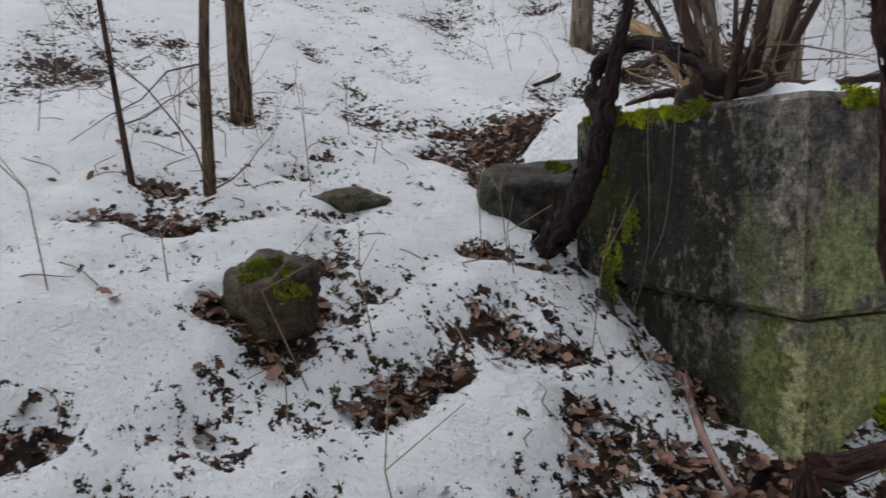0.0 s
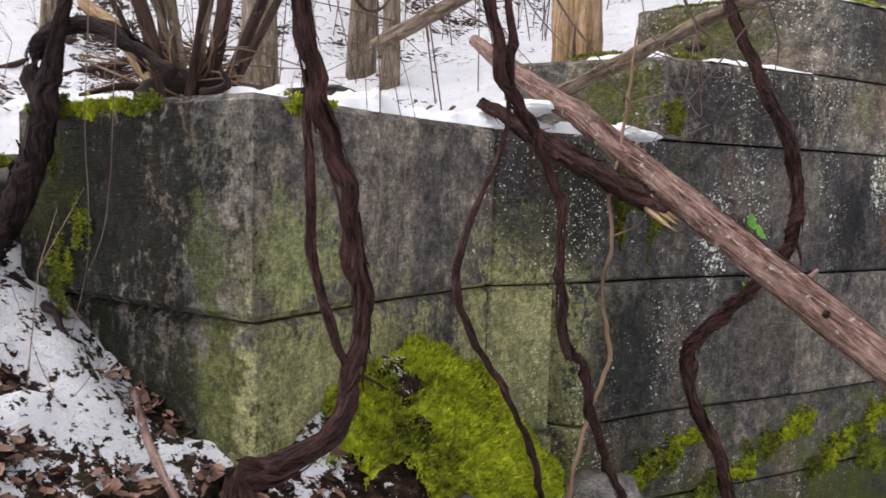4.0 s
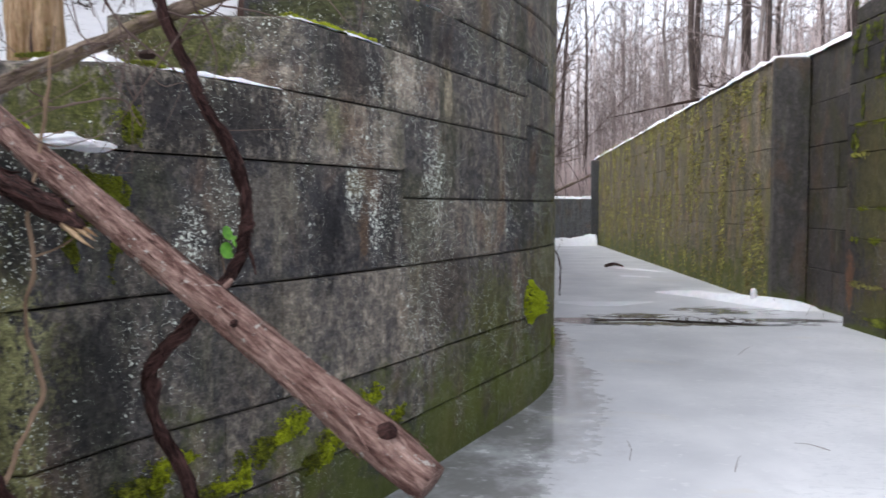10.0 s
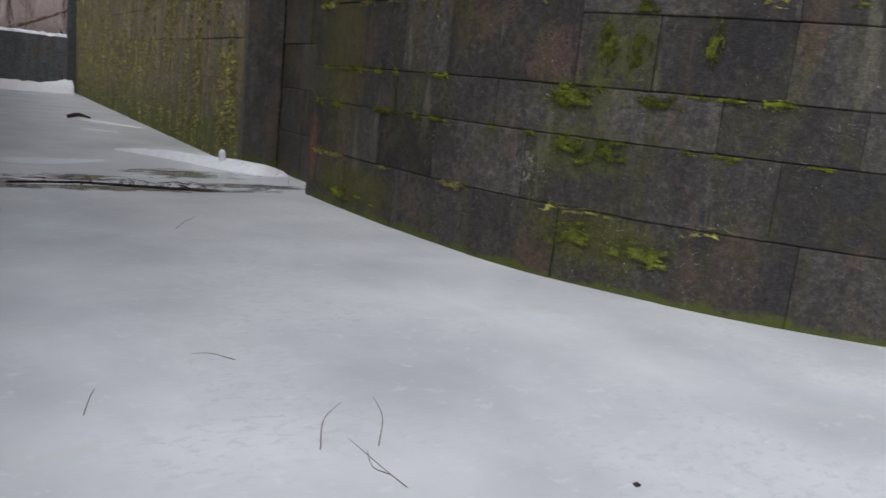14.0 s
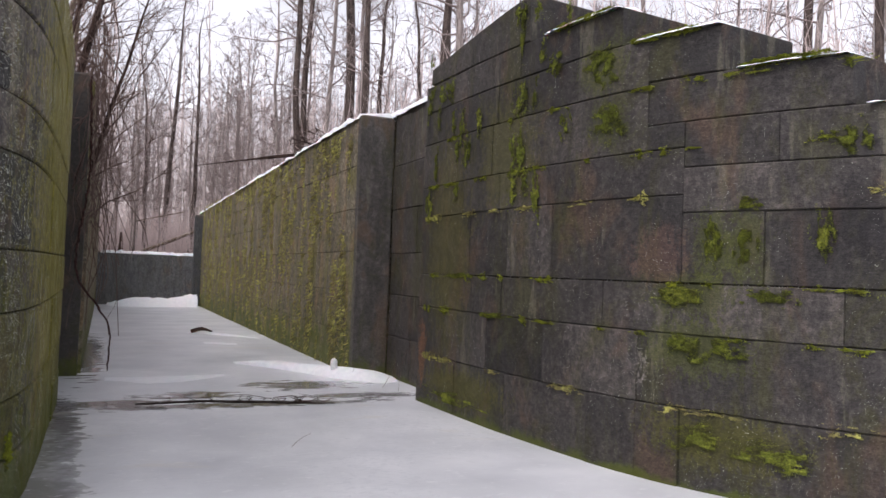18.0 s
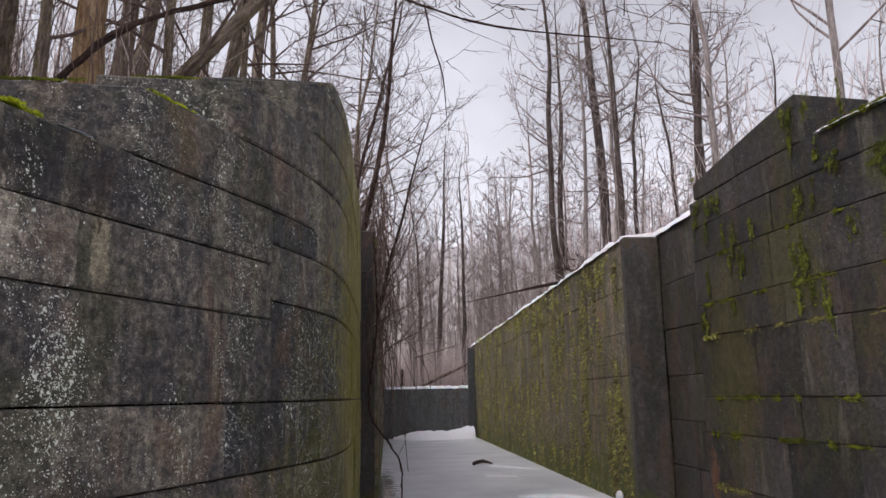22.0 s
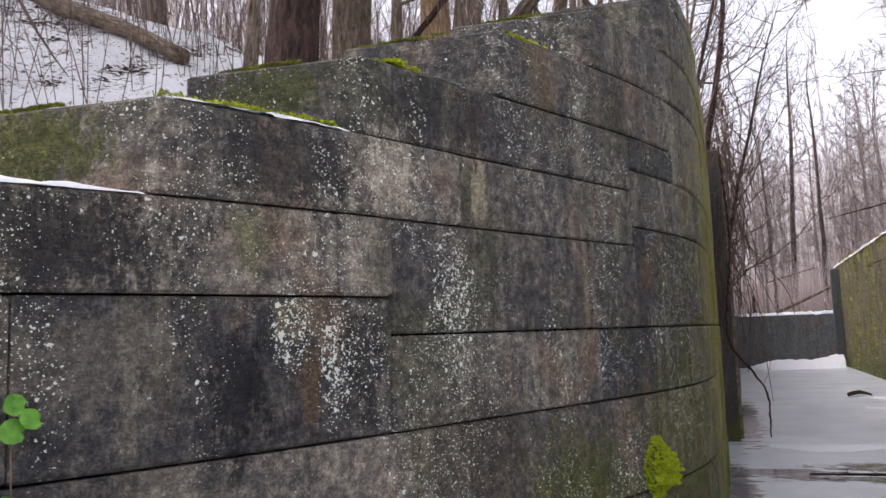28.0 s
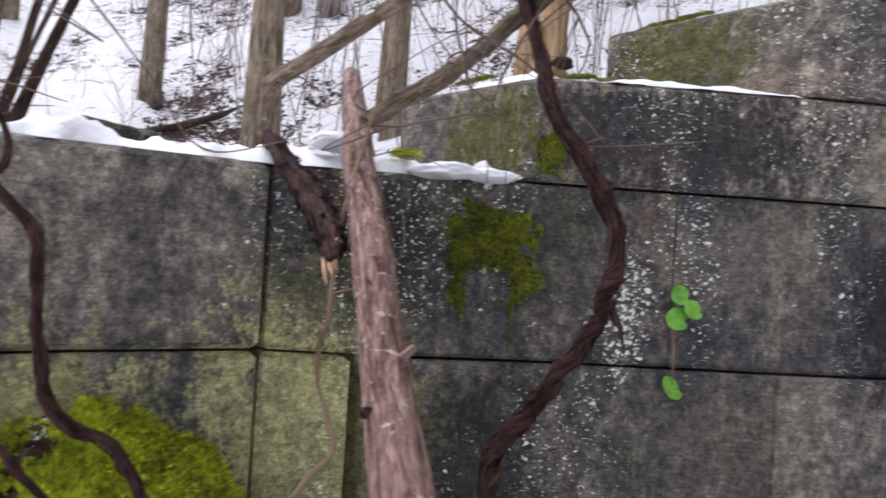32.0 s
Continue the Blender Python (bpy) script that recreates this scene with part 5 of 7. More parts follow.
vine("shaggy twisted reddish-brown grapevine hooked at its foot", [
    ([(-1.84, -0.05, 2.5), (-1.85, 0.06, 2.02), (-1.85, 0.13, 1.86), (-1.85, 0.17, 1.77), (-1.85, 0.21, 1.64), (-1.85, 0.24, 1.5), (-1.85, 0.22, 1.36), (-1.85, 0.17, 1.27), (-1.86, 0.08, 1.205), (-1.87, -0.02, 1.185), (-1.88, -0.08, 1.21), (-1.9, -0.06, 1.13), (-1.94, 0.06, 0.9)], (0.03, 0.031, 0.033, 0.034, 0.032, 0.031, 0.033, 0.037, 0.04, 0.042, 0.04, 0.045, 0.04), 12, 0.16),
    ([(-1.87, 0.07, 2.0), (-1.88, 0.10, 1.76), (-1.88, 0.11, 1.62), (-1.87, 0.15, 1.48), (-1.855, 0.205, 1.37)], (0.011, 0.014, 0.016, 0.017, 0.015), 8, 0.1),
    ([(-1.83, 0.22, 1.35), (-1.80, 0.28, 1.31)], (0.007, 0.003), 5, 0)], thick=0.60)
vine("slender knotted grey-brown vine leaning on the wall foot", [
    ([(-1.66, 0.55, 2.1), (-1.74, 0.67, 1.92), (-1.75, 0.61, 1.8), (-1.75, 0.53, 1.69), (-1.75, 0.48, 1.62), (-1.75, 0.475, 1.52), (-1.75, 0.54, 1.41), (-1.75, 0.72, 1.23), (-1.75, 0.9, 1.01), (-1.75, 1.02, 0.75)], (0.008, 0.009, 0.011, 0.011, 0.012, 0.015, 0.012, 0.012, 0.013, 0.014), 8, 0),
    ([(-1.75, 0.61, 1.80), (-1.73, 0.56, 1.79), (-1.72, 0.52, 1.74)], (0.008, 0.006, 0.003), 5, 0)])
vine("long dark sinuous vine hanging before the wall", [
    ([(-1.62, 0.18, 2.6), (-1.6, 0.3, 2.22), (-1.6, 0.38, 2.07), (-1.6, 0.44, 1.98), (-1.6, 0.56, 1.9), (-1.6, 0.65, 1.81), (-1.6, 0.72, 1.71), (-1.6, 0.73, 1.53), (-1.6, 0.77, 1.38), (-1.6, 0.91, 1.26), (-1.6, 1.01, 1.08), (-1.6, 1.3, 0.72), (-1.6, 1.42, 0.5)], (0.014, 0.015, 0.016, 0.02, 0.014, 0.014, 0.014, 0.014, 0.016, 0.017, 0.016, 0.015, 0.016), 9, 0.08),
    ([(-1.58, 0.26, 2.55), (-1.575, 0.36, 2.2), (-1.59, 0.42, 2.0)], (0.012, 0.012, 0.011), 7, 0)])
vine("pale dry crooked vine stem close to the wall", [
    ([(-1.75, 1.6, 2.35), (-1.75, 1.55, 2.15), (-1.75, 1.5, 1.95), (-1.77, 1.46, 1.75), (-1.75, 1.45, 1.6), (-1.77, 1.43, 1.42), (-1.75, 1.48, 1.2), (-1.75, 1.4, 1.12), (-1.75, 1.3, 1.0), (-1.75, 1.2, 0.86), (-1.75, 1.15, 0.6)], (0.007, 0.009, 0.01, 0.011, 0.011, 0.011, 0.014, 0.013, 0.013, 0.014, 0.013), 7, 0),
    ([(-1.75, 1.45, 1.62), (-1.7, 1.56, 1.66), (-1.68, 1.62, 1.74), (-1.66, 1.6, 1.84)], (0.007, 0.006, 0.005, 0.003), 5, 0),
    ([(-1.76, 1.5, 1.98), (-1.72, 1.62, 2.02), (-1.7, 1.75, 1.99)], (0.004, 0.003, 0.002), 4, 0)], M_TWIG_P, thick=0.55)
vine("dark hanging vine bowed out before the wall", [
    ([(-1.62, 0.6, 2.75), (-1.62, 1.07, 2.6), (-1.60, 1.47, 2.58), (-1.55, 1.80, 2.56), (-1.49, 1.85, 2.42), (-1.42, 1.85, 2.26), (-1.34, 1.86, 2.09), (-1.29, 1.94, 1.96), (-1.275, 2.0, 1.86), (-1.265, 2.0, 1.72), (-1.28, 1.96, 1.58), (-1.38, 1.94, 1.44), (-1.5, 1.93, 1.30), (-1.585, 1.91, 1.2), (-1.6, 1.9, 1.08), (-1.53, 1.88, 0.92), (-1.42, 1.85, 0.7), (-1.36, 1.82, 0.25)], (0.014, 0.015, 0.016, 0.018, 0.017, 0.017, 0.018, 0.022, 0.02, 0.022, 0.021, 0.021, 0.024, 0.026, 0.024, 0.022, 0.021, 0.02), 10, 0.12),
    ([(-1.58, 1.75, 2.56), (-1.56, 1.72, 2.72), (-1.55, 2.0, 2.95), (-1.54, 2.3, 3.25)], (0.012, 0.012, 0.01, 0.008), 7, 0),
    ([(-1.27, 1.99, 1.66), (-1.25, 2.02, 1.58), (-1.24, 2.03, 1.52)], (0.012, 0.007, 0.002), 5, 0)], thick=1.02)
# thin hanging stems
for k, (pts, r) in enumerate((
    ([(-2.38, 0.0, 2.6), (-2.4, 0.0, 2.18), (-2.42, 0.0, 1.86), (-2.45, 0.0, 1.66), (-2.52, 0.0, 1.54)], 0.004),
    ([(-2.5, 0.0, 2.3), (-2.53, 0.0, 1.9), (-2.55, 0.02, 1.6), (-2.6, 0.0, 1.36)], 0.0035),
    ([(-1.9, 0.32, 2.45), (-1.9, 0.34, 2.1), (-1.9, 0.36, 1.78), (-1.91, 0.35, 1.52)], 0.0055),
    ([(-1.95, 0.44, 2.1), (-1.95, 0.52, 1.86), (-1.95, 0.5, 1.66), (-1.95, 0.48, 1.48), (-1.95, 0.46, 1.3)], 0.004),
    ([(-1.95, 0.47, 2.15), (-1.94, 0.55, 1.9), (-1.96, 0.5, 1.6), (-1.95, 0.5, 1.42)], 0.003),
    ([(-2.6, 0.1, 1.3), (-2.75, 0.05, 1.18), (-2.95, 0.02, 1.5)], 0.003))):
    vine("hair-thin brown hanging stem before the block", [(pts, (r, r, r * 0.8), 5, 0)], M_TWIG, thick=0.3)

fallen = holder("fallen_tree", (0, 0, 0), "fallen red-brown bare trunk leaning off the wall top, dusted with snow", "log")
LOG = [(-2.62, 1.91, 2.43), (-2.36, 1.79, 2.27), (-2.06, 1.66, 2.10), (-1.97, 1.61, 2.06), (-1.82, 1.55, 1.955), (-1.66, 1.49, 1.85), (-1.3, 1.335, 1.62), (-1.02, 1.215, 1.44), (-0.75, 1.11, 1.265), (-0.6, 1.05, 1.165), (-0.5, 1.01, 1.10)]
LOG_R = (0.026, 0.040, 0.043, 0.045, 0.046, 0.048, 0.047, 0.049, 0.053, 0.058, 0.052)
log_trunk = limb(fallen, "trunk", LOG, LOG_R, M_LOG, 22, 0.035, 3, 0.0, 0.03)
shreds(log_trunk, LOG, LOG_R, M_LOG, 90, 5, 0.10, (0.08, 0.4), 0.10)
DEAD = [(-2.30, 1.45, 2.095), (-2.20, 1.455, 2.045), (-2.10, 1.445, 1.985), (-1.94, 1.44, 1.905), (-1.76, 1.415, 1.815), (-1.63, 1.38, 1.755), (-1.53, 1.335, 1.712)]
DEAD_R = (0.019, 0.026, 0.029, 0.034, 0.034, 0.030, 0.010)
dead = limb(fallen, "dead_limb", DEAD, DEAD_R, M_VINE, 14, 0.24, 5, 0.2, 0.02, "dark shredded dead limb")
shreds(dead, DEAD, DEAD_R, M_VINE, 110, 6, 0.55, (0.06, 0.22), 0.25)
for k, (dy, dz) in enumerate(((0.0, 0.0), (-0.012, -0.02), (0.012, 0.012))):
    limb(dead, "splinter", [(-1.60, 1.37 + dy, 1.745 + dz), (-1.54, 1.335 + dy, 1.705 + dz), (-1.485, 1.315 + dy, 1.675 + dz)], (0.012, 0.008, 0.001), M_BARK_T, 6, 0.2, 50 + k, 0.1, 0.02, "pale torn wood")
limb(log_trunk, "knot", [(-0.63, 1.05, 1.20), (-0.60, 1.01, 1.235)], (0.030, 0.020), M_VINE, 8, 0.1, 6)
limb(log_trunk, "knot", [(-1.04, 1.20, 1.46), (-1.035, 1.165, 1.465)], (0.014, 0.011), M_VINE, 8, 0.1, 7)
limb(log_trunk, "stub", [(-1.12, 1.26, 1.52), (-1.08, 1.29, 1.57)], (0.012, 0.008), M_LOG, 7, 0.1, 10)
limb(fallen, "upper_limb", [(-2.16, 1.68, 2.12), (-2.02, 1.735, 2.19), (-1.82, 1.87, 2.32), (-1.5, 1.90, 2.46), (-1.18, 1.92, 2.575), (-0.92, 1.91, 2.665), (-0.66, 1.90, 2.70), (-0.46, 1.90, 2.715), (-0.33, 1.90, 2.745)], (0.030, 0.029, 0.028, 0.026, 0.023, 0.021, 0.020, 0.018, 0.009), M_LIMB, 14, 0.16, 8, 0.04, 0.03, label="grey bare limb reaching over the wall")
limb(fallen, "snag", [(-1.5, 2.05, 2.55), (-1.4, 2.0, 2.7), (-1.42, 1.95, 2.85)], (0.012, 0.008, 0.004), M_LIMB, 6, 0.1, 9)
branch2 = holder("fallen_branch", (0, 0, 0), "pale fallen branch lying up the snowy slope", "branch", "fallen wood on the slope")
limb(branch2, "branch", [(-3.05, 1.74, 2.40), (-2.98, 1.79, 2.46), (-2.72, 2.0, 2.66), (-2.48, 2.2, 2.86), (-2.3, 2.36, 3.0)], (0.040, 0.038, 0.034, 0.030, 0.022), M_LIMB, 12, 0.10, 12)
limb(branch2, "fork", [(-2.55, 2.13, 2.8), (-2.5, 2.05, 2.95), (-2.4, 2.0, 3.15)], (0.014, 0.01, 0.005), M_LIMB, 6, 0.1, 13)


tw_rng = np.random.default_rng(77)
for owner, lo, hi, n in ((fallen, (-1.9, 1.80, 2.28), (-0.5, 1.92, 2.72), 16), (branch2, (-3.0, 1.78, 2.44), (-2.4, 2.28, 2.92), 12)):
    for k in range(n):
        u = tw_rng.random()
        p = np.array(lo) * (1 - u) + np.array(hi) * u
        d = tw_rng.normal(0, 1, 3) * (0.5, 0.5, 0.7)
        ln = tw_rng.uniform(0.12, 0.45)
        q = p + d * ln * 0.5
        e = q + (d + tw_rng.normal(0, 0.6, 3)) * ln * 0.5
        limb(owner, "twig", [p, q, e], (0.004, 0.003, 0.001), M_TWIG, 5, 0.1, k, 0, 0.06)
for k, (p0, d0) in enumerate((((-1.62, 0.7, 2.55), (-0.1, 0.9, 0.35)), ((-1.7, 0.4, 2.35), (-0.3, 0.8, 0.4)), ((-1.6, 1.2, 2.6), (0.1, 0.6, 0.8)), ((-1.75, 1.5, 2.1), (0.1, 0.7, -0.2)), ((-1.6, 1.5, 2.58), (0.2, 0.5, -0.5)), ((-1.85, 0.1, 2.2), (-0.2, 0.9, 0.2)), ((-1.66, 0.3, 2.45), (0.1, 0.9, -0.35)), ((-1.55, 1.75, 2.56), (0.2, 0.5, 0.9)), ((-1.9, 0.3, 2.3), (-0.4, 0.7, 0.5)), ((-1.5, 1.82, 2.45), (0.5, 0.4, 0.2)))):
    p, d = np.array(p0), np.array(d0)
    ln = tw_rng.uniform(0.5, 1.0)
    main = [p, p + d * ln * 0.35 + tw_rng.normal(0, 0.03, 3), p + d * ln * 0.7 + tw_rng.normal(0, 0.06, 3), p + d * ln + tw_rng.normal(0, 0.08, 3)]
    strands = [(main, (0.0055, 0.005, 0.004, 0.0015), 4, 0)]
    for j in range(5):
        b0 = main[1 + j % 3] + tw_rng.normal(0, 0.01, 3)
        strands.append(([b0, b0 + tw_rng.normal(0, 0.09, 3), b0 + tw_rng.normal(0, 0.17, 3)], (0.003, 0.0025, 0.001), 3, 0))
    vine("thin forked vine twig before the wall", strands, M_TWIG)


# ---- rocks ----
M_ROCK_P = stone_mat("pale_rubble_stone", (0.07, 0.065, 0.055), (0.19, 0.175, 0.145), (0.36, 0.34, 0.30), 0.35, 0.5)
def rock(at, size, seed, mat, label, cut=0.0):
    bm = bmesh.new()
    bmesh.ops.create_icosphere(bm, subdivisions=4, radius=1.0)
    for q in bm.verts:
        n = fbm(q.co.x, q.co.y, q.co.z + seed, 1.1)
        n2 = fbm(q.co.x, q.co.y, q.co.z + seed, 3.5)
        k = 1 + 0.28 * n + 0.07 * n2
        for ax in range(3):
            c = q.co[ax]
            q.co[ax] = math.copysign(abs(c) ** (1 - cut), c) if c else 0
        q.co *= k
        q.co = Vector((q.co.x * size[0], q.co.y * size[1], q.co.z * size[2]))
    me = bpy.data.meshes.new("rock")
    bm.to_mesh(me)
    bm.free()
    me.materials.append(mat)
    me.polygons.foreach_set("use_smooth", [True] * len(me.polygons))
    ob = new("rock", me)
    ob.location = at
    ob.rotation_euler = (0, 0, seed)
    return tagged(ob, label, "rock", "rocks on the slope")


rock((-3.14, -0.93, 1.43), (0.145, 0.135, 0.13), 2.0, M_ROCK, "rounded field stone with yellow moss in the snow", 0.2)
moss_patch((-3.035, -0.93, 1.495), (0.8, 0.1, 0.9), 0.24, 0.20, 1300, M_MOSS_D, 77, "yellowish moss on the field stone")
rock((-3.95, -0.47, ground_at(-3.95, -0.47) + 0.03), (0.12, 0.16, 0.07), 3.3, M_ROCK, "flat stone bare in the snow")
rock((-3.74, 0.50, 1.60), (0.44, 0.33, 0.26), 5.1, M_ROCK_SHADE, "dark boulder against the end of the wall", 0.25)
moss_patch((-3.66, 0.36, 1.79), (0.5, -0.5, 0.8), 0.24, 0.22, 700, M_MOSS_D, 78, "yellowish moss on the dark boulder")
rock((-2.95, 1.25, 2.075), (0.10, 0.09, 0.065), 7.3, M_ROCK, "rounded boulder behind the wall in snow")
mound = rock((-2.98, 0.66, 2.03), (0.19, 0.15, 0.10), 6.6, M_VINE_D, "dark earthy root mound under the shrub", 0.1)
mound.name = "root_mound"
tagged(mound, category="roots", group="")
rock((-2.62, 1.0, 2.05), (0.16, 0.1, 0.06), 8.3, M_ROCK, "low stone half buried in snow")
rock((-1.72, 2.2, 2.375), (0.035, 0.05, 0.018), 3.9, M_BARK_D, "small dark scrap of wood on the wall step")
rock((-2.58, 0.72, 2.02), (0.09, 0.06, 0.045), 9.3, M_ROCK, "small dark stone on the wall top")
for at, size, seed in (((-2.24, 1.68, 2.095), (0.17, 0.10, 0.03), 2.7), ((-2.40, 1.62, 2.03), (0.24, 0.17, 0.026), 4.2), ((-1.97, 1.95, 2.012), (0.12, 0.12, 0.03), 6.1), ((-1.90, 2.08, 2.008), (0.08, 0.09, 0.024), 8.8)):
    heap = rock(at, size, seed, M_SNOW, "lumpy heap of old snow at the fallen trunk")
    heap.name = "snow_mound"
    tagged(heap, category="snow", group="snow on the wall steps")
rock((-1.86, 0.62, 0.70), (0.20, 0.28, 0.2), 4.4, M_ROCK_P, "grey rubble stone under the moss", 0.2)
rock((-1.74, 1.5, 0.55), (0.2, 0.25, 0.2), 6.4, M_ROCK_P, "grey rubble stone under the moss", 0.2)

for k, (at, size) in enumerate((((-1.70, 1.50, 1.905), (0.04, 0.014, 0.006)), ((-1.55, 1.435, 1.805), (0.035, 0.016, 0.006)), ((-1.62, 1.468, 1.853), (0.03, 0.014, 0.006)), ((-1.33, 1.345, 1.676), (0.035, 0.016, 0.008)),  ((-1.45, 1.90, 2.50), (0.06, 0.014, 0.009)), ((-1.0, 1.91, 2.655), (0.08, 0.012, 0.008)), ((-2.72, 2.0, 2.68), (0.07, 0.02, 0.010)))):
    clump = rock(at, size, 1.1 * k, M_SNOW, "small clump of snow lying on the bare wood")
    clump.name, clump.rotation_euler = "snow_clump", (0, 0.55 if k < 4 else -0.35, -0.4 if k < 4 else 0.1)
    tagged(clump, category="snow", group="snow clumps on the wood")

# ---- leafy plant rooted in the wall joint ----
plant = holder("wall_plant", (0, 0, 0), "small fresh green round-leaved plant rooted in a joint", "plant")
pc, pn = face_point(FLs, 3.885, 1.62, 0.03)
tang = np.array([-pn[1], pn[0], 0])


def round_leaf(c, n, r, seed):
    rn = np.random.default_rng(seed)
    n = np.array(n) / np.linalg.norm(n)
    a = np.cross(n, (0.1, 0.2, 1.0))
    a /= np.linalg.norm(a)
    b = np.cross(n, a)
    vs = [c - n * 0.006]
    for ring in (0.5, 1.0):
        for k in range(16):
            t = 2 * math.pi * k / 16
            rr = r * ring * (1 - 0.35 * math.exp(-((t - math.pi) / 0.25) ** 2)) * rn.uniform(0.95, 1.05)
            vs.append(c + (a * math.cos(t) + b * math.sin(t)) * rr + n * (0.004 * (ring == 0.5) - 0.003 * math.sin(2 * t) * (ring == 1.0)))
    fs = [(0, 1 + k, 1 + (k + 1) % 16) for k in range(16)] + [(1 + k, 17 + k, 17 + (k + 1) % 16, 1 + (k + 1) % 16) for k in range(16)]
    return vs, fs


for dt, dz, r, tilt in ((0.005, 0.035, 0.036, 0.3), (0.0, -0.045, 0.04, 0.1), (0.048, -0.01, 0.035, 0.6), (-0.005, -0.275, 0.045, 1.4)):
    v, f = round_leaf(pc + tang * dt + np.array([0, 0, dz]) + pn * 0.012 * (1 + dt * 20), (pn[0] + tilt * tang[0] * 0.5, pn[1] + tilt * tang[1] * 0.5, 0.25 + tilt * 0.4), r, int(100 * abs(dz)) + 3)
    part("leaf", v, f, M_GREEN, plant, "fresh green round leaf", True)
limb(plant, "stalk", [pc + (0, 0, -0.05) - pn * 0.03, pc + (0, 0, -0.15) - pn * 0.01, pc + (0, 0, -0.27)], (0.003, 0.003, 0.002), M_TWIG_P, 5, 0.0, 3)


# ---- trees ----
def tree_mesh(H, r, seed, lean=(0, 0), first=0.3, n_limb=16, reach=0.32, twigs=4, rough=0.06, fine=1.0, slim=1.0):
    """Trunk pieces and branch pieces of a bare winter tree at the origin."""
    rn = np.random.default_rng(seed)
    k = 9
    off = np.cumsum(rn.normal(0, 0.018 * H, (k, 2)) * np.linspace(0.2, 1, k)[:, None], axis=0) * 0.5
    tp = [(lean[0] * H * (i / (k - 1)) + (off[i, 0] if i else 0), lean[1] * H * (i / (k - 1)) + (off[i, 1] if i else 0), H * i / (k - 1) - 0.15 * (i == 0)) for i in range(k)]
    rad = [r * 1.45, r * 1.0, r * 0.9, r * 0.8, r * 0.7, r * 0.58, r * 0.42, r * 0.25, r * 0.06]
    trunk = [tube(tp, rad, 9, rough, seed, 0.45)]
    line = smooth_path(np.array(tp), 0.2)
    br = []
    for b in range(n_limb):
        u = first + (1 - first) * (b + rn.random()) / n_limb
        p0 = line[int(u * (len(line) - 1))]
        az, el = rn.uniform(0, 6.28), rn.uniform(0.1, 0.9)
        ln = H * reach * (1.15 - u) * rn.uniform(0.35, 1.25) + 0.4
        d = np.array([math.cos(az) * math.cos(el), math.sin(az) * math.cos(el), math.sin(el)])
        pts, dirs = [p0], []
        for q in range(7):
            d = d + rn.normal(0, 0.21, 3) + np.array([0, 0, 0.09])
            d /= np.linalg.norm(d)
            dirs.append(d)
            pts.append(pts[-1] + d * ln / 7)
        r0 = r * (1.05 - u) * 0.36 * slim + 0.005 * fine ** 0.5
        br.append(tube(pts, (r0, r0 * 0.72, r0 * 0.45, r0 * 0.25 + 0.002 * (fine - 1), 0.002 * fine), 5, 0.05, seed + b, 1, raw=True))
        for w in range(twigs + 2):
            i = int(rn.integers(1, 7))
            td = dirs[i] + rn.normal(0, 0.55, 3)
            tl = ln * rn.uniform(0.14, 0.46) * (1.15 - i / 9)
            tp2 = [pts[i] + (pts[i + 1] - pts[i]) * rn.random()]
            for q in range(4):
                td = td / np.linalg.norm(td) + rn.normal(0, 0.26, 3) + np.array([0, 0, 0.07])
                tp2.append(tp2[-1] + td / np.linalg.norm(td) * tl / 4)
            rt = r0 * 0.26 + 0.0022 * fine
            br.append(tube(tp2, (rt, rt * 0.6, 0.0012 * fine), 3, 0, seed, 1, raw=True))
            for x in range(3):
                j = 1 + x
                sd = td * 0.6 + rn.normal(0, 0.6, 3)
                m = tp2[j] + sd * tl * 0.12
                br.append(tube([tp2[j], m, m + (sd + rn.normal(0, 0.45, 3)) * tl * 0.13], (0.0028 * fine, 0.0022 * fine, 0.0008 * fine), 3, 0, 1, 1, raw=True))
    return trunk, br


def tree(at, H, r, seed, mat, label, lean=(0, 0), group="bare winter trees", crown=None, **kw):
    trunk, br = tree_mesh(H, r, seed, lean, **kw)
    ob = holder("tree", (0, 0, 0), label, "tree", group)
    part("trunk", *join(trunk), mat, ob, "", True)
    part("crown", *join(br), crown or M_TWIG, ob, "bare twiggy branches")
    ob.location = at
    return ob


def on_ground(x, y, dz=-0.05):
    return (x, y, ground_at(x, y) + dz)


sr0 = np.random.default_rng(61)
# trees beside the wall and on the slope
big = holder("tree", (-2.58, 2.85, ground_at(-2.58, 2.85) - 0.1), "split dead tree with bare tan wood and moss at its foot", "tree", "bare winter trees")
bz = np.array(big.location)
for nm, pts, rr, mt, lab in (("trunk", [(0, 0, 0), (0.0, 0, 0.4), (0.01, 0.02, 1.0), (0.03, 0.04, 2.0), (0.05, 0.1, 4.0), (0.2, 0.2, 7.0)], (0.15, 0.115, 0.10, 0.095, 0.085, 0.05), M_BARK_T, ""), ("split_trunk", [(0.13, -0.06, -0.05), (0.11, -0.05, 0.5), (0.13, -0.05, 1.2), (0.2, -0.08, 2.4), (0.3, -0.1, 5.0)], (0.09, 0.07, 0.065, 0.06, 0.04), M_BARK_T, "tan bare split wood"), ("dark_cleft", [(0.085, -0.075, 0.05), (0.07, -0.085, 0.35), (0.095, -0.08, 0.6), (0.075, -0.07, 0.85)], (0.012, 0.034, 0.022, 0.006), M_BARK_D, "dark rotten cleft")):
    v, f = tube(pts, rr, 13, 0.10, 17, 0.08, 0.06)
    part(nm, v, f, mt, big, lab, True)
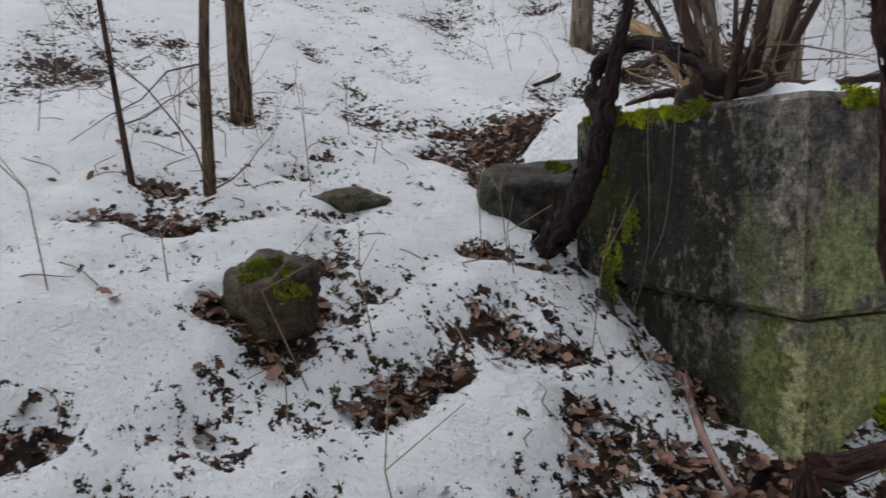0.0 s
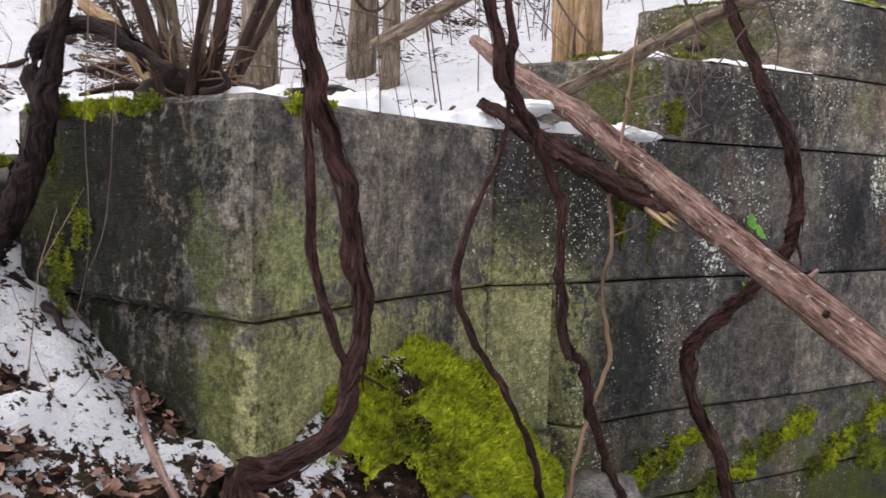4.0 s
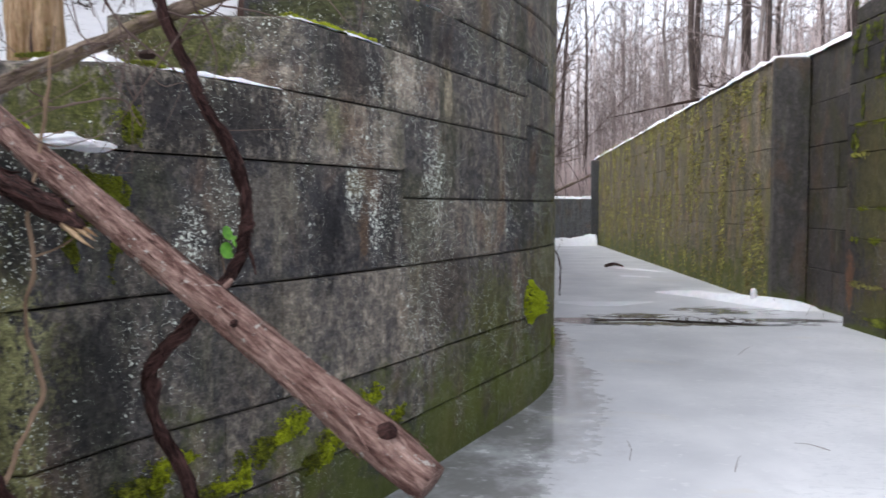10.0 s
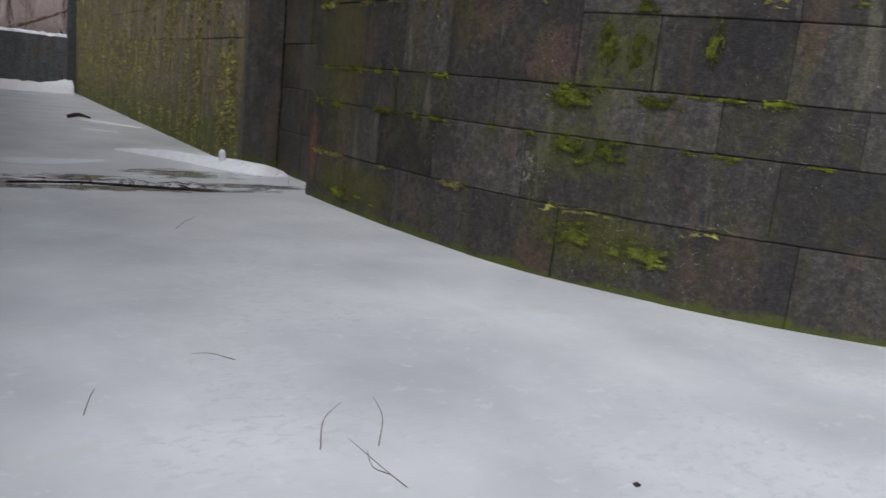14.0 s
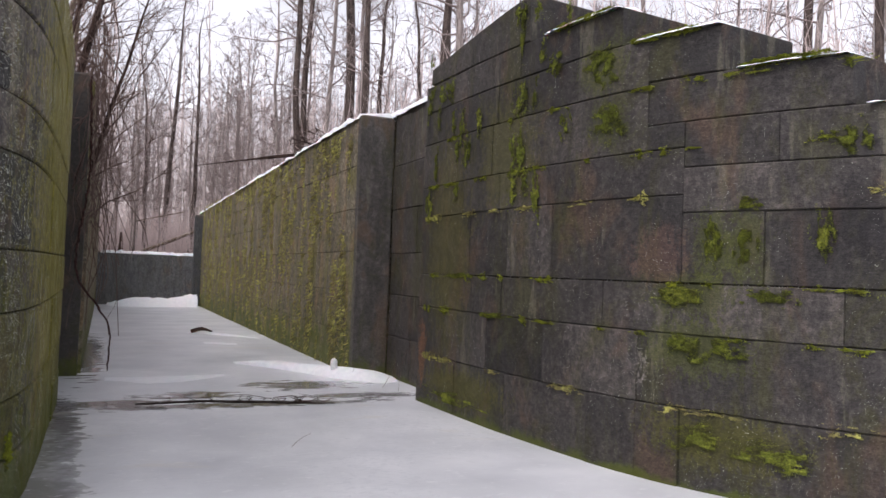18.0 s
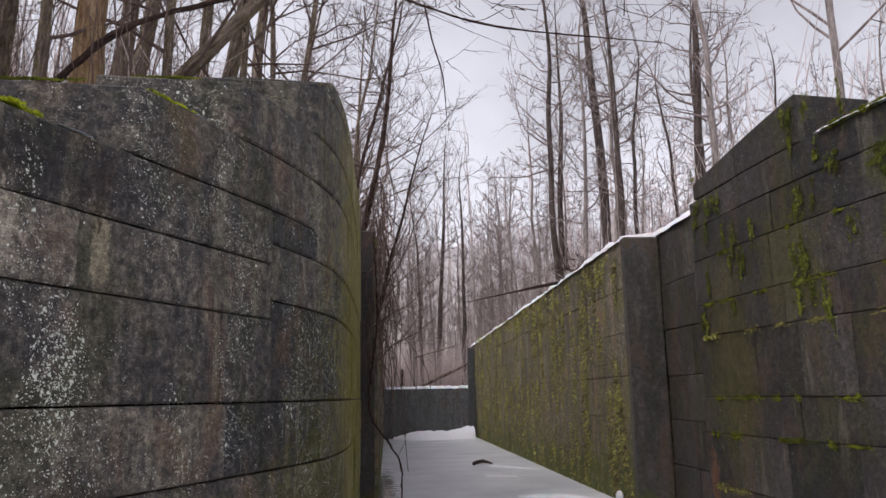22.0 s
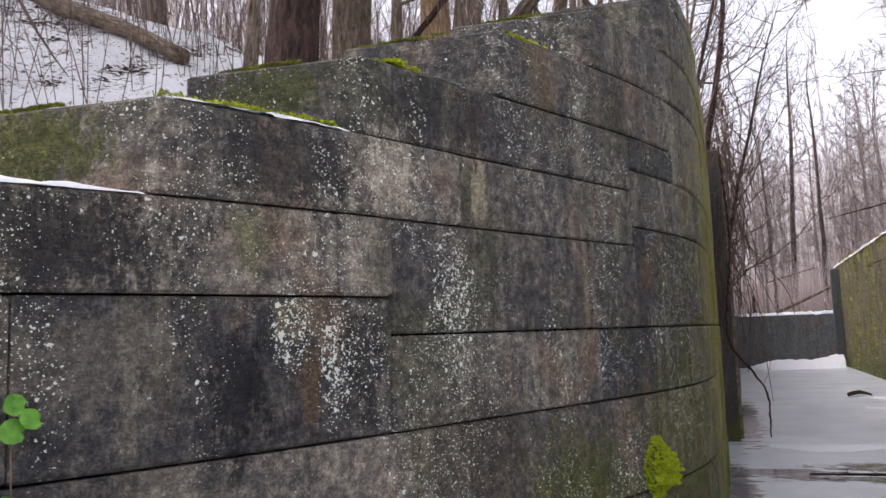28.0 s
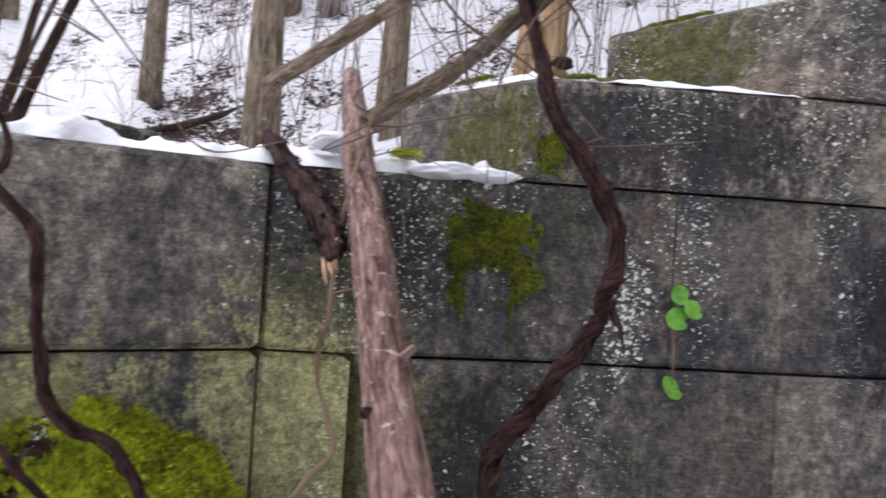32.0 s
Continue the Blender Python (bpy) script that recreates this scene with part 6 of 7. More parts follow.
moss_patch((bz[0] + 0.1, bz[1] - 0.12, bz[2] + 0.2), (0.5, -1, 0.2), 0.22, 0.3, 420, M_MOSS_D, 90, "moss at the foot of the dead tree")
tree(on_ground(-2.15, 5.15, -0.2), 13, 0.145, 41, M_BARK_D, "dark-barked tree leaning slightly beside the wall", (0.09, 0.03), first=0.35)
for x, y, H, r, sd, mt, ln in (
    (-4.2, 3.0, 10, 0.075, 42, M_BARK, (0.01, 0)), (-5.0, 5.0, 12, 0.09, 43, M_BARK, (0.02, 0.01)), (-3.75, 2.75, 6, 0.05, 44, M_BARK, (-0.06, 0.02)), (-4.3, 2.2, 9, 0.09, 45, M_BARK, (-0.02, 0)),
    (-6.5, 6.9, 12, 0.11, 46, M_BARK, (0.01, 0)), (-3.2, 8.2, 14, 0.13, 47, M_BARK, (0.05, 0)), (-2.5, 9.6, 13, 0.10, 48, M_BARK, (0.08, 0.02)), (-4.6, 9.0, 14, 0.10, 49, M_BARK, (0.03, 0)),
    (-3.0, 11.5, 13, 0.12, 50, M_BARK, (0.10, 0.0)), (-1.8, 10.6, 12, 0.08, 51, M_BARK, (0.06, 0.04)), (-5.6, 8.0, 13, 0.08, 52, M_BARK, (0, 0)), (-1.6, 13.5, 13, 0.10, 53, M_BARK, (0.05, 0)),
    (-7.2, 3.5, 11, 0.09, 54, M_BARK, (0, 0)), (-8.5, 5.5, 12, 0.12, 55, M_BARK, (0, 0)), (-6.2, 2.0, 10, 0.07, 56, M_BARK, (0.02, 0)), (-9, 1.2, 12, 0.1, 57, M_BARK, (0, 0))):
    tree(on_ground(x, y), H, r, sd, mt, "slim grey-barked bare tree on the snowy slope", ln)
# leaning and broken trunks behind the wall top
for pts, rr, mt, lab in (
    ([(-2.3, 9.0, 4.4), (-1.54, 9.0, 5.27), (-0.44, 9.0, 6.55), (0.15, 9.3, 7.7)], (0.11, 0.10, 0.085, 0.07, 0.03), M_BARK, "leaning lichen-spotted tree behind the wall top"),
    ([(-2.13, 8.0, 4.3), (-2.08, 8.0, 6.5)], (0.20, 0.17, 0.12), M_BARK_T, "thick broken dead trunk behind the wall top"),
    ([(-3.2, 8.5, 4.4), (-3.1, 8.5, 6.4), (-2.9, 8.5, 10.0)], (0.10, 0.09, 0.08, 0.03), M_BARK, "slim lichen-spotted tree behind the wall top"),
    ([(-1.6, 10.5, 4.4), (-1.32, 10.5, 5.88), (-1.03, 10.5, 7.43), (-0.5, 10.7, 10.5)], (0.12, 0.11, 0.10, 0.08, 0.03), M_BARK, "leaning grey tree behind the wall top"),
    ([(-3.5, 7.5, 4.3), (-3.46, 7.5, 5.85), (-3.4, 7.6, 9.5)], (0.12, 0.11, 0.10, 0.04), M_BARK, "slim lichen-spotted tree behind the wall top"),
):
    base = on_ground(pts[0][0], pts[0][1], 0.0)
    ob = holder("tree", base, lab, "tree", "bare winter trees")
    line = [(0, 0, -0.2)] + [(p[0] - base[0], p[1] - base[1], p[2] - base[2]) for p in pts]
    limb(ob, "trunk", line, rr, mt, 12, 0.07, int(abs(pts[0][0]) * 100), 0.03, 0.15)
    if len(pts) > 2:
        top = np.array(line[-1])
        bits = []
        for k in range(26):
            u = sr0.uniform(0.35, 1.0)
            p = np.array(line[2]) * (1 - u) + top * u
            d = sr0.normal(0, 0.6, 3) + (0, 0, 0.4)
            e = p + d * sr0.uniform(0.5, 1.6)
            bits.append(tube([p, (p + e) / 2 + sr0.normal(0, 0.08, 3), e], (0.018, 0.011, 0.003), 5, 0, k, 0.2))
            for q in range(3):
                m = (p + e) / 2 + sr0.normal(0, 0.05, 3)
                bits.append(tube([m, m + sr0.normal(0, 0.35, 3)], (0.005, 0.0015), 3, 0, k, 1, raw=True))
        part("crown", *join(bits), M_TWIG, ob, "bare twiggy branches")
# saplings before the wall
tree(on_ground(-5.25, -0.74), 7, 0.05, 60, M_BARK_S, "thin sapling with a dark bark in the snow", (0.0, 0.0), first=0.12, n_limb=16, reach=0.25, fine=0.35, slim=0.35)
tree(on_ground(-4.05, -1.03), 5, 0.022, 61, M_BARK_S, "thin brown sapling stem in the snow", (0.02, 0.03), first=0.02, n_limb=22, reach=0.22, twigs=3, fine=0.22, slim=0.3)
tree(on_ground(-4.2, -1.3), 4.5, 0.012, 62, M_BARK_D, "thin dark sapling stem bowing over the snow", (-0.10, -0.12), first=0.06, n_limb=12, reach=0.2, twigs=3, fine=0.22, slim=0.4)
# many-stemmed shrub on the wall top
shrub = holder("shrub", (-2.98, 0.66, 2.02), "many-stemmed shrub with a tangled brown root clump", "shrub")
sr = np.random.default_rng(8)
for k in range(8):
    a = k * 0.8 + sr.uniform(-0.2, 0.2)
    d = np.array([math.cos(a) * 0.45 + sr.normal(0, 0.12), math.sin(a) * 0.35, 1.0])
    b0 = np.array([math.cos(a) * 0.08, math.sin(a) * 0.08, -0.05])
    r0 = (0.022, 0.012, 0.017, 0.009, 0.015, 0.008, 0.019, 0.011)[k]
    limb(shrub, "stem", [b0, b0 + d * 0.4, b0 + d * 1.1 + sr.normal(0, 0.05, 3), b0 + d * 2.4 + sr.normal(0, 0.15, 3)], (r0 * 1.5, r0 * 1.15, r0 * 0.9, r0 * 0.35), M_BARK_D, 8, 0.12, k + 70, 0.08)
for k, (dx, dy, r0) in enumerate(((-0.35, -0.2, 0.022), (-0.3, 0.12, 0.018), (0.45, -0.22, 0.016), (-0.33, 0.3, 0.024), (0.6, 0.1, 0.018), (-0.3, 0.4, 0.016))):
    pts = [(dx * u + sr.normal(0, 0.03), dy * u + sr.normal(0, 0.03), 0.03 + 0.04 * math.sin(3 * u + k) ** 2) for u in (0, 0.3, 0.6, 1.0)]
    limb(shrub, "root", pts, (r0 * 1.2, r0, r0 * 0.8, r0 * 0.3), M_BARK_D, 8, 0.15, k + 170)
for k in range(5):
    a = sr.uniform(0, 6.28)
    e = (math.cos(a) * 0.8, math.sin(a) * 0.5, sr.uniform(0.5, 1.6))
    limb(shrub, "stem", [(0, 0, 0), (e[0] * 0.3, e[1] * 0.3, e[2] * 0.55), e], (0.012, 0.01, 0.004), M_BARK, 7, 0.1, k + 190)
v, f = join([tube([(sr.normal(0, 0.06), sr.normal(0, 0.06), 0.02), (sr.normal(0, 0.11), sr.normal(0, 0.09), sr.uniform(0.04, 0.2)), (sr.normal(0, 0.2), sr.normal(0, 0.12), sr.uniform(0.02, 0.3))], (0.004, 0.004, 0.0015), 4, 0, k, 0.06) for k in range(70)])
part("root_clump", v, f, M_TWIG_P, shrub, "tangle of brown dead stems")

tan_branch = holder("fallen_branch", (0, 0, 0), "tan dead branch propped on the snowy wall top", "branch", "fallen wood on the slope")
limb(tan_branch, "branch", [(-3.0, 0.56, 2.05), (-3.25, 0.575, 2.275), (-3.5, 0.59, 2.41)], (0.026, 0.03, 0.026), M_BARK_T, 9, 0.12, 203)
for k, pts in enumerate(([(-5.69, 1.31, 2.40), (-5.8, 1.61, 2.50), (-6.06, 2.06, 2.74)], [(-5.55, 1.71, 2.42), (-5.6, 2.14, 2.56), (-5.55, 2.52, 2.73)])):
    wood = holder("fallen_branch", (0, 0, 0), "dark rotten branch lying in the snow", "branch", "fallen wood on the slope")
    limb(wood, "branch", pts, (0.02, 0.028, 0.024), M_BARK_D, 9, 0.18, 205 + k)
# leaning mossy tree by the ice
lean_tree = holder("leaning_tree", (1.372, 0.98, -0.1), "leaning trunk with flaking bark, moss and lichen by the ice", "tree")
LT = [(0.01, 0.0, -0.2), (0.06, 0.02, 0.5), (0.14, 0.05, 1.0), (0.20, 0.075, 1.3), (0.245, 0.08, 1.65), (0.262, 0.075, 1.95), (0.30, 0.08, 2.3), (0.4, 0.12, 3.2), (0.6, 0.2, 5.0)]
LT_R = (0.090, 0.078, 0.069, 0.064, 0.059, 0.055, 0.054, 0.048, 0.03)
lt = limb(lean_tree, "trunk", LT, LT_R, M_BARK_M, 26, 0.07, 80, 0.03, 0.03)
shreds(lt, LT[:7], LT_R[:7], M_BARK_M, 420, 12, 0.04, (0.03, 0.07), 0.12)
limb(lean_tree, "side_branch", [(0.27, 0.07, 2.02), (0.33, 0.0, 2.08), (0.44, -0.1, 2.17), (0.6, -0.25, 2.22)], (0.020, 0.015, 0.013, 0.009), M_LIMB, 9, 0.1, 81, 0.0, 0.04)
limb(lean_tree, "burr", [(0.25, 0.06, 1.90), (0.262, 0.045, 1.95), (0.27, 0.04, 2.0)], (0.012, 0.028, 0.012), M_BARK_M, 12, 0.2, 82, 0, 0.02)

# overhanging limbs above the left wall
over = holder("overhanging_branch", (0, 0, 0), "long dark bare branch hanging over the lock", "branch", "overhanging branches")
limb(over, "branch", [(-2.6, 7.6, 4.2), (-2.17, 7.6, 4.72), (-1.67, 7.6, 5.17), (-0.97, 7.6, 5.43), (-0.2, 7.6, 5.6), (0.61, 7.6, 5.6), (1.71, 7.6, 5.27), (3.34, 7.6, 5.12)], (0.045, 0.036, 0.03, 0.024, 0.018, 0.013, 0.010, 0.004), M_BARK_D, 9, 0.28, 83, 0, 0.05)
limb(over, "hanging_twig", [(1.08, 7.6, 5.48), (1.15, 7.6, 5.1), (1.24, 7.6, 4.76), (1.27, 7.6, 4.35)], (0.010, 0.008, 0.007, 0.003), M_BARK_D, 6, 0.1, 84, 0, 0.1)
for k in range(30):
    u = sr.uniform(0.3, 1)
    p = np.array([-2.1 + 5.6 * u, 7.6, 5.35 + 0.1 * math.sin(u * 3)])
    limb(over, "twig", [p, p + sr.normal(0, 0.2, 3) + (0, 0, 0.1), p + sr.normal(0, 0.45, 3) + (0.1, 0, 0.15)], (0.006, 0.004, 0.001), M_TWIG, 4, 0, k, 0, 0.15)

# ---- the chamber: ice, snow and driftwood ----
def drift(pts, wid, hgt, label, seed):
    """A low ridge of snow along a line."""
    line = smooth_path([(x, y, w, z) for (x, y), w, z in zip(pts, wid, hgt)], 0.15)
    vs, fs, m = [], [], 9
    for i, (x, y, w, z) in enumerate(line):
        for j in range(m):
            u = j / (m - 1) * 2 - 1
            vs.append((x + 0.12 * u * w * 0.2, y + u * w * (1 + 0.3 * fbm(x, y, seed + j, 2)), -0.01 + z * math.cos(u * 1.57) ** 0.8 * (1 + 0.3 * fbm(x, y + u, seed, 3))))
    fs = [(i * m + j, (i + 1) * m + j, (i + 1) * m + j + 1, i * m + j + 1) for i in range(len(line) - 1) for j in range(m - 1)]
    return thing("snow_drift", vs, fs, M_SNOW, label, "snow", "snow drifts on the ice", smooth=True)


drift([(3.1, 15.7), (3.6, 15.1), (4.1, 14.4), (4.45, 13.75), (4.9, 13.3), (5.3, 13.15)], (0.12, 0.28, 0.42, 0.5, 0.5, 0.3), (0.03, 0.11, 0.15, 0.17, 0.15, 0.06), "long low ridge of snow on the ice", 1)
drift([(1.0, 36.4), (2.2, 36.2), (3.4, 36.3), (4.6, 36.4)], (0.4, 0.9, 0.9, 0.7), (0.12, 0.36, 0.34, 0.55), "snow heap on the ice before the dam", 2)
drift([(2.9, 22.6), (3.6, 22.0), (4.5, 20.8)], (0.1, 0.35, 0.1), (0.02, 0.05, 0.02), "thin streak of snow on the ice", 3)
drift([(3.0, 19.6), (3.7, 19.3)], (0.4, 0.3), (0.02, 0.02), "thin streak of snow on the ice", 4)
drift([(0.9, 13.8), (1.8, 13.6), (2.7, 14.0)], (0.3, 0.5, 0.2), (0.015, 0.02, 0.015), "thin streak of snow on the ice", 6)
rock_s = rock((4.42, 13.6, 0.19), (0.06, 0.06, 0.11), 1.4, M_SNOW, "small upright knob of snow on the ridge")
rock_s.name = "snow_mound"
tagged(rock_s, category="snow", group="snow drifts on the ice")
stick = holder("driftwood", (0, 0, 0), "half-sunken dark branch frozen across the ice, dusted with snow", "branch")
limb(stick, "branch", [(1.25, 11.3, 0.02), (2.0, 11.2, 0.05), (2.8, 11.05, 0.04), (3.7, 10.92, 0.02)], (0.010, 0.017, 0.018, 0.007), bark_mat("snowy_driftwood", (0.02, 0.015, 0.012), (0.08, 0.06, 0.05), 1.5, 0, 0, 0.3), 8, 0.25, 90, 0, 0.1)
for k in range(26):
    x = 1.4 + 2.3 * sr.random() ** 0.6
    p = np.array([x, 11.3 - 0.16 * (x - 1.25), 0.03])
    limb(stick, "twig", [p, p + (sr.normal(0, 0.1), sr.normal(0, 0.05), 0.06), p + (sr.normal(0, 0.2), sr.normal(0, 0.1), 0.05 + 0.08 * sr.random())], (0.006, 0.005, 0.002), M_BARK_D, 4, 0, k, 0, 0.05)
small = holder("driftwood", (0, 0, 0), "short dark branch lying on the far ice", "branch")
limb(small, "branch", [(3.0, 22.3, 0.05), (3.25, 22.2, 0.12), (3.5, 22.1, 0.06)], (0.05, 0.05, 0.02), M_BARK_D, 7, 0.2, 91, 0, 0.1)
for pts in ([(2.37, 3.31, -0.01), (2.30, 3.42, 0.04), (2.22, 3.62, 0.10)], [(2.31, 3.40, 0.03), (2.28, 3.5, 0.02), (2.25, 3.5, 0.10)], [(2.41, 3.7, 0), (2.46, 3.78, 0.10), (2.44, 3.85, 0.17)], [(2.15, 3.75, 0), (2.2, 3.85, 0.09), (2.3, 3.9, 0.14)], [(2.11, 4.91, 0.004), (2.0, 5.0, 0.02), (1.9, 5.02, 0.02)], [(0.62, 4.6, 0), (0.63, 4.62, 0.08), (0.60, 4.63, 0.14)], [(1.28, 4.4, 0), (1.31, 4.45, 0.06), (1.33, 4.45, 0.1)], [(4.62, 13.2, 0), (4.66, 13.3, 0.25), (4.4, 13.3, 0.45)], [(2.6, 8.6, 0), (2.7, 8.7, 0.05), (2.85, 8.8, 0.09)], [(4.95, 11.9, 0), (5.0, 11.9, 0.4), (5.1, 11.8, 0.8)], [(4.8, 12.2, 0), (4.95, 12.1, 0.3), (5.15, 12.0, 0.5)]):
    tw = holder("ice_twig", pts[0], "thin dark twig frozen in the ice", "twig", "twigs in the ice")
    v, f = tube(np.array(pts) - np.array(pts[0]), (0.0028, 0.002, 0.001), 5, 0, 1, 0.03)
    part("stem", v, f, M_TWIG, tw)
rock((3.32, 3.0, 0.0), (0.016, 0.022, 0.008), 2.2, M_BARK_D, "small dark leaf scrap melted into the ice")
# vines over the left quoin
tang_v = []
for k in range(60):
    x0, y0 = sr.uniform(0.2, 0.75), sr.uniform(13.6, 17)
    z0 = sr.uniform(4.2, 6.5)
    pts = [np.array([x0, y0, z0])]
    for q in range(6):
        pts.append(pts[-1] + np.array([sr.normal(0.01, 0.17), sr.normal(0, 0.15), -z0 * sr.uniform(0.02, 0.2)]))
    r = sr.uniform(0.003, 0.011)
    tang_v.append(tube(pts, (r, r, r * 0.7), 5, 0.1, k, 0.12))
for k in range(7):
    x0, y0, z0 = sr.uniform(0.36, 0.72), sr.uniform(13.85, 14.15), sr.uniform(2.6, 4.9)
    pts, foot = [np.array([x0, y0, z0])], sr.uniform(0.1, 2.2)
    for q in range(8):
        pts.append(np.array([np.clip(pts[-1][0] + sr.normal(0, 0.055), 0.33, 0.8), y0 + sr.normal(0, 0.03), z0 + (foot - z0) * (q + 1) / 8]))
    r = sr.uniform(0.004, 0.012)
    tang_v.append(tube(pts, (r, r, r * 0.7), 5, 0.1, k, 0.12))
v, f = join(tang_v)
thing("vine_tangle", v, f, M_TWIG, "tangle of bare vines hanging over the lock wall", "vine", kind="stuff")
vine("looped dark vine hanging from the lock wall to the ice", [([(0.50, 13.9, 4.6), (0.55, 13.9, 3.1), (0.42, 13.85, 1.7), (0.75, 13.8, 1.1), (0.93, 13.8, 0.75), (0.93, 13.8, 0.12)], (0.022, 0.02, 0.02, 0.02, 0.018, 0.014), 7, 0.0)])
tree(on_ground(-0.15, 15.6), 9, 0.07, 101, M_BARK_D, "arching thicket tree leaning over the lock chamber", (0.16, -0.02), first=0.1, n_limb=30, reach=0.5, twigs=6)
tree(on_ground(-0.5, 19.0), 9, 0.06, 102, M_BARK, "arching thicket tree leaning over the lock chamber", (0.14, -0.02), first=0.1, n_limb=30, reach=0.5, twigs=6)
tree(on_ground(-0.6, 24.0), 11, 0.07, 103, M_BARK, "arching thicket tree leaning over the lock chamber", (0.10, -0.02), first=0.1, n_limb=28, reach=0.45, twigs=6)
tree(on_ground(-0.05, 14.9), 6.5, 0.045, 104, M_BARK_D, "arching thicket tree leaning over the lock chamber", (0.24, 0.0), first=0.15, n_limb=34, reach=0.55, twigs=7)
tree(on_ground(-0.4, 17.2), 8, 0.05, 105, M_BARK_D, "arching thicket tree leaning over the lock chamber", (0.2, 0.02), first=0.15, n_limb=34, reach=0.5, twigs=7)
tree(on_ground(-1.0, 13.2), 10, 0.06, 106, M_BARK, "slim bare tree leaning over the wall end", (0.10, 0.02), first=0.2, n_limb=30, reach=0.45, twigs=7)
for x, y, H, sd in ((-1.6, 8.6, 8, 107), (-2.4, 7.6, 9, 108), (-1.1, 10.2, 9, 109), (-3.4, 6.6, 9, 110), (-0.9, 12.0, 9, 111)):
    tree(on_ground(x, y), H, 0.05, sd, M_BARK, "slim twiggy tree crowding behind the wall top", (0.04 * (sd % 3 - 1), 0.02), first=0.12, n_limb=30, reach=0.36, twigs=7)
fb = holder("fallen_branch", (0, 0, 0), "dead branches caught on the snowy chamber wall", "branch", "fallen wood on the slope")
limb(fb, "branch", [(2.6, 19.4, 4.05), (3.7, 19.1, 4.25), (4.7, 18.9, 4.42), (5.4, 18.7, 4.55)], (0.008, 0.02, 0.03, 0.035), M_BARK_D, 6, 0.1, 92, 0, 0.2)
limb(fb, "branch", [(3.3, 18.8, 4.12), (4.0, 18.8, 4.3), (5.0, 18.8, 4.5)], (0.006, 0.012, 0.018), M_BARK_D, 5, 0.1, 93, 0, 0.2)
for k in range(22):
    p = np.array([5.0, 18.0, 4.6]) + sr.normal(0, 0.12, 3)
    limb(fb, "twig", [p, p + sr.normal(0, 0.25, 3) + (-0.1, 0, 0.05), p + sr.normal(0, 0.5, 3) + (-0.15, 0, 0)], (0.01, 0.008, 0.002), M_BARK_D, 4, 0, k, 0, 0.2)
far_log = holder("fallen_log", (0, 0, 0), "bare fallen trunk leaning beyond the dam", "log", "fallen wood on the slope")
limb(far_log, "trunk", [(2.2, 41, 2.25), (4.5, 41, 3.3), (6.5, 41, 4.3)], (0.09, 0.08, 0.06), M_LIMB, 7, 0.05, 94, 0, 0.4)
limb(far_log, "branch", [(2.1, 41, 3.8), (4.3, 41, 4.4)], (0.03, 0.03), M_LIMB, 5, 0.05, 95, 0, 0.4)
beam = holder("fallen_log", (0, 0, 0), "long pale grey log lying across the snowy slope", "log", "fallen wood on the slope")
limb(beam, "trunk", [(-6.2, 6.8, 5.58), (-5.32, 6.55, 5.13), (-4.56, 6.47, 4.76), (-3.9, 6.34, 4.38)], (0.09, 0.085, 0.08, 0.075), M_LIMB, 10, 0.06, 99, 0, 0.2)
snag = holder("snag", (1.5, 41, 2.0), "broken upright dead stub in the snow", "stump")
limb(snag, "stub", [(0, 0, 0), (0.02, 0, 0.8), (0.0, 0, 1.25)], (0.12, 0.09, 0.06), M_BARK_D, 8, 0.1, 96, 0, 0.2)

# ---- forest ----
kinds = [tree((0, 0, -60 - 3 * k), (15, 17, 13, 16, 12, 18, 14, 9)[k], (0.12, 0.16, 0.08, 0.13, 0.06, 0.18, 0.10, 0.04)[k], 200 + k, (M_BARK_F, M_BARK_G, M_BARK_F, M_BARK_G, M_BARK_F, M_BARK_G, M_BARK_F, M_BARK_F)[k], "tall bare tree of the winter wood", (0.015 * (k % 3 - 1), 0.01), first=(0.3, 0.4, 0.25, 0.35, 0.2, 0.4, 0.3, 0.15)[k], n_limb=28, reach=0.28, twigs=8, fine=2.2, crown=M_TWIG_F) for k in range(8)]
fr = random.Random(21)
used = set()


def plant_tree(k, x, y, sc=1.0):
    m = Matrix.Translation(on_ground(x, y, -0.1)) @ Matrix.Rotation(fr.uniform(0, 6.28), 4, "Z") @ Matrix.Diagonal((sc, sc, sc * fr.uniform(0.9, 1.1), 1))
    if k in used:
        copy_thing(kinds[k], m)
    else:
        used.add(k)
        kinds[k].matrix_basis = m


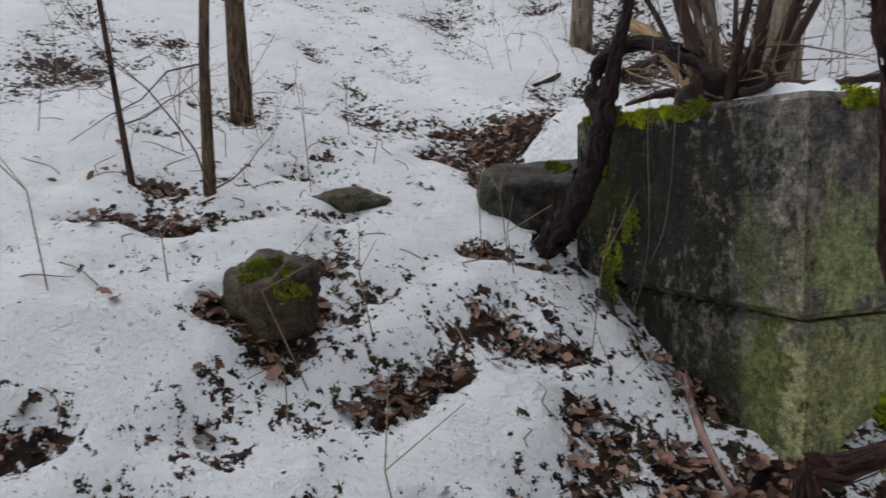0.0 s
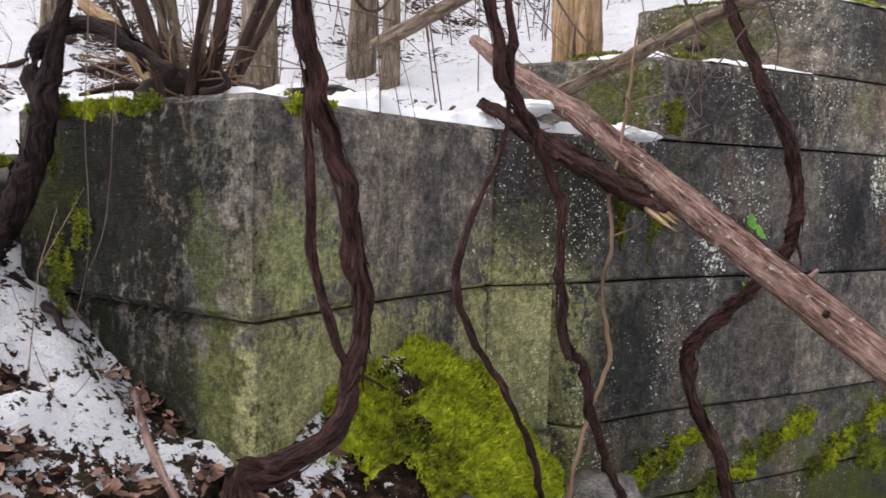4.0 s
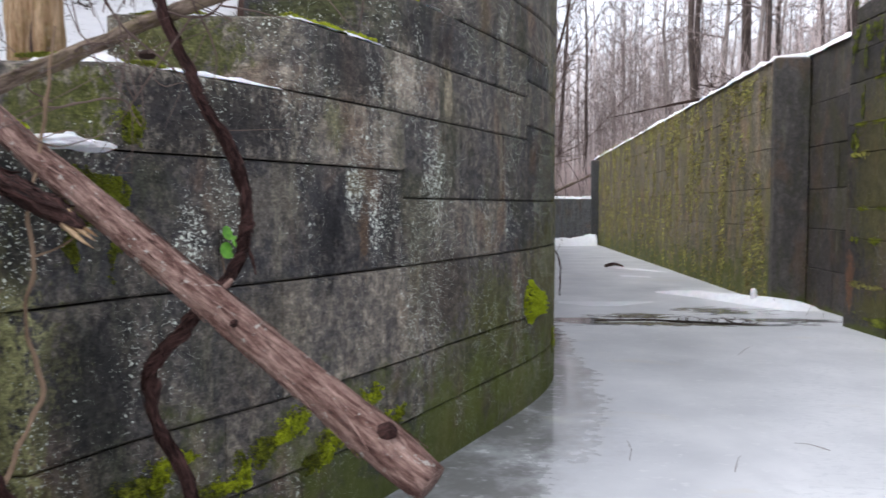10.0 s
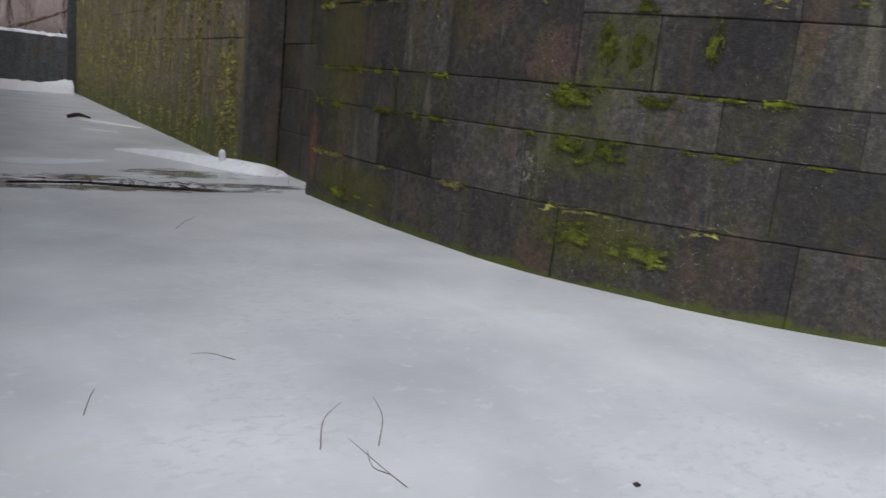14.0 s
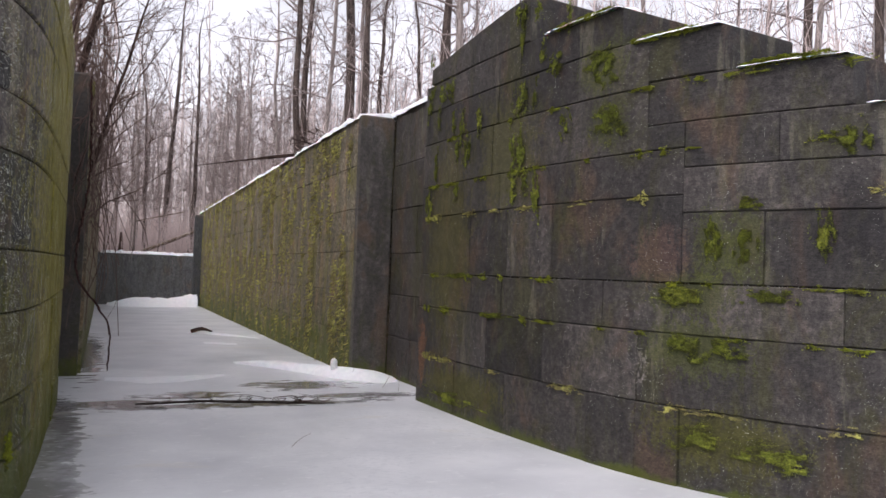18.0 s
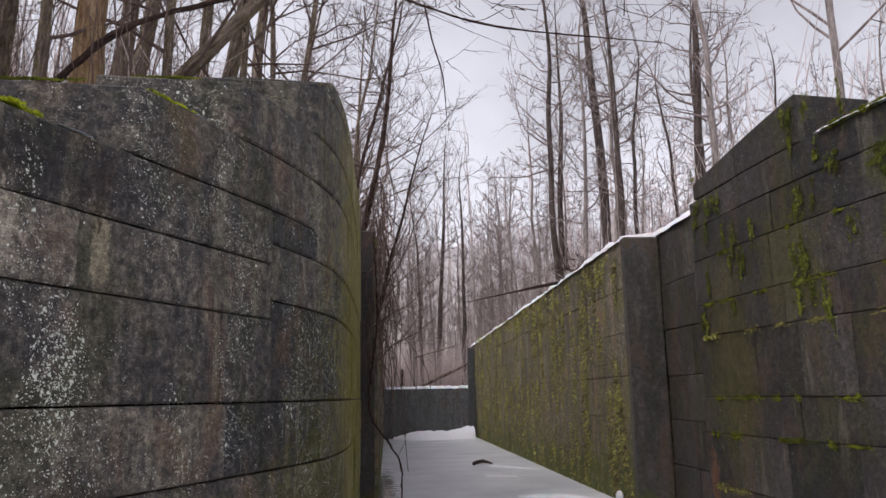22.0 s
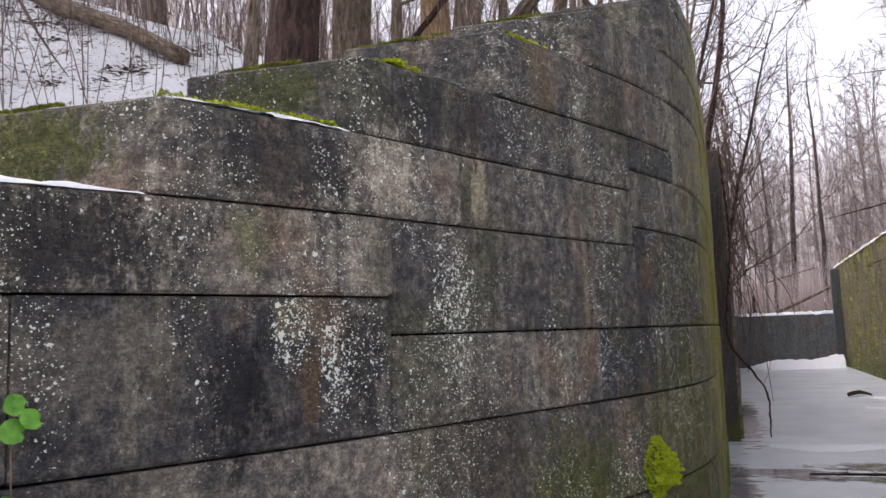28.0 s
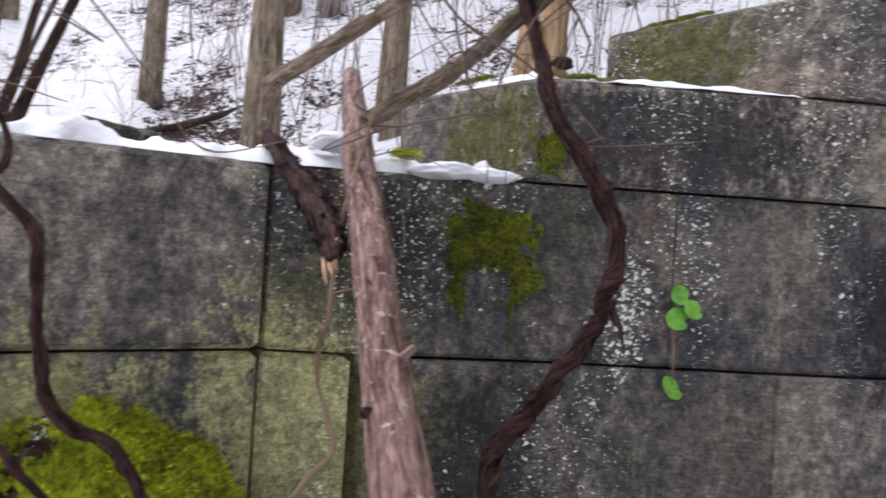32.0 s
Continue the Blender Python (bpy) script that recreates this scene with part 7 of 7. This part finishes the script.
for k, x, y, sc in ((5, 8.2, 26, 1.0), (5, 11.4, 26, 0.95), (3, 6.5, 26, 0.9), (1, 7.1, 28.5, 0.8), (3, 9.4, 27, 0.8), (1, 6.9, 20.5, 0.8), (0, 8.0, 17, 0.8), (2, 6.8, 24, 1.0), (6, 7.4, 22.5, 0.8), (1, 5.2, 46, 1), (5, 3.9, 50, 0.9), (3, 2.8, 47, 0.9), (6, 1.2, 44, 1), (4, 2.2, 45, 1), (7, 3.3, 43, 1), (7, 0.8, 42.5, 1)):
    plant_tree(k, x, y, sc)
n = 0
while n < 165:
    side = fr.random()
    if side < 0.45:
        x, y = fr.uniform(6.8, 34), fr.uniform(7, 62)
    elif side < 0.75:
        x, y = fr.uniform(-14, 30), fr.uniform(44, 75)
    else:
        x, y = fr.uniform(-30, -1.5), fr.uniform(13, 60)
        if x > -4 and y < 16 or x > -7 and y < 34 and n % 3:
            n += 1
            continue
    if 0 < x < 5.6 and y < 43:
        continue
    # beyond 36 m only the kinds with haze-paled bark
    plant_tree(fr.choice((0, 1, 2, 2, 3, 4, 4, 5, 6, 6, 7, 7) if math.hypot(x, y) < 36 else (0, 2, 4, 6, 7)), x, y, fr.uniform(0.75, 1.15))
    n += 1
n = 0
while n < 84:
    x, y = fr.uniform(-34, -6.5), fr.uniform(-6, 14) if n < 40 else fr.uniform(3.5, 30)
    plant_tree(fr.choice((0, 2, 4, 6, 7)), x, y, fr.uniform(0.6, 0.95))
    n += 1
n = 0
while n < 46:
    x, y = fr.uniform(-5, 11), fr.uniform(40, 60)
    plant_tree(fr.choice((2, 4, 7, 7, 7)), x, y, fr.uniform(0.8, 1.3))
    n += 1
for x, y, sc in ((-0.7, 26.5, 0.9), (-0.9, 30.0, 1.0), (-0.8, 34.0, 1.0), (-1.6, 22.0, 1.1), (-2.3, 28.0, 1.2), (-1.4, 36.0, 1.1), (-0.9, 20.5, 0.8), (6.2, 33.0, 1.0), (6.6, 37.0, 1.1), (7.6, 30.0, 1.1)):
    plant_tree(7, x, y, sc)
# far wood, too many to count
pieces = []
fn = np.random.default_rng(31)
for k in range(750):
    ang = fn.uniform(-1.35, 1.45)
    d = fn.uniform(48, 110)
    x, y = 2 + d * math.sin(ang), d * math.cos(ang)
    z = ground_at(x, y)
    H = fn.uniform(11, 19)
    r = fn.uniform(0.06, 0.17)
    top = (x + fn.normal(0, 0.5), y + fn.normal(0, 0.5), z + H)
    pieces.append(tube([(x, y, z - 0.3), (x + fn.normal(0, 0.2), y, z + H * 0.5), top], (r, r * 0.7, 0.02), 4, 0, 1, 1, raw=True))
    for q in range(9):
        u = fn.uniform(0.25, 0.95)
        p = np.array([x, y, z + H * u])
        e = p + np.array([fn.normal(0, 1.2), fn.normal(0, 1.2), fn.uniform(0.5, 2.6)])
        pieces.append(tube([p, (p + e) / 2 + fn.normal(0, 0.15, 3), e], (0.04, 0.03, 0.01), 3, 0, 1, 1, raw=True))
v, f = join(pieces)
thing("far_woods", v, f, M_FAR, "distant bare winter woods, haze put into their pale colour", "woods", kind="stuff")
# brushwood between the trees
pieces = []
for k in range(6500):
    side = fn.random()
    if side < 0.5:
        x, y = fn.uniform(-6, 12), fn.uniform(39.5, 56)
    elif side < 0.75:
        x, y = fn.uniform(5.7, 14), fn.uniform(10, 40)
    else:
        x, y = fn.uniform(-9, -0.4), fn.uniform(9, 40)
        if x > -1.2 and y < 14.6:
            continue
    z = ground_at(x, y)
    h = fn.uniform(0.8, 3.2)
    p = np.array([x, y, z - 0.05])
    mid = p + np.array([fn.normal(0, 0.15), fn.normal(0, 0.15), h * 0.5])
    e = mid + np.array([fn.normal(0, 0.35), fn.normal(0, 0.35), h * 0.5])
    pieces.append(tube([p, mid, e], (0.012, 0.008, 0.003), 3, 0, 1, 1, raw=True))
    pieces.append(tube([mid, mid + np.array([fn.normal(0, 0.4), fn.normal(0, 0.4), h * 0.3])], (0.005, 0.002), 3, 0, 1, 1, raw=True))
v, f = join(pieces)
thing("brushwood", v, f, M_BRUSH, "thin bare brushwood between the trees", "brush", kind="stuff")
pieces = []
for k in range(2300):
    if k % 7 < 2:
        x, y = fn.uniform(-7.5, -1.2), fn.uniform(6.0, 15)
        if x > left_x(min(y, 11.9)) - 1.1:
            continue
        h = fn.uniform(0.8, 2.8)
    else:
        x, y = fn.uniform(-17, -3.0), fn.uniform(2.2, 14)
        h = fn.uniform(0.4, 2.2)
    p = np.array([x, y, ground_at(x, y) - 0.03])
    ln = fn.normal(0, 0.22, 2) * h
    mid = p + np.array([ln[0] * 0.4, ln[1] * 0.4, h * 0.55])
    e = p + np.array([ln[0] * 1.2, ln[1] * 1.2, h])
    r = 0.0016 * (1 + h)
    pieces.append(tube([p, mid, e], (r, r * 0.8, 0.001), 4, 0, 1, 1, raw=True))
    for q in range(4):
        u = fn.uniform(0.2, 0.95)
        b0 = p + (e - p) * u
        pieces.append(tube([b0, b0 + np.array([fn.normal(0, 0.2), fn.normal(0, 0.2), fn.uniform(0.02, 0.3)]) * h * 0.5], (r * 0.5, 0.0008), 3, 0, 1, 1, raw=True))
v, f = join(pieces)
thing("hillside_brush", v, f, M_TWIG, "thin brown brush standing on the snowy slope", "brush", kind="stuff")
# dead stems and twigs on the slope
pieces = []
for k in range(210):
    x, y = fn.uniform(-6, -1.4), fn.uniform(-2.6, 0.0)
    if k > 120:
        x, y = fn.uniform(-7, -3.7), fn.uniform(0.6, 4.0)
    z = ground_at(x, y) + 0.05
    if k % 3:
        L = fn.uniform(0.06, 0.2)
        a = fn.uniform(0, 6.28)
        p = np.array([x, y, z + 0.01])
        e = p + np.array([math.cos(a) * L, math.sin(a) * L, 0])
        e[2] = ground_at(e[0], e[1]) + 0.06 + fn.uniform(0, 0.06)
        bend = [p + (e - p) * u + np.array([*fn.normal(0, 0.12 * L, 2), 0.012]) for u in (0.3, 0.65)]
        pieces.append(tube([p, *bend, e], (0.0026, 0.0024, 0.0012), 4, 0, 1, 0.03))
    else:
        h = fn.uniform(0.15, 0.6)
        p = np.array([x, y, z - 0.04])
        mid = p + np.array([fn.normal(0, 0.04), fn.normal(0, 0.04), h * 0.6])
        pieces.append(tube([p, mid, mid + np.array([fn.normal(0, 0.1), fn.normal(0, 0.1), h * 0.4])], (0.0025, 0.002, 0.001), 4, 0, 1, 1, raw=True))
        pieces.append(tube([mid, mid + np.array([fn.normal(0, 0.1), fn.normal(0, 0.1), h * 0.3])], (0.0018, 0.001), 3, 0, 1, 1, raw=True))
v, f = join(pieces)
thing("dead_stems", v, f, M_TWIG_P, "dry stems and fallen twigs in the snow", "twigs", kind="stuff")
bank_stick = holder("fallen_branch", (0, 0, 0), "reddish stick lying on dead leaves beside the wall", "branch", "fallen wood on the slope")
limb(bank_stick, "branch", [(-2.51, 0.12, 1.22), (-2.46, 0.11, 1.14), (-2.39, 0.1, 1.06), (-2.26, 0.08, 0.97)], (0.008, 0.012, 0.012, 0.01), M_LOG, 7, 0.1, 97)

# ---- far hill, its mist put into colour and glow ----
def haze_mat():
    m = bpy.data.materials.new("far_hill_painted_mist")
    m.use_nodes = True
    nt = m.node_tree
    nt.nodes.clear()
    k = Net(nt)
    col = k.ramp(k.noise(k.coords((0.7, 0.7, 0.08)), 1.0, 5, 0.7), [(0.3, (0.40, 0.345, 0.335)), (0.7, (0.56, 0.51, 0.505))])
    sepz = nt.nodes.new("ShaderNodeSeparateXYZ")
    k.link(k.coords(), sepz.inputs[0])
    # painted haze: the colour pales with height towards the sky's tone
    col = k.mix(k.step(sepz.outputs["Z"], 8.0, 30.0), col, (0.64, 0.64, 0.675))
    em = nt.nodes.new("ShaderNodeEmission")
    # the sheet glows to carry the haze; there is no lamp here
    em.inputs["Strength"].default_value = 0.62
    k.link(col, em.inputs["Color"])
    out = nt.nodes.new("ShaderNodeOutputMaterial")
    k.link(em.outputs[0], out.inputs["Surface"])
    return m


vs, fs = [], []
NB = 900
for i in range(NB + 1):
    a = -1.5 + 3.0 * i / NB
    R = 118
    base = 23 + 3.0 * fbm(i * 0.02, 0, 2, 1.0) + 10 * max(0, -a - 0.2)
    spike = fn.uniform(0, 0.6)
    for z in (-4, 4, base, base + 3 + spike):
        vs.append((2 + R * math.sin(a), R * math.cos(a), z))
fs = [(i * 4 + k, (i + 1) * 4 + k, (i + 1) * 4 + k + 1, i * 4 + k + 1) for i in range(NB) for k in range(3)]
thing("backdrop", vs, fs, haze_mat(), "pinkish wooded hill in the distance, its haze painted in as glow", "backdrop", kind="structure")
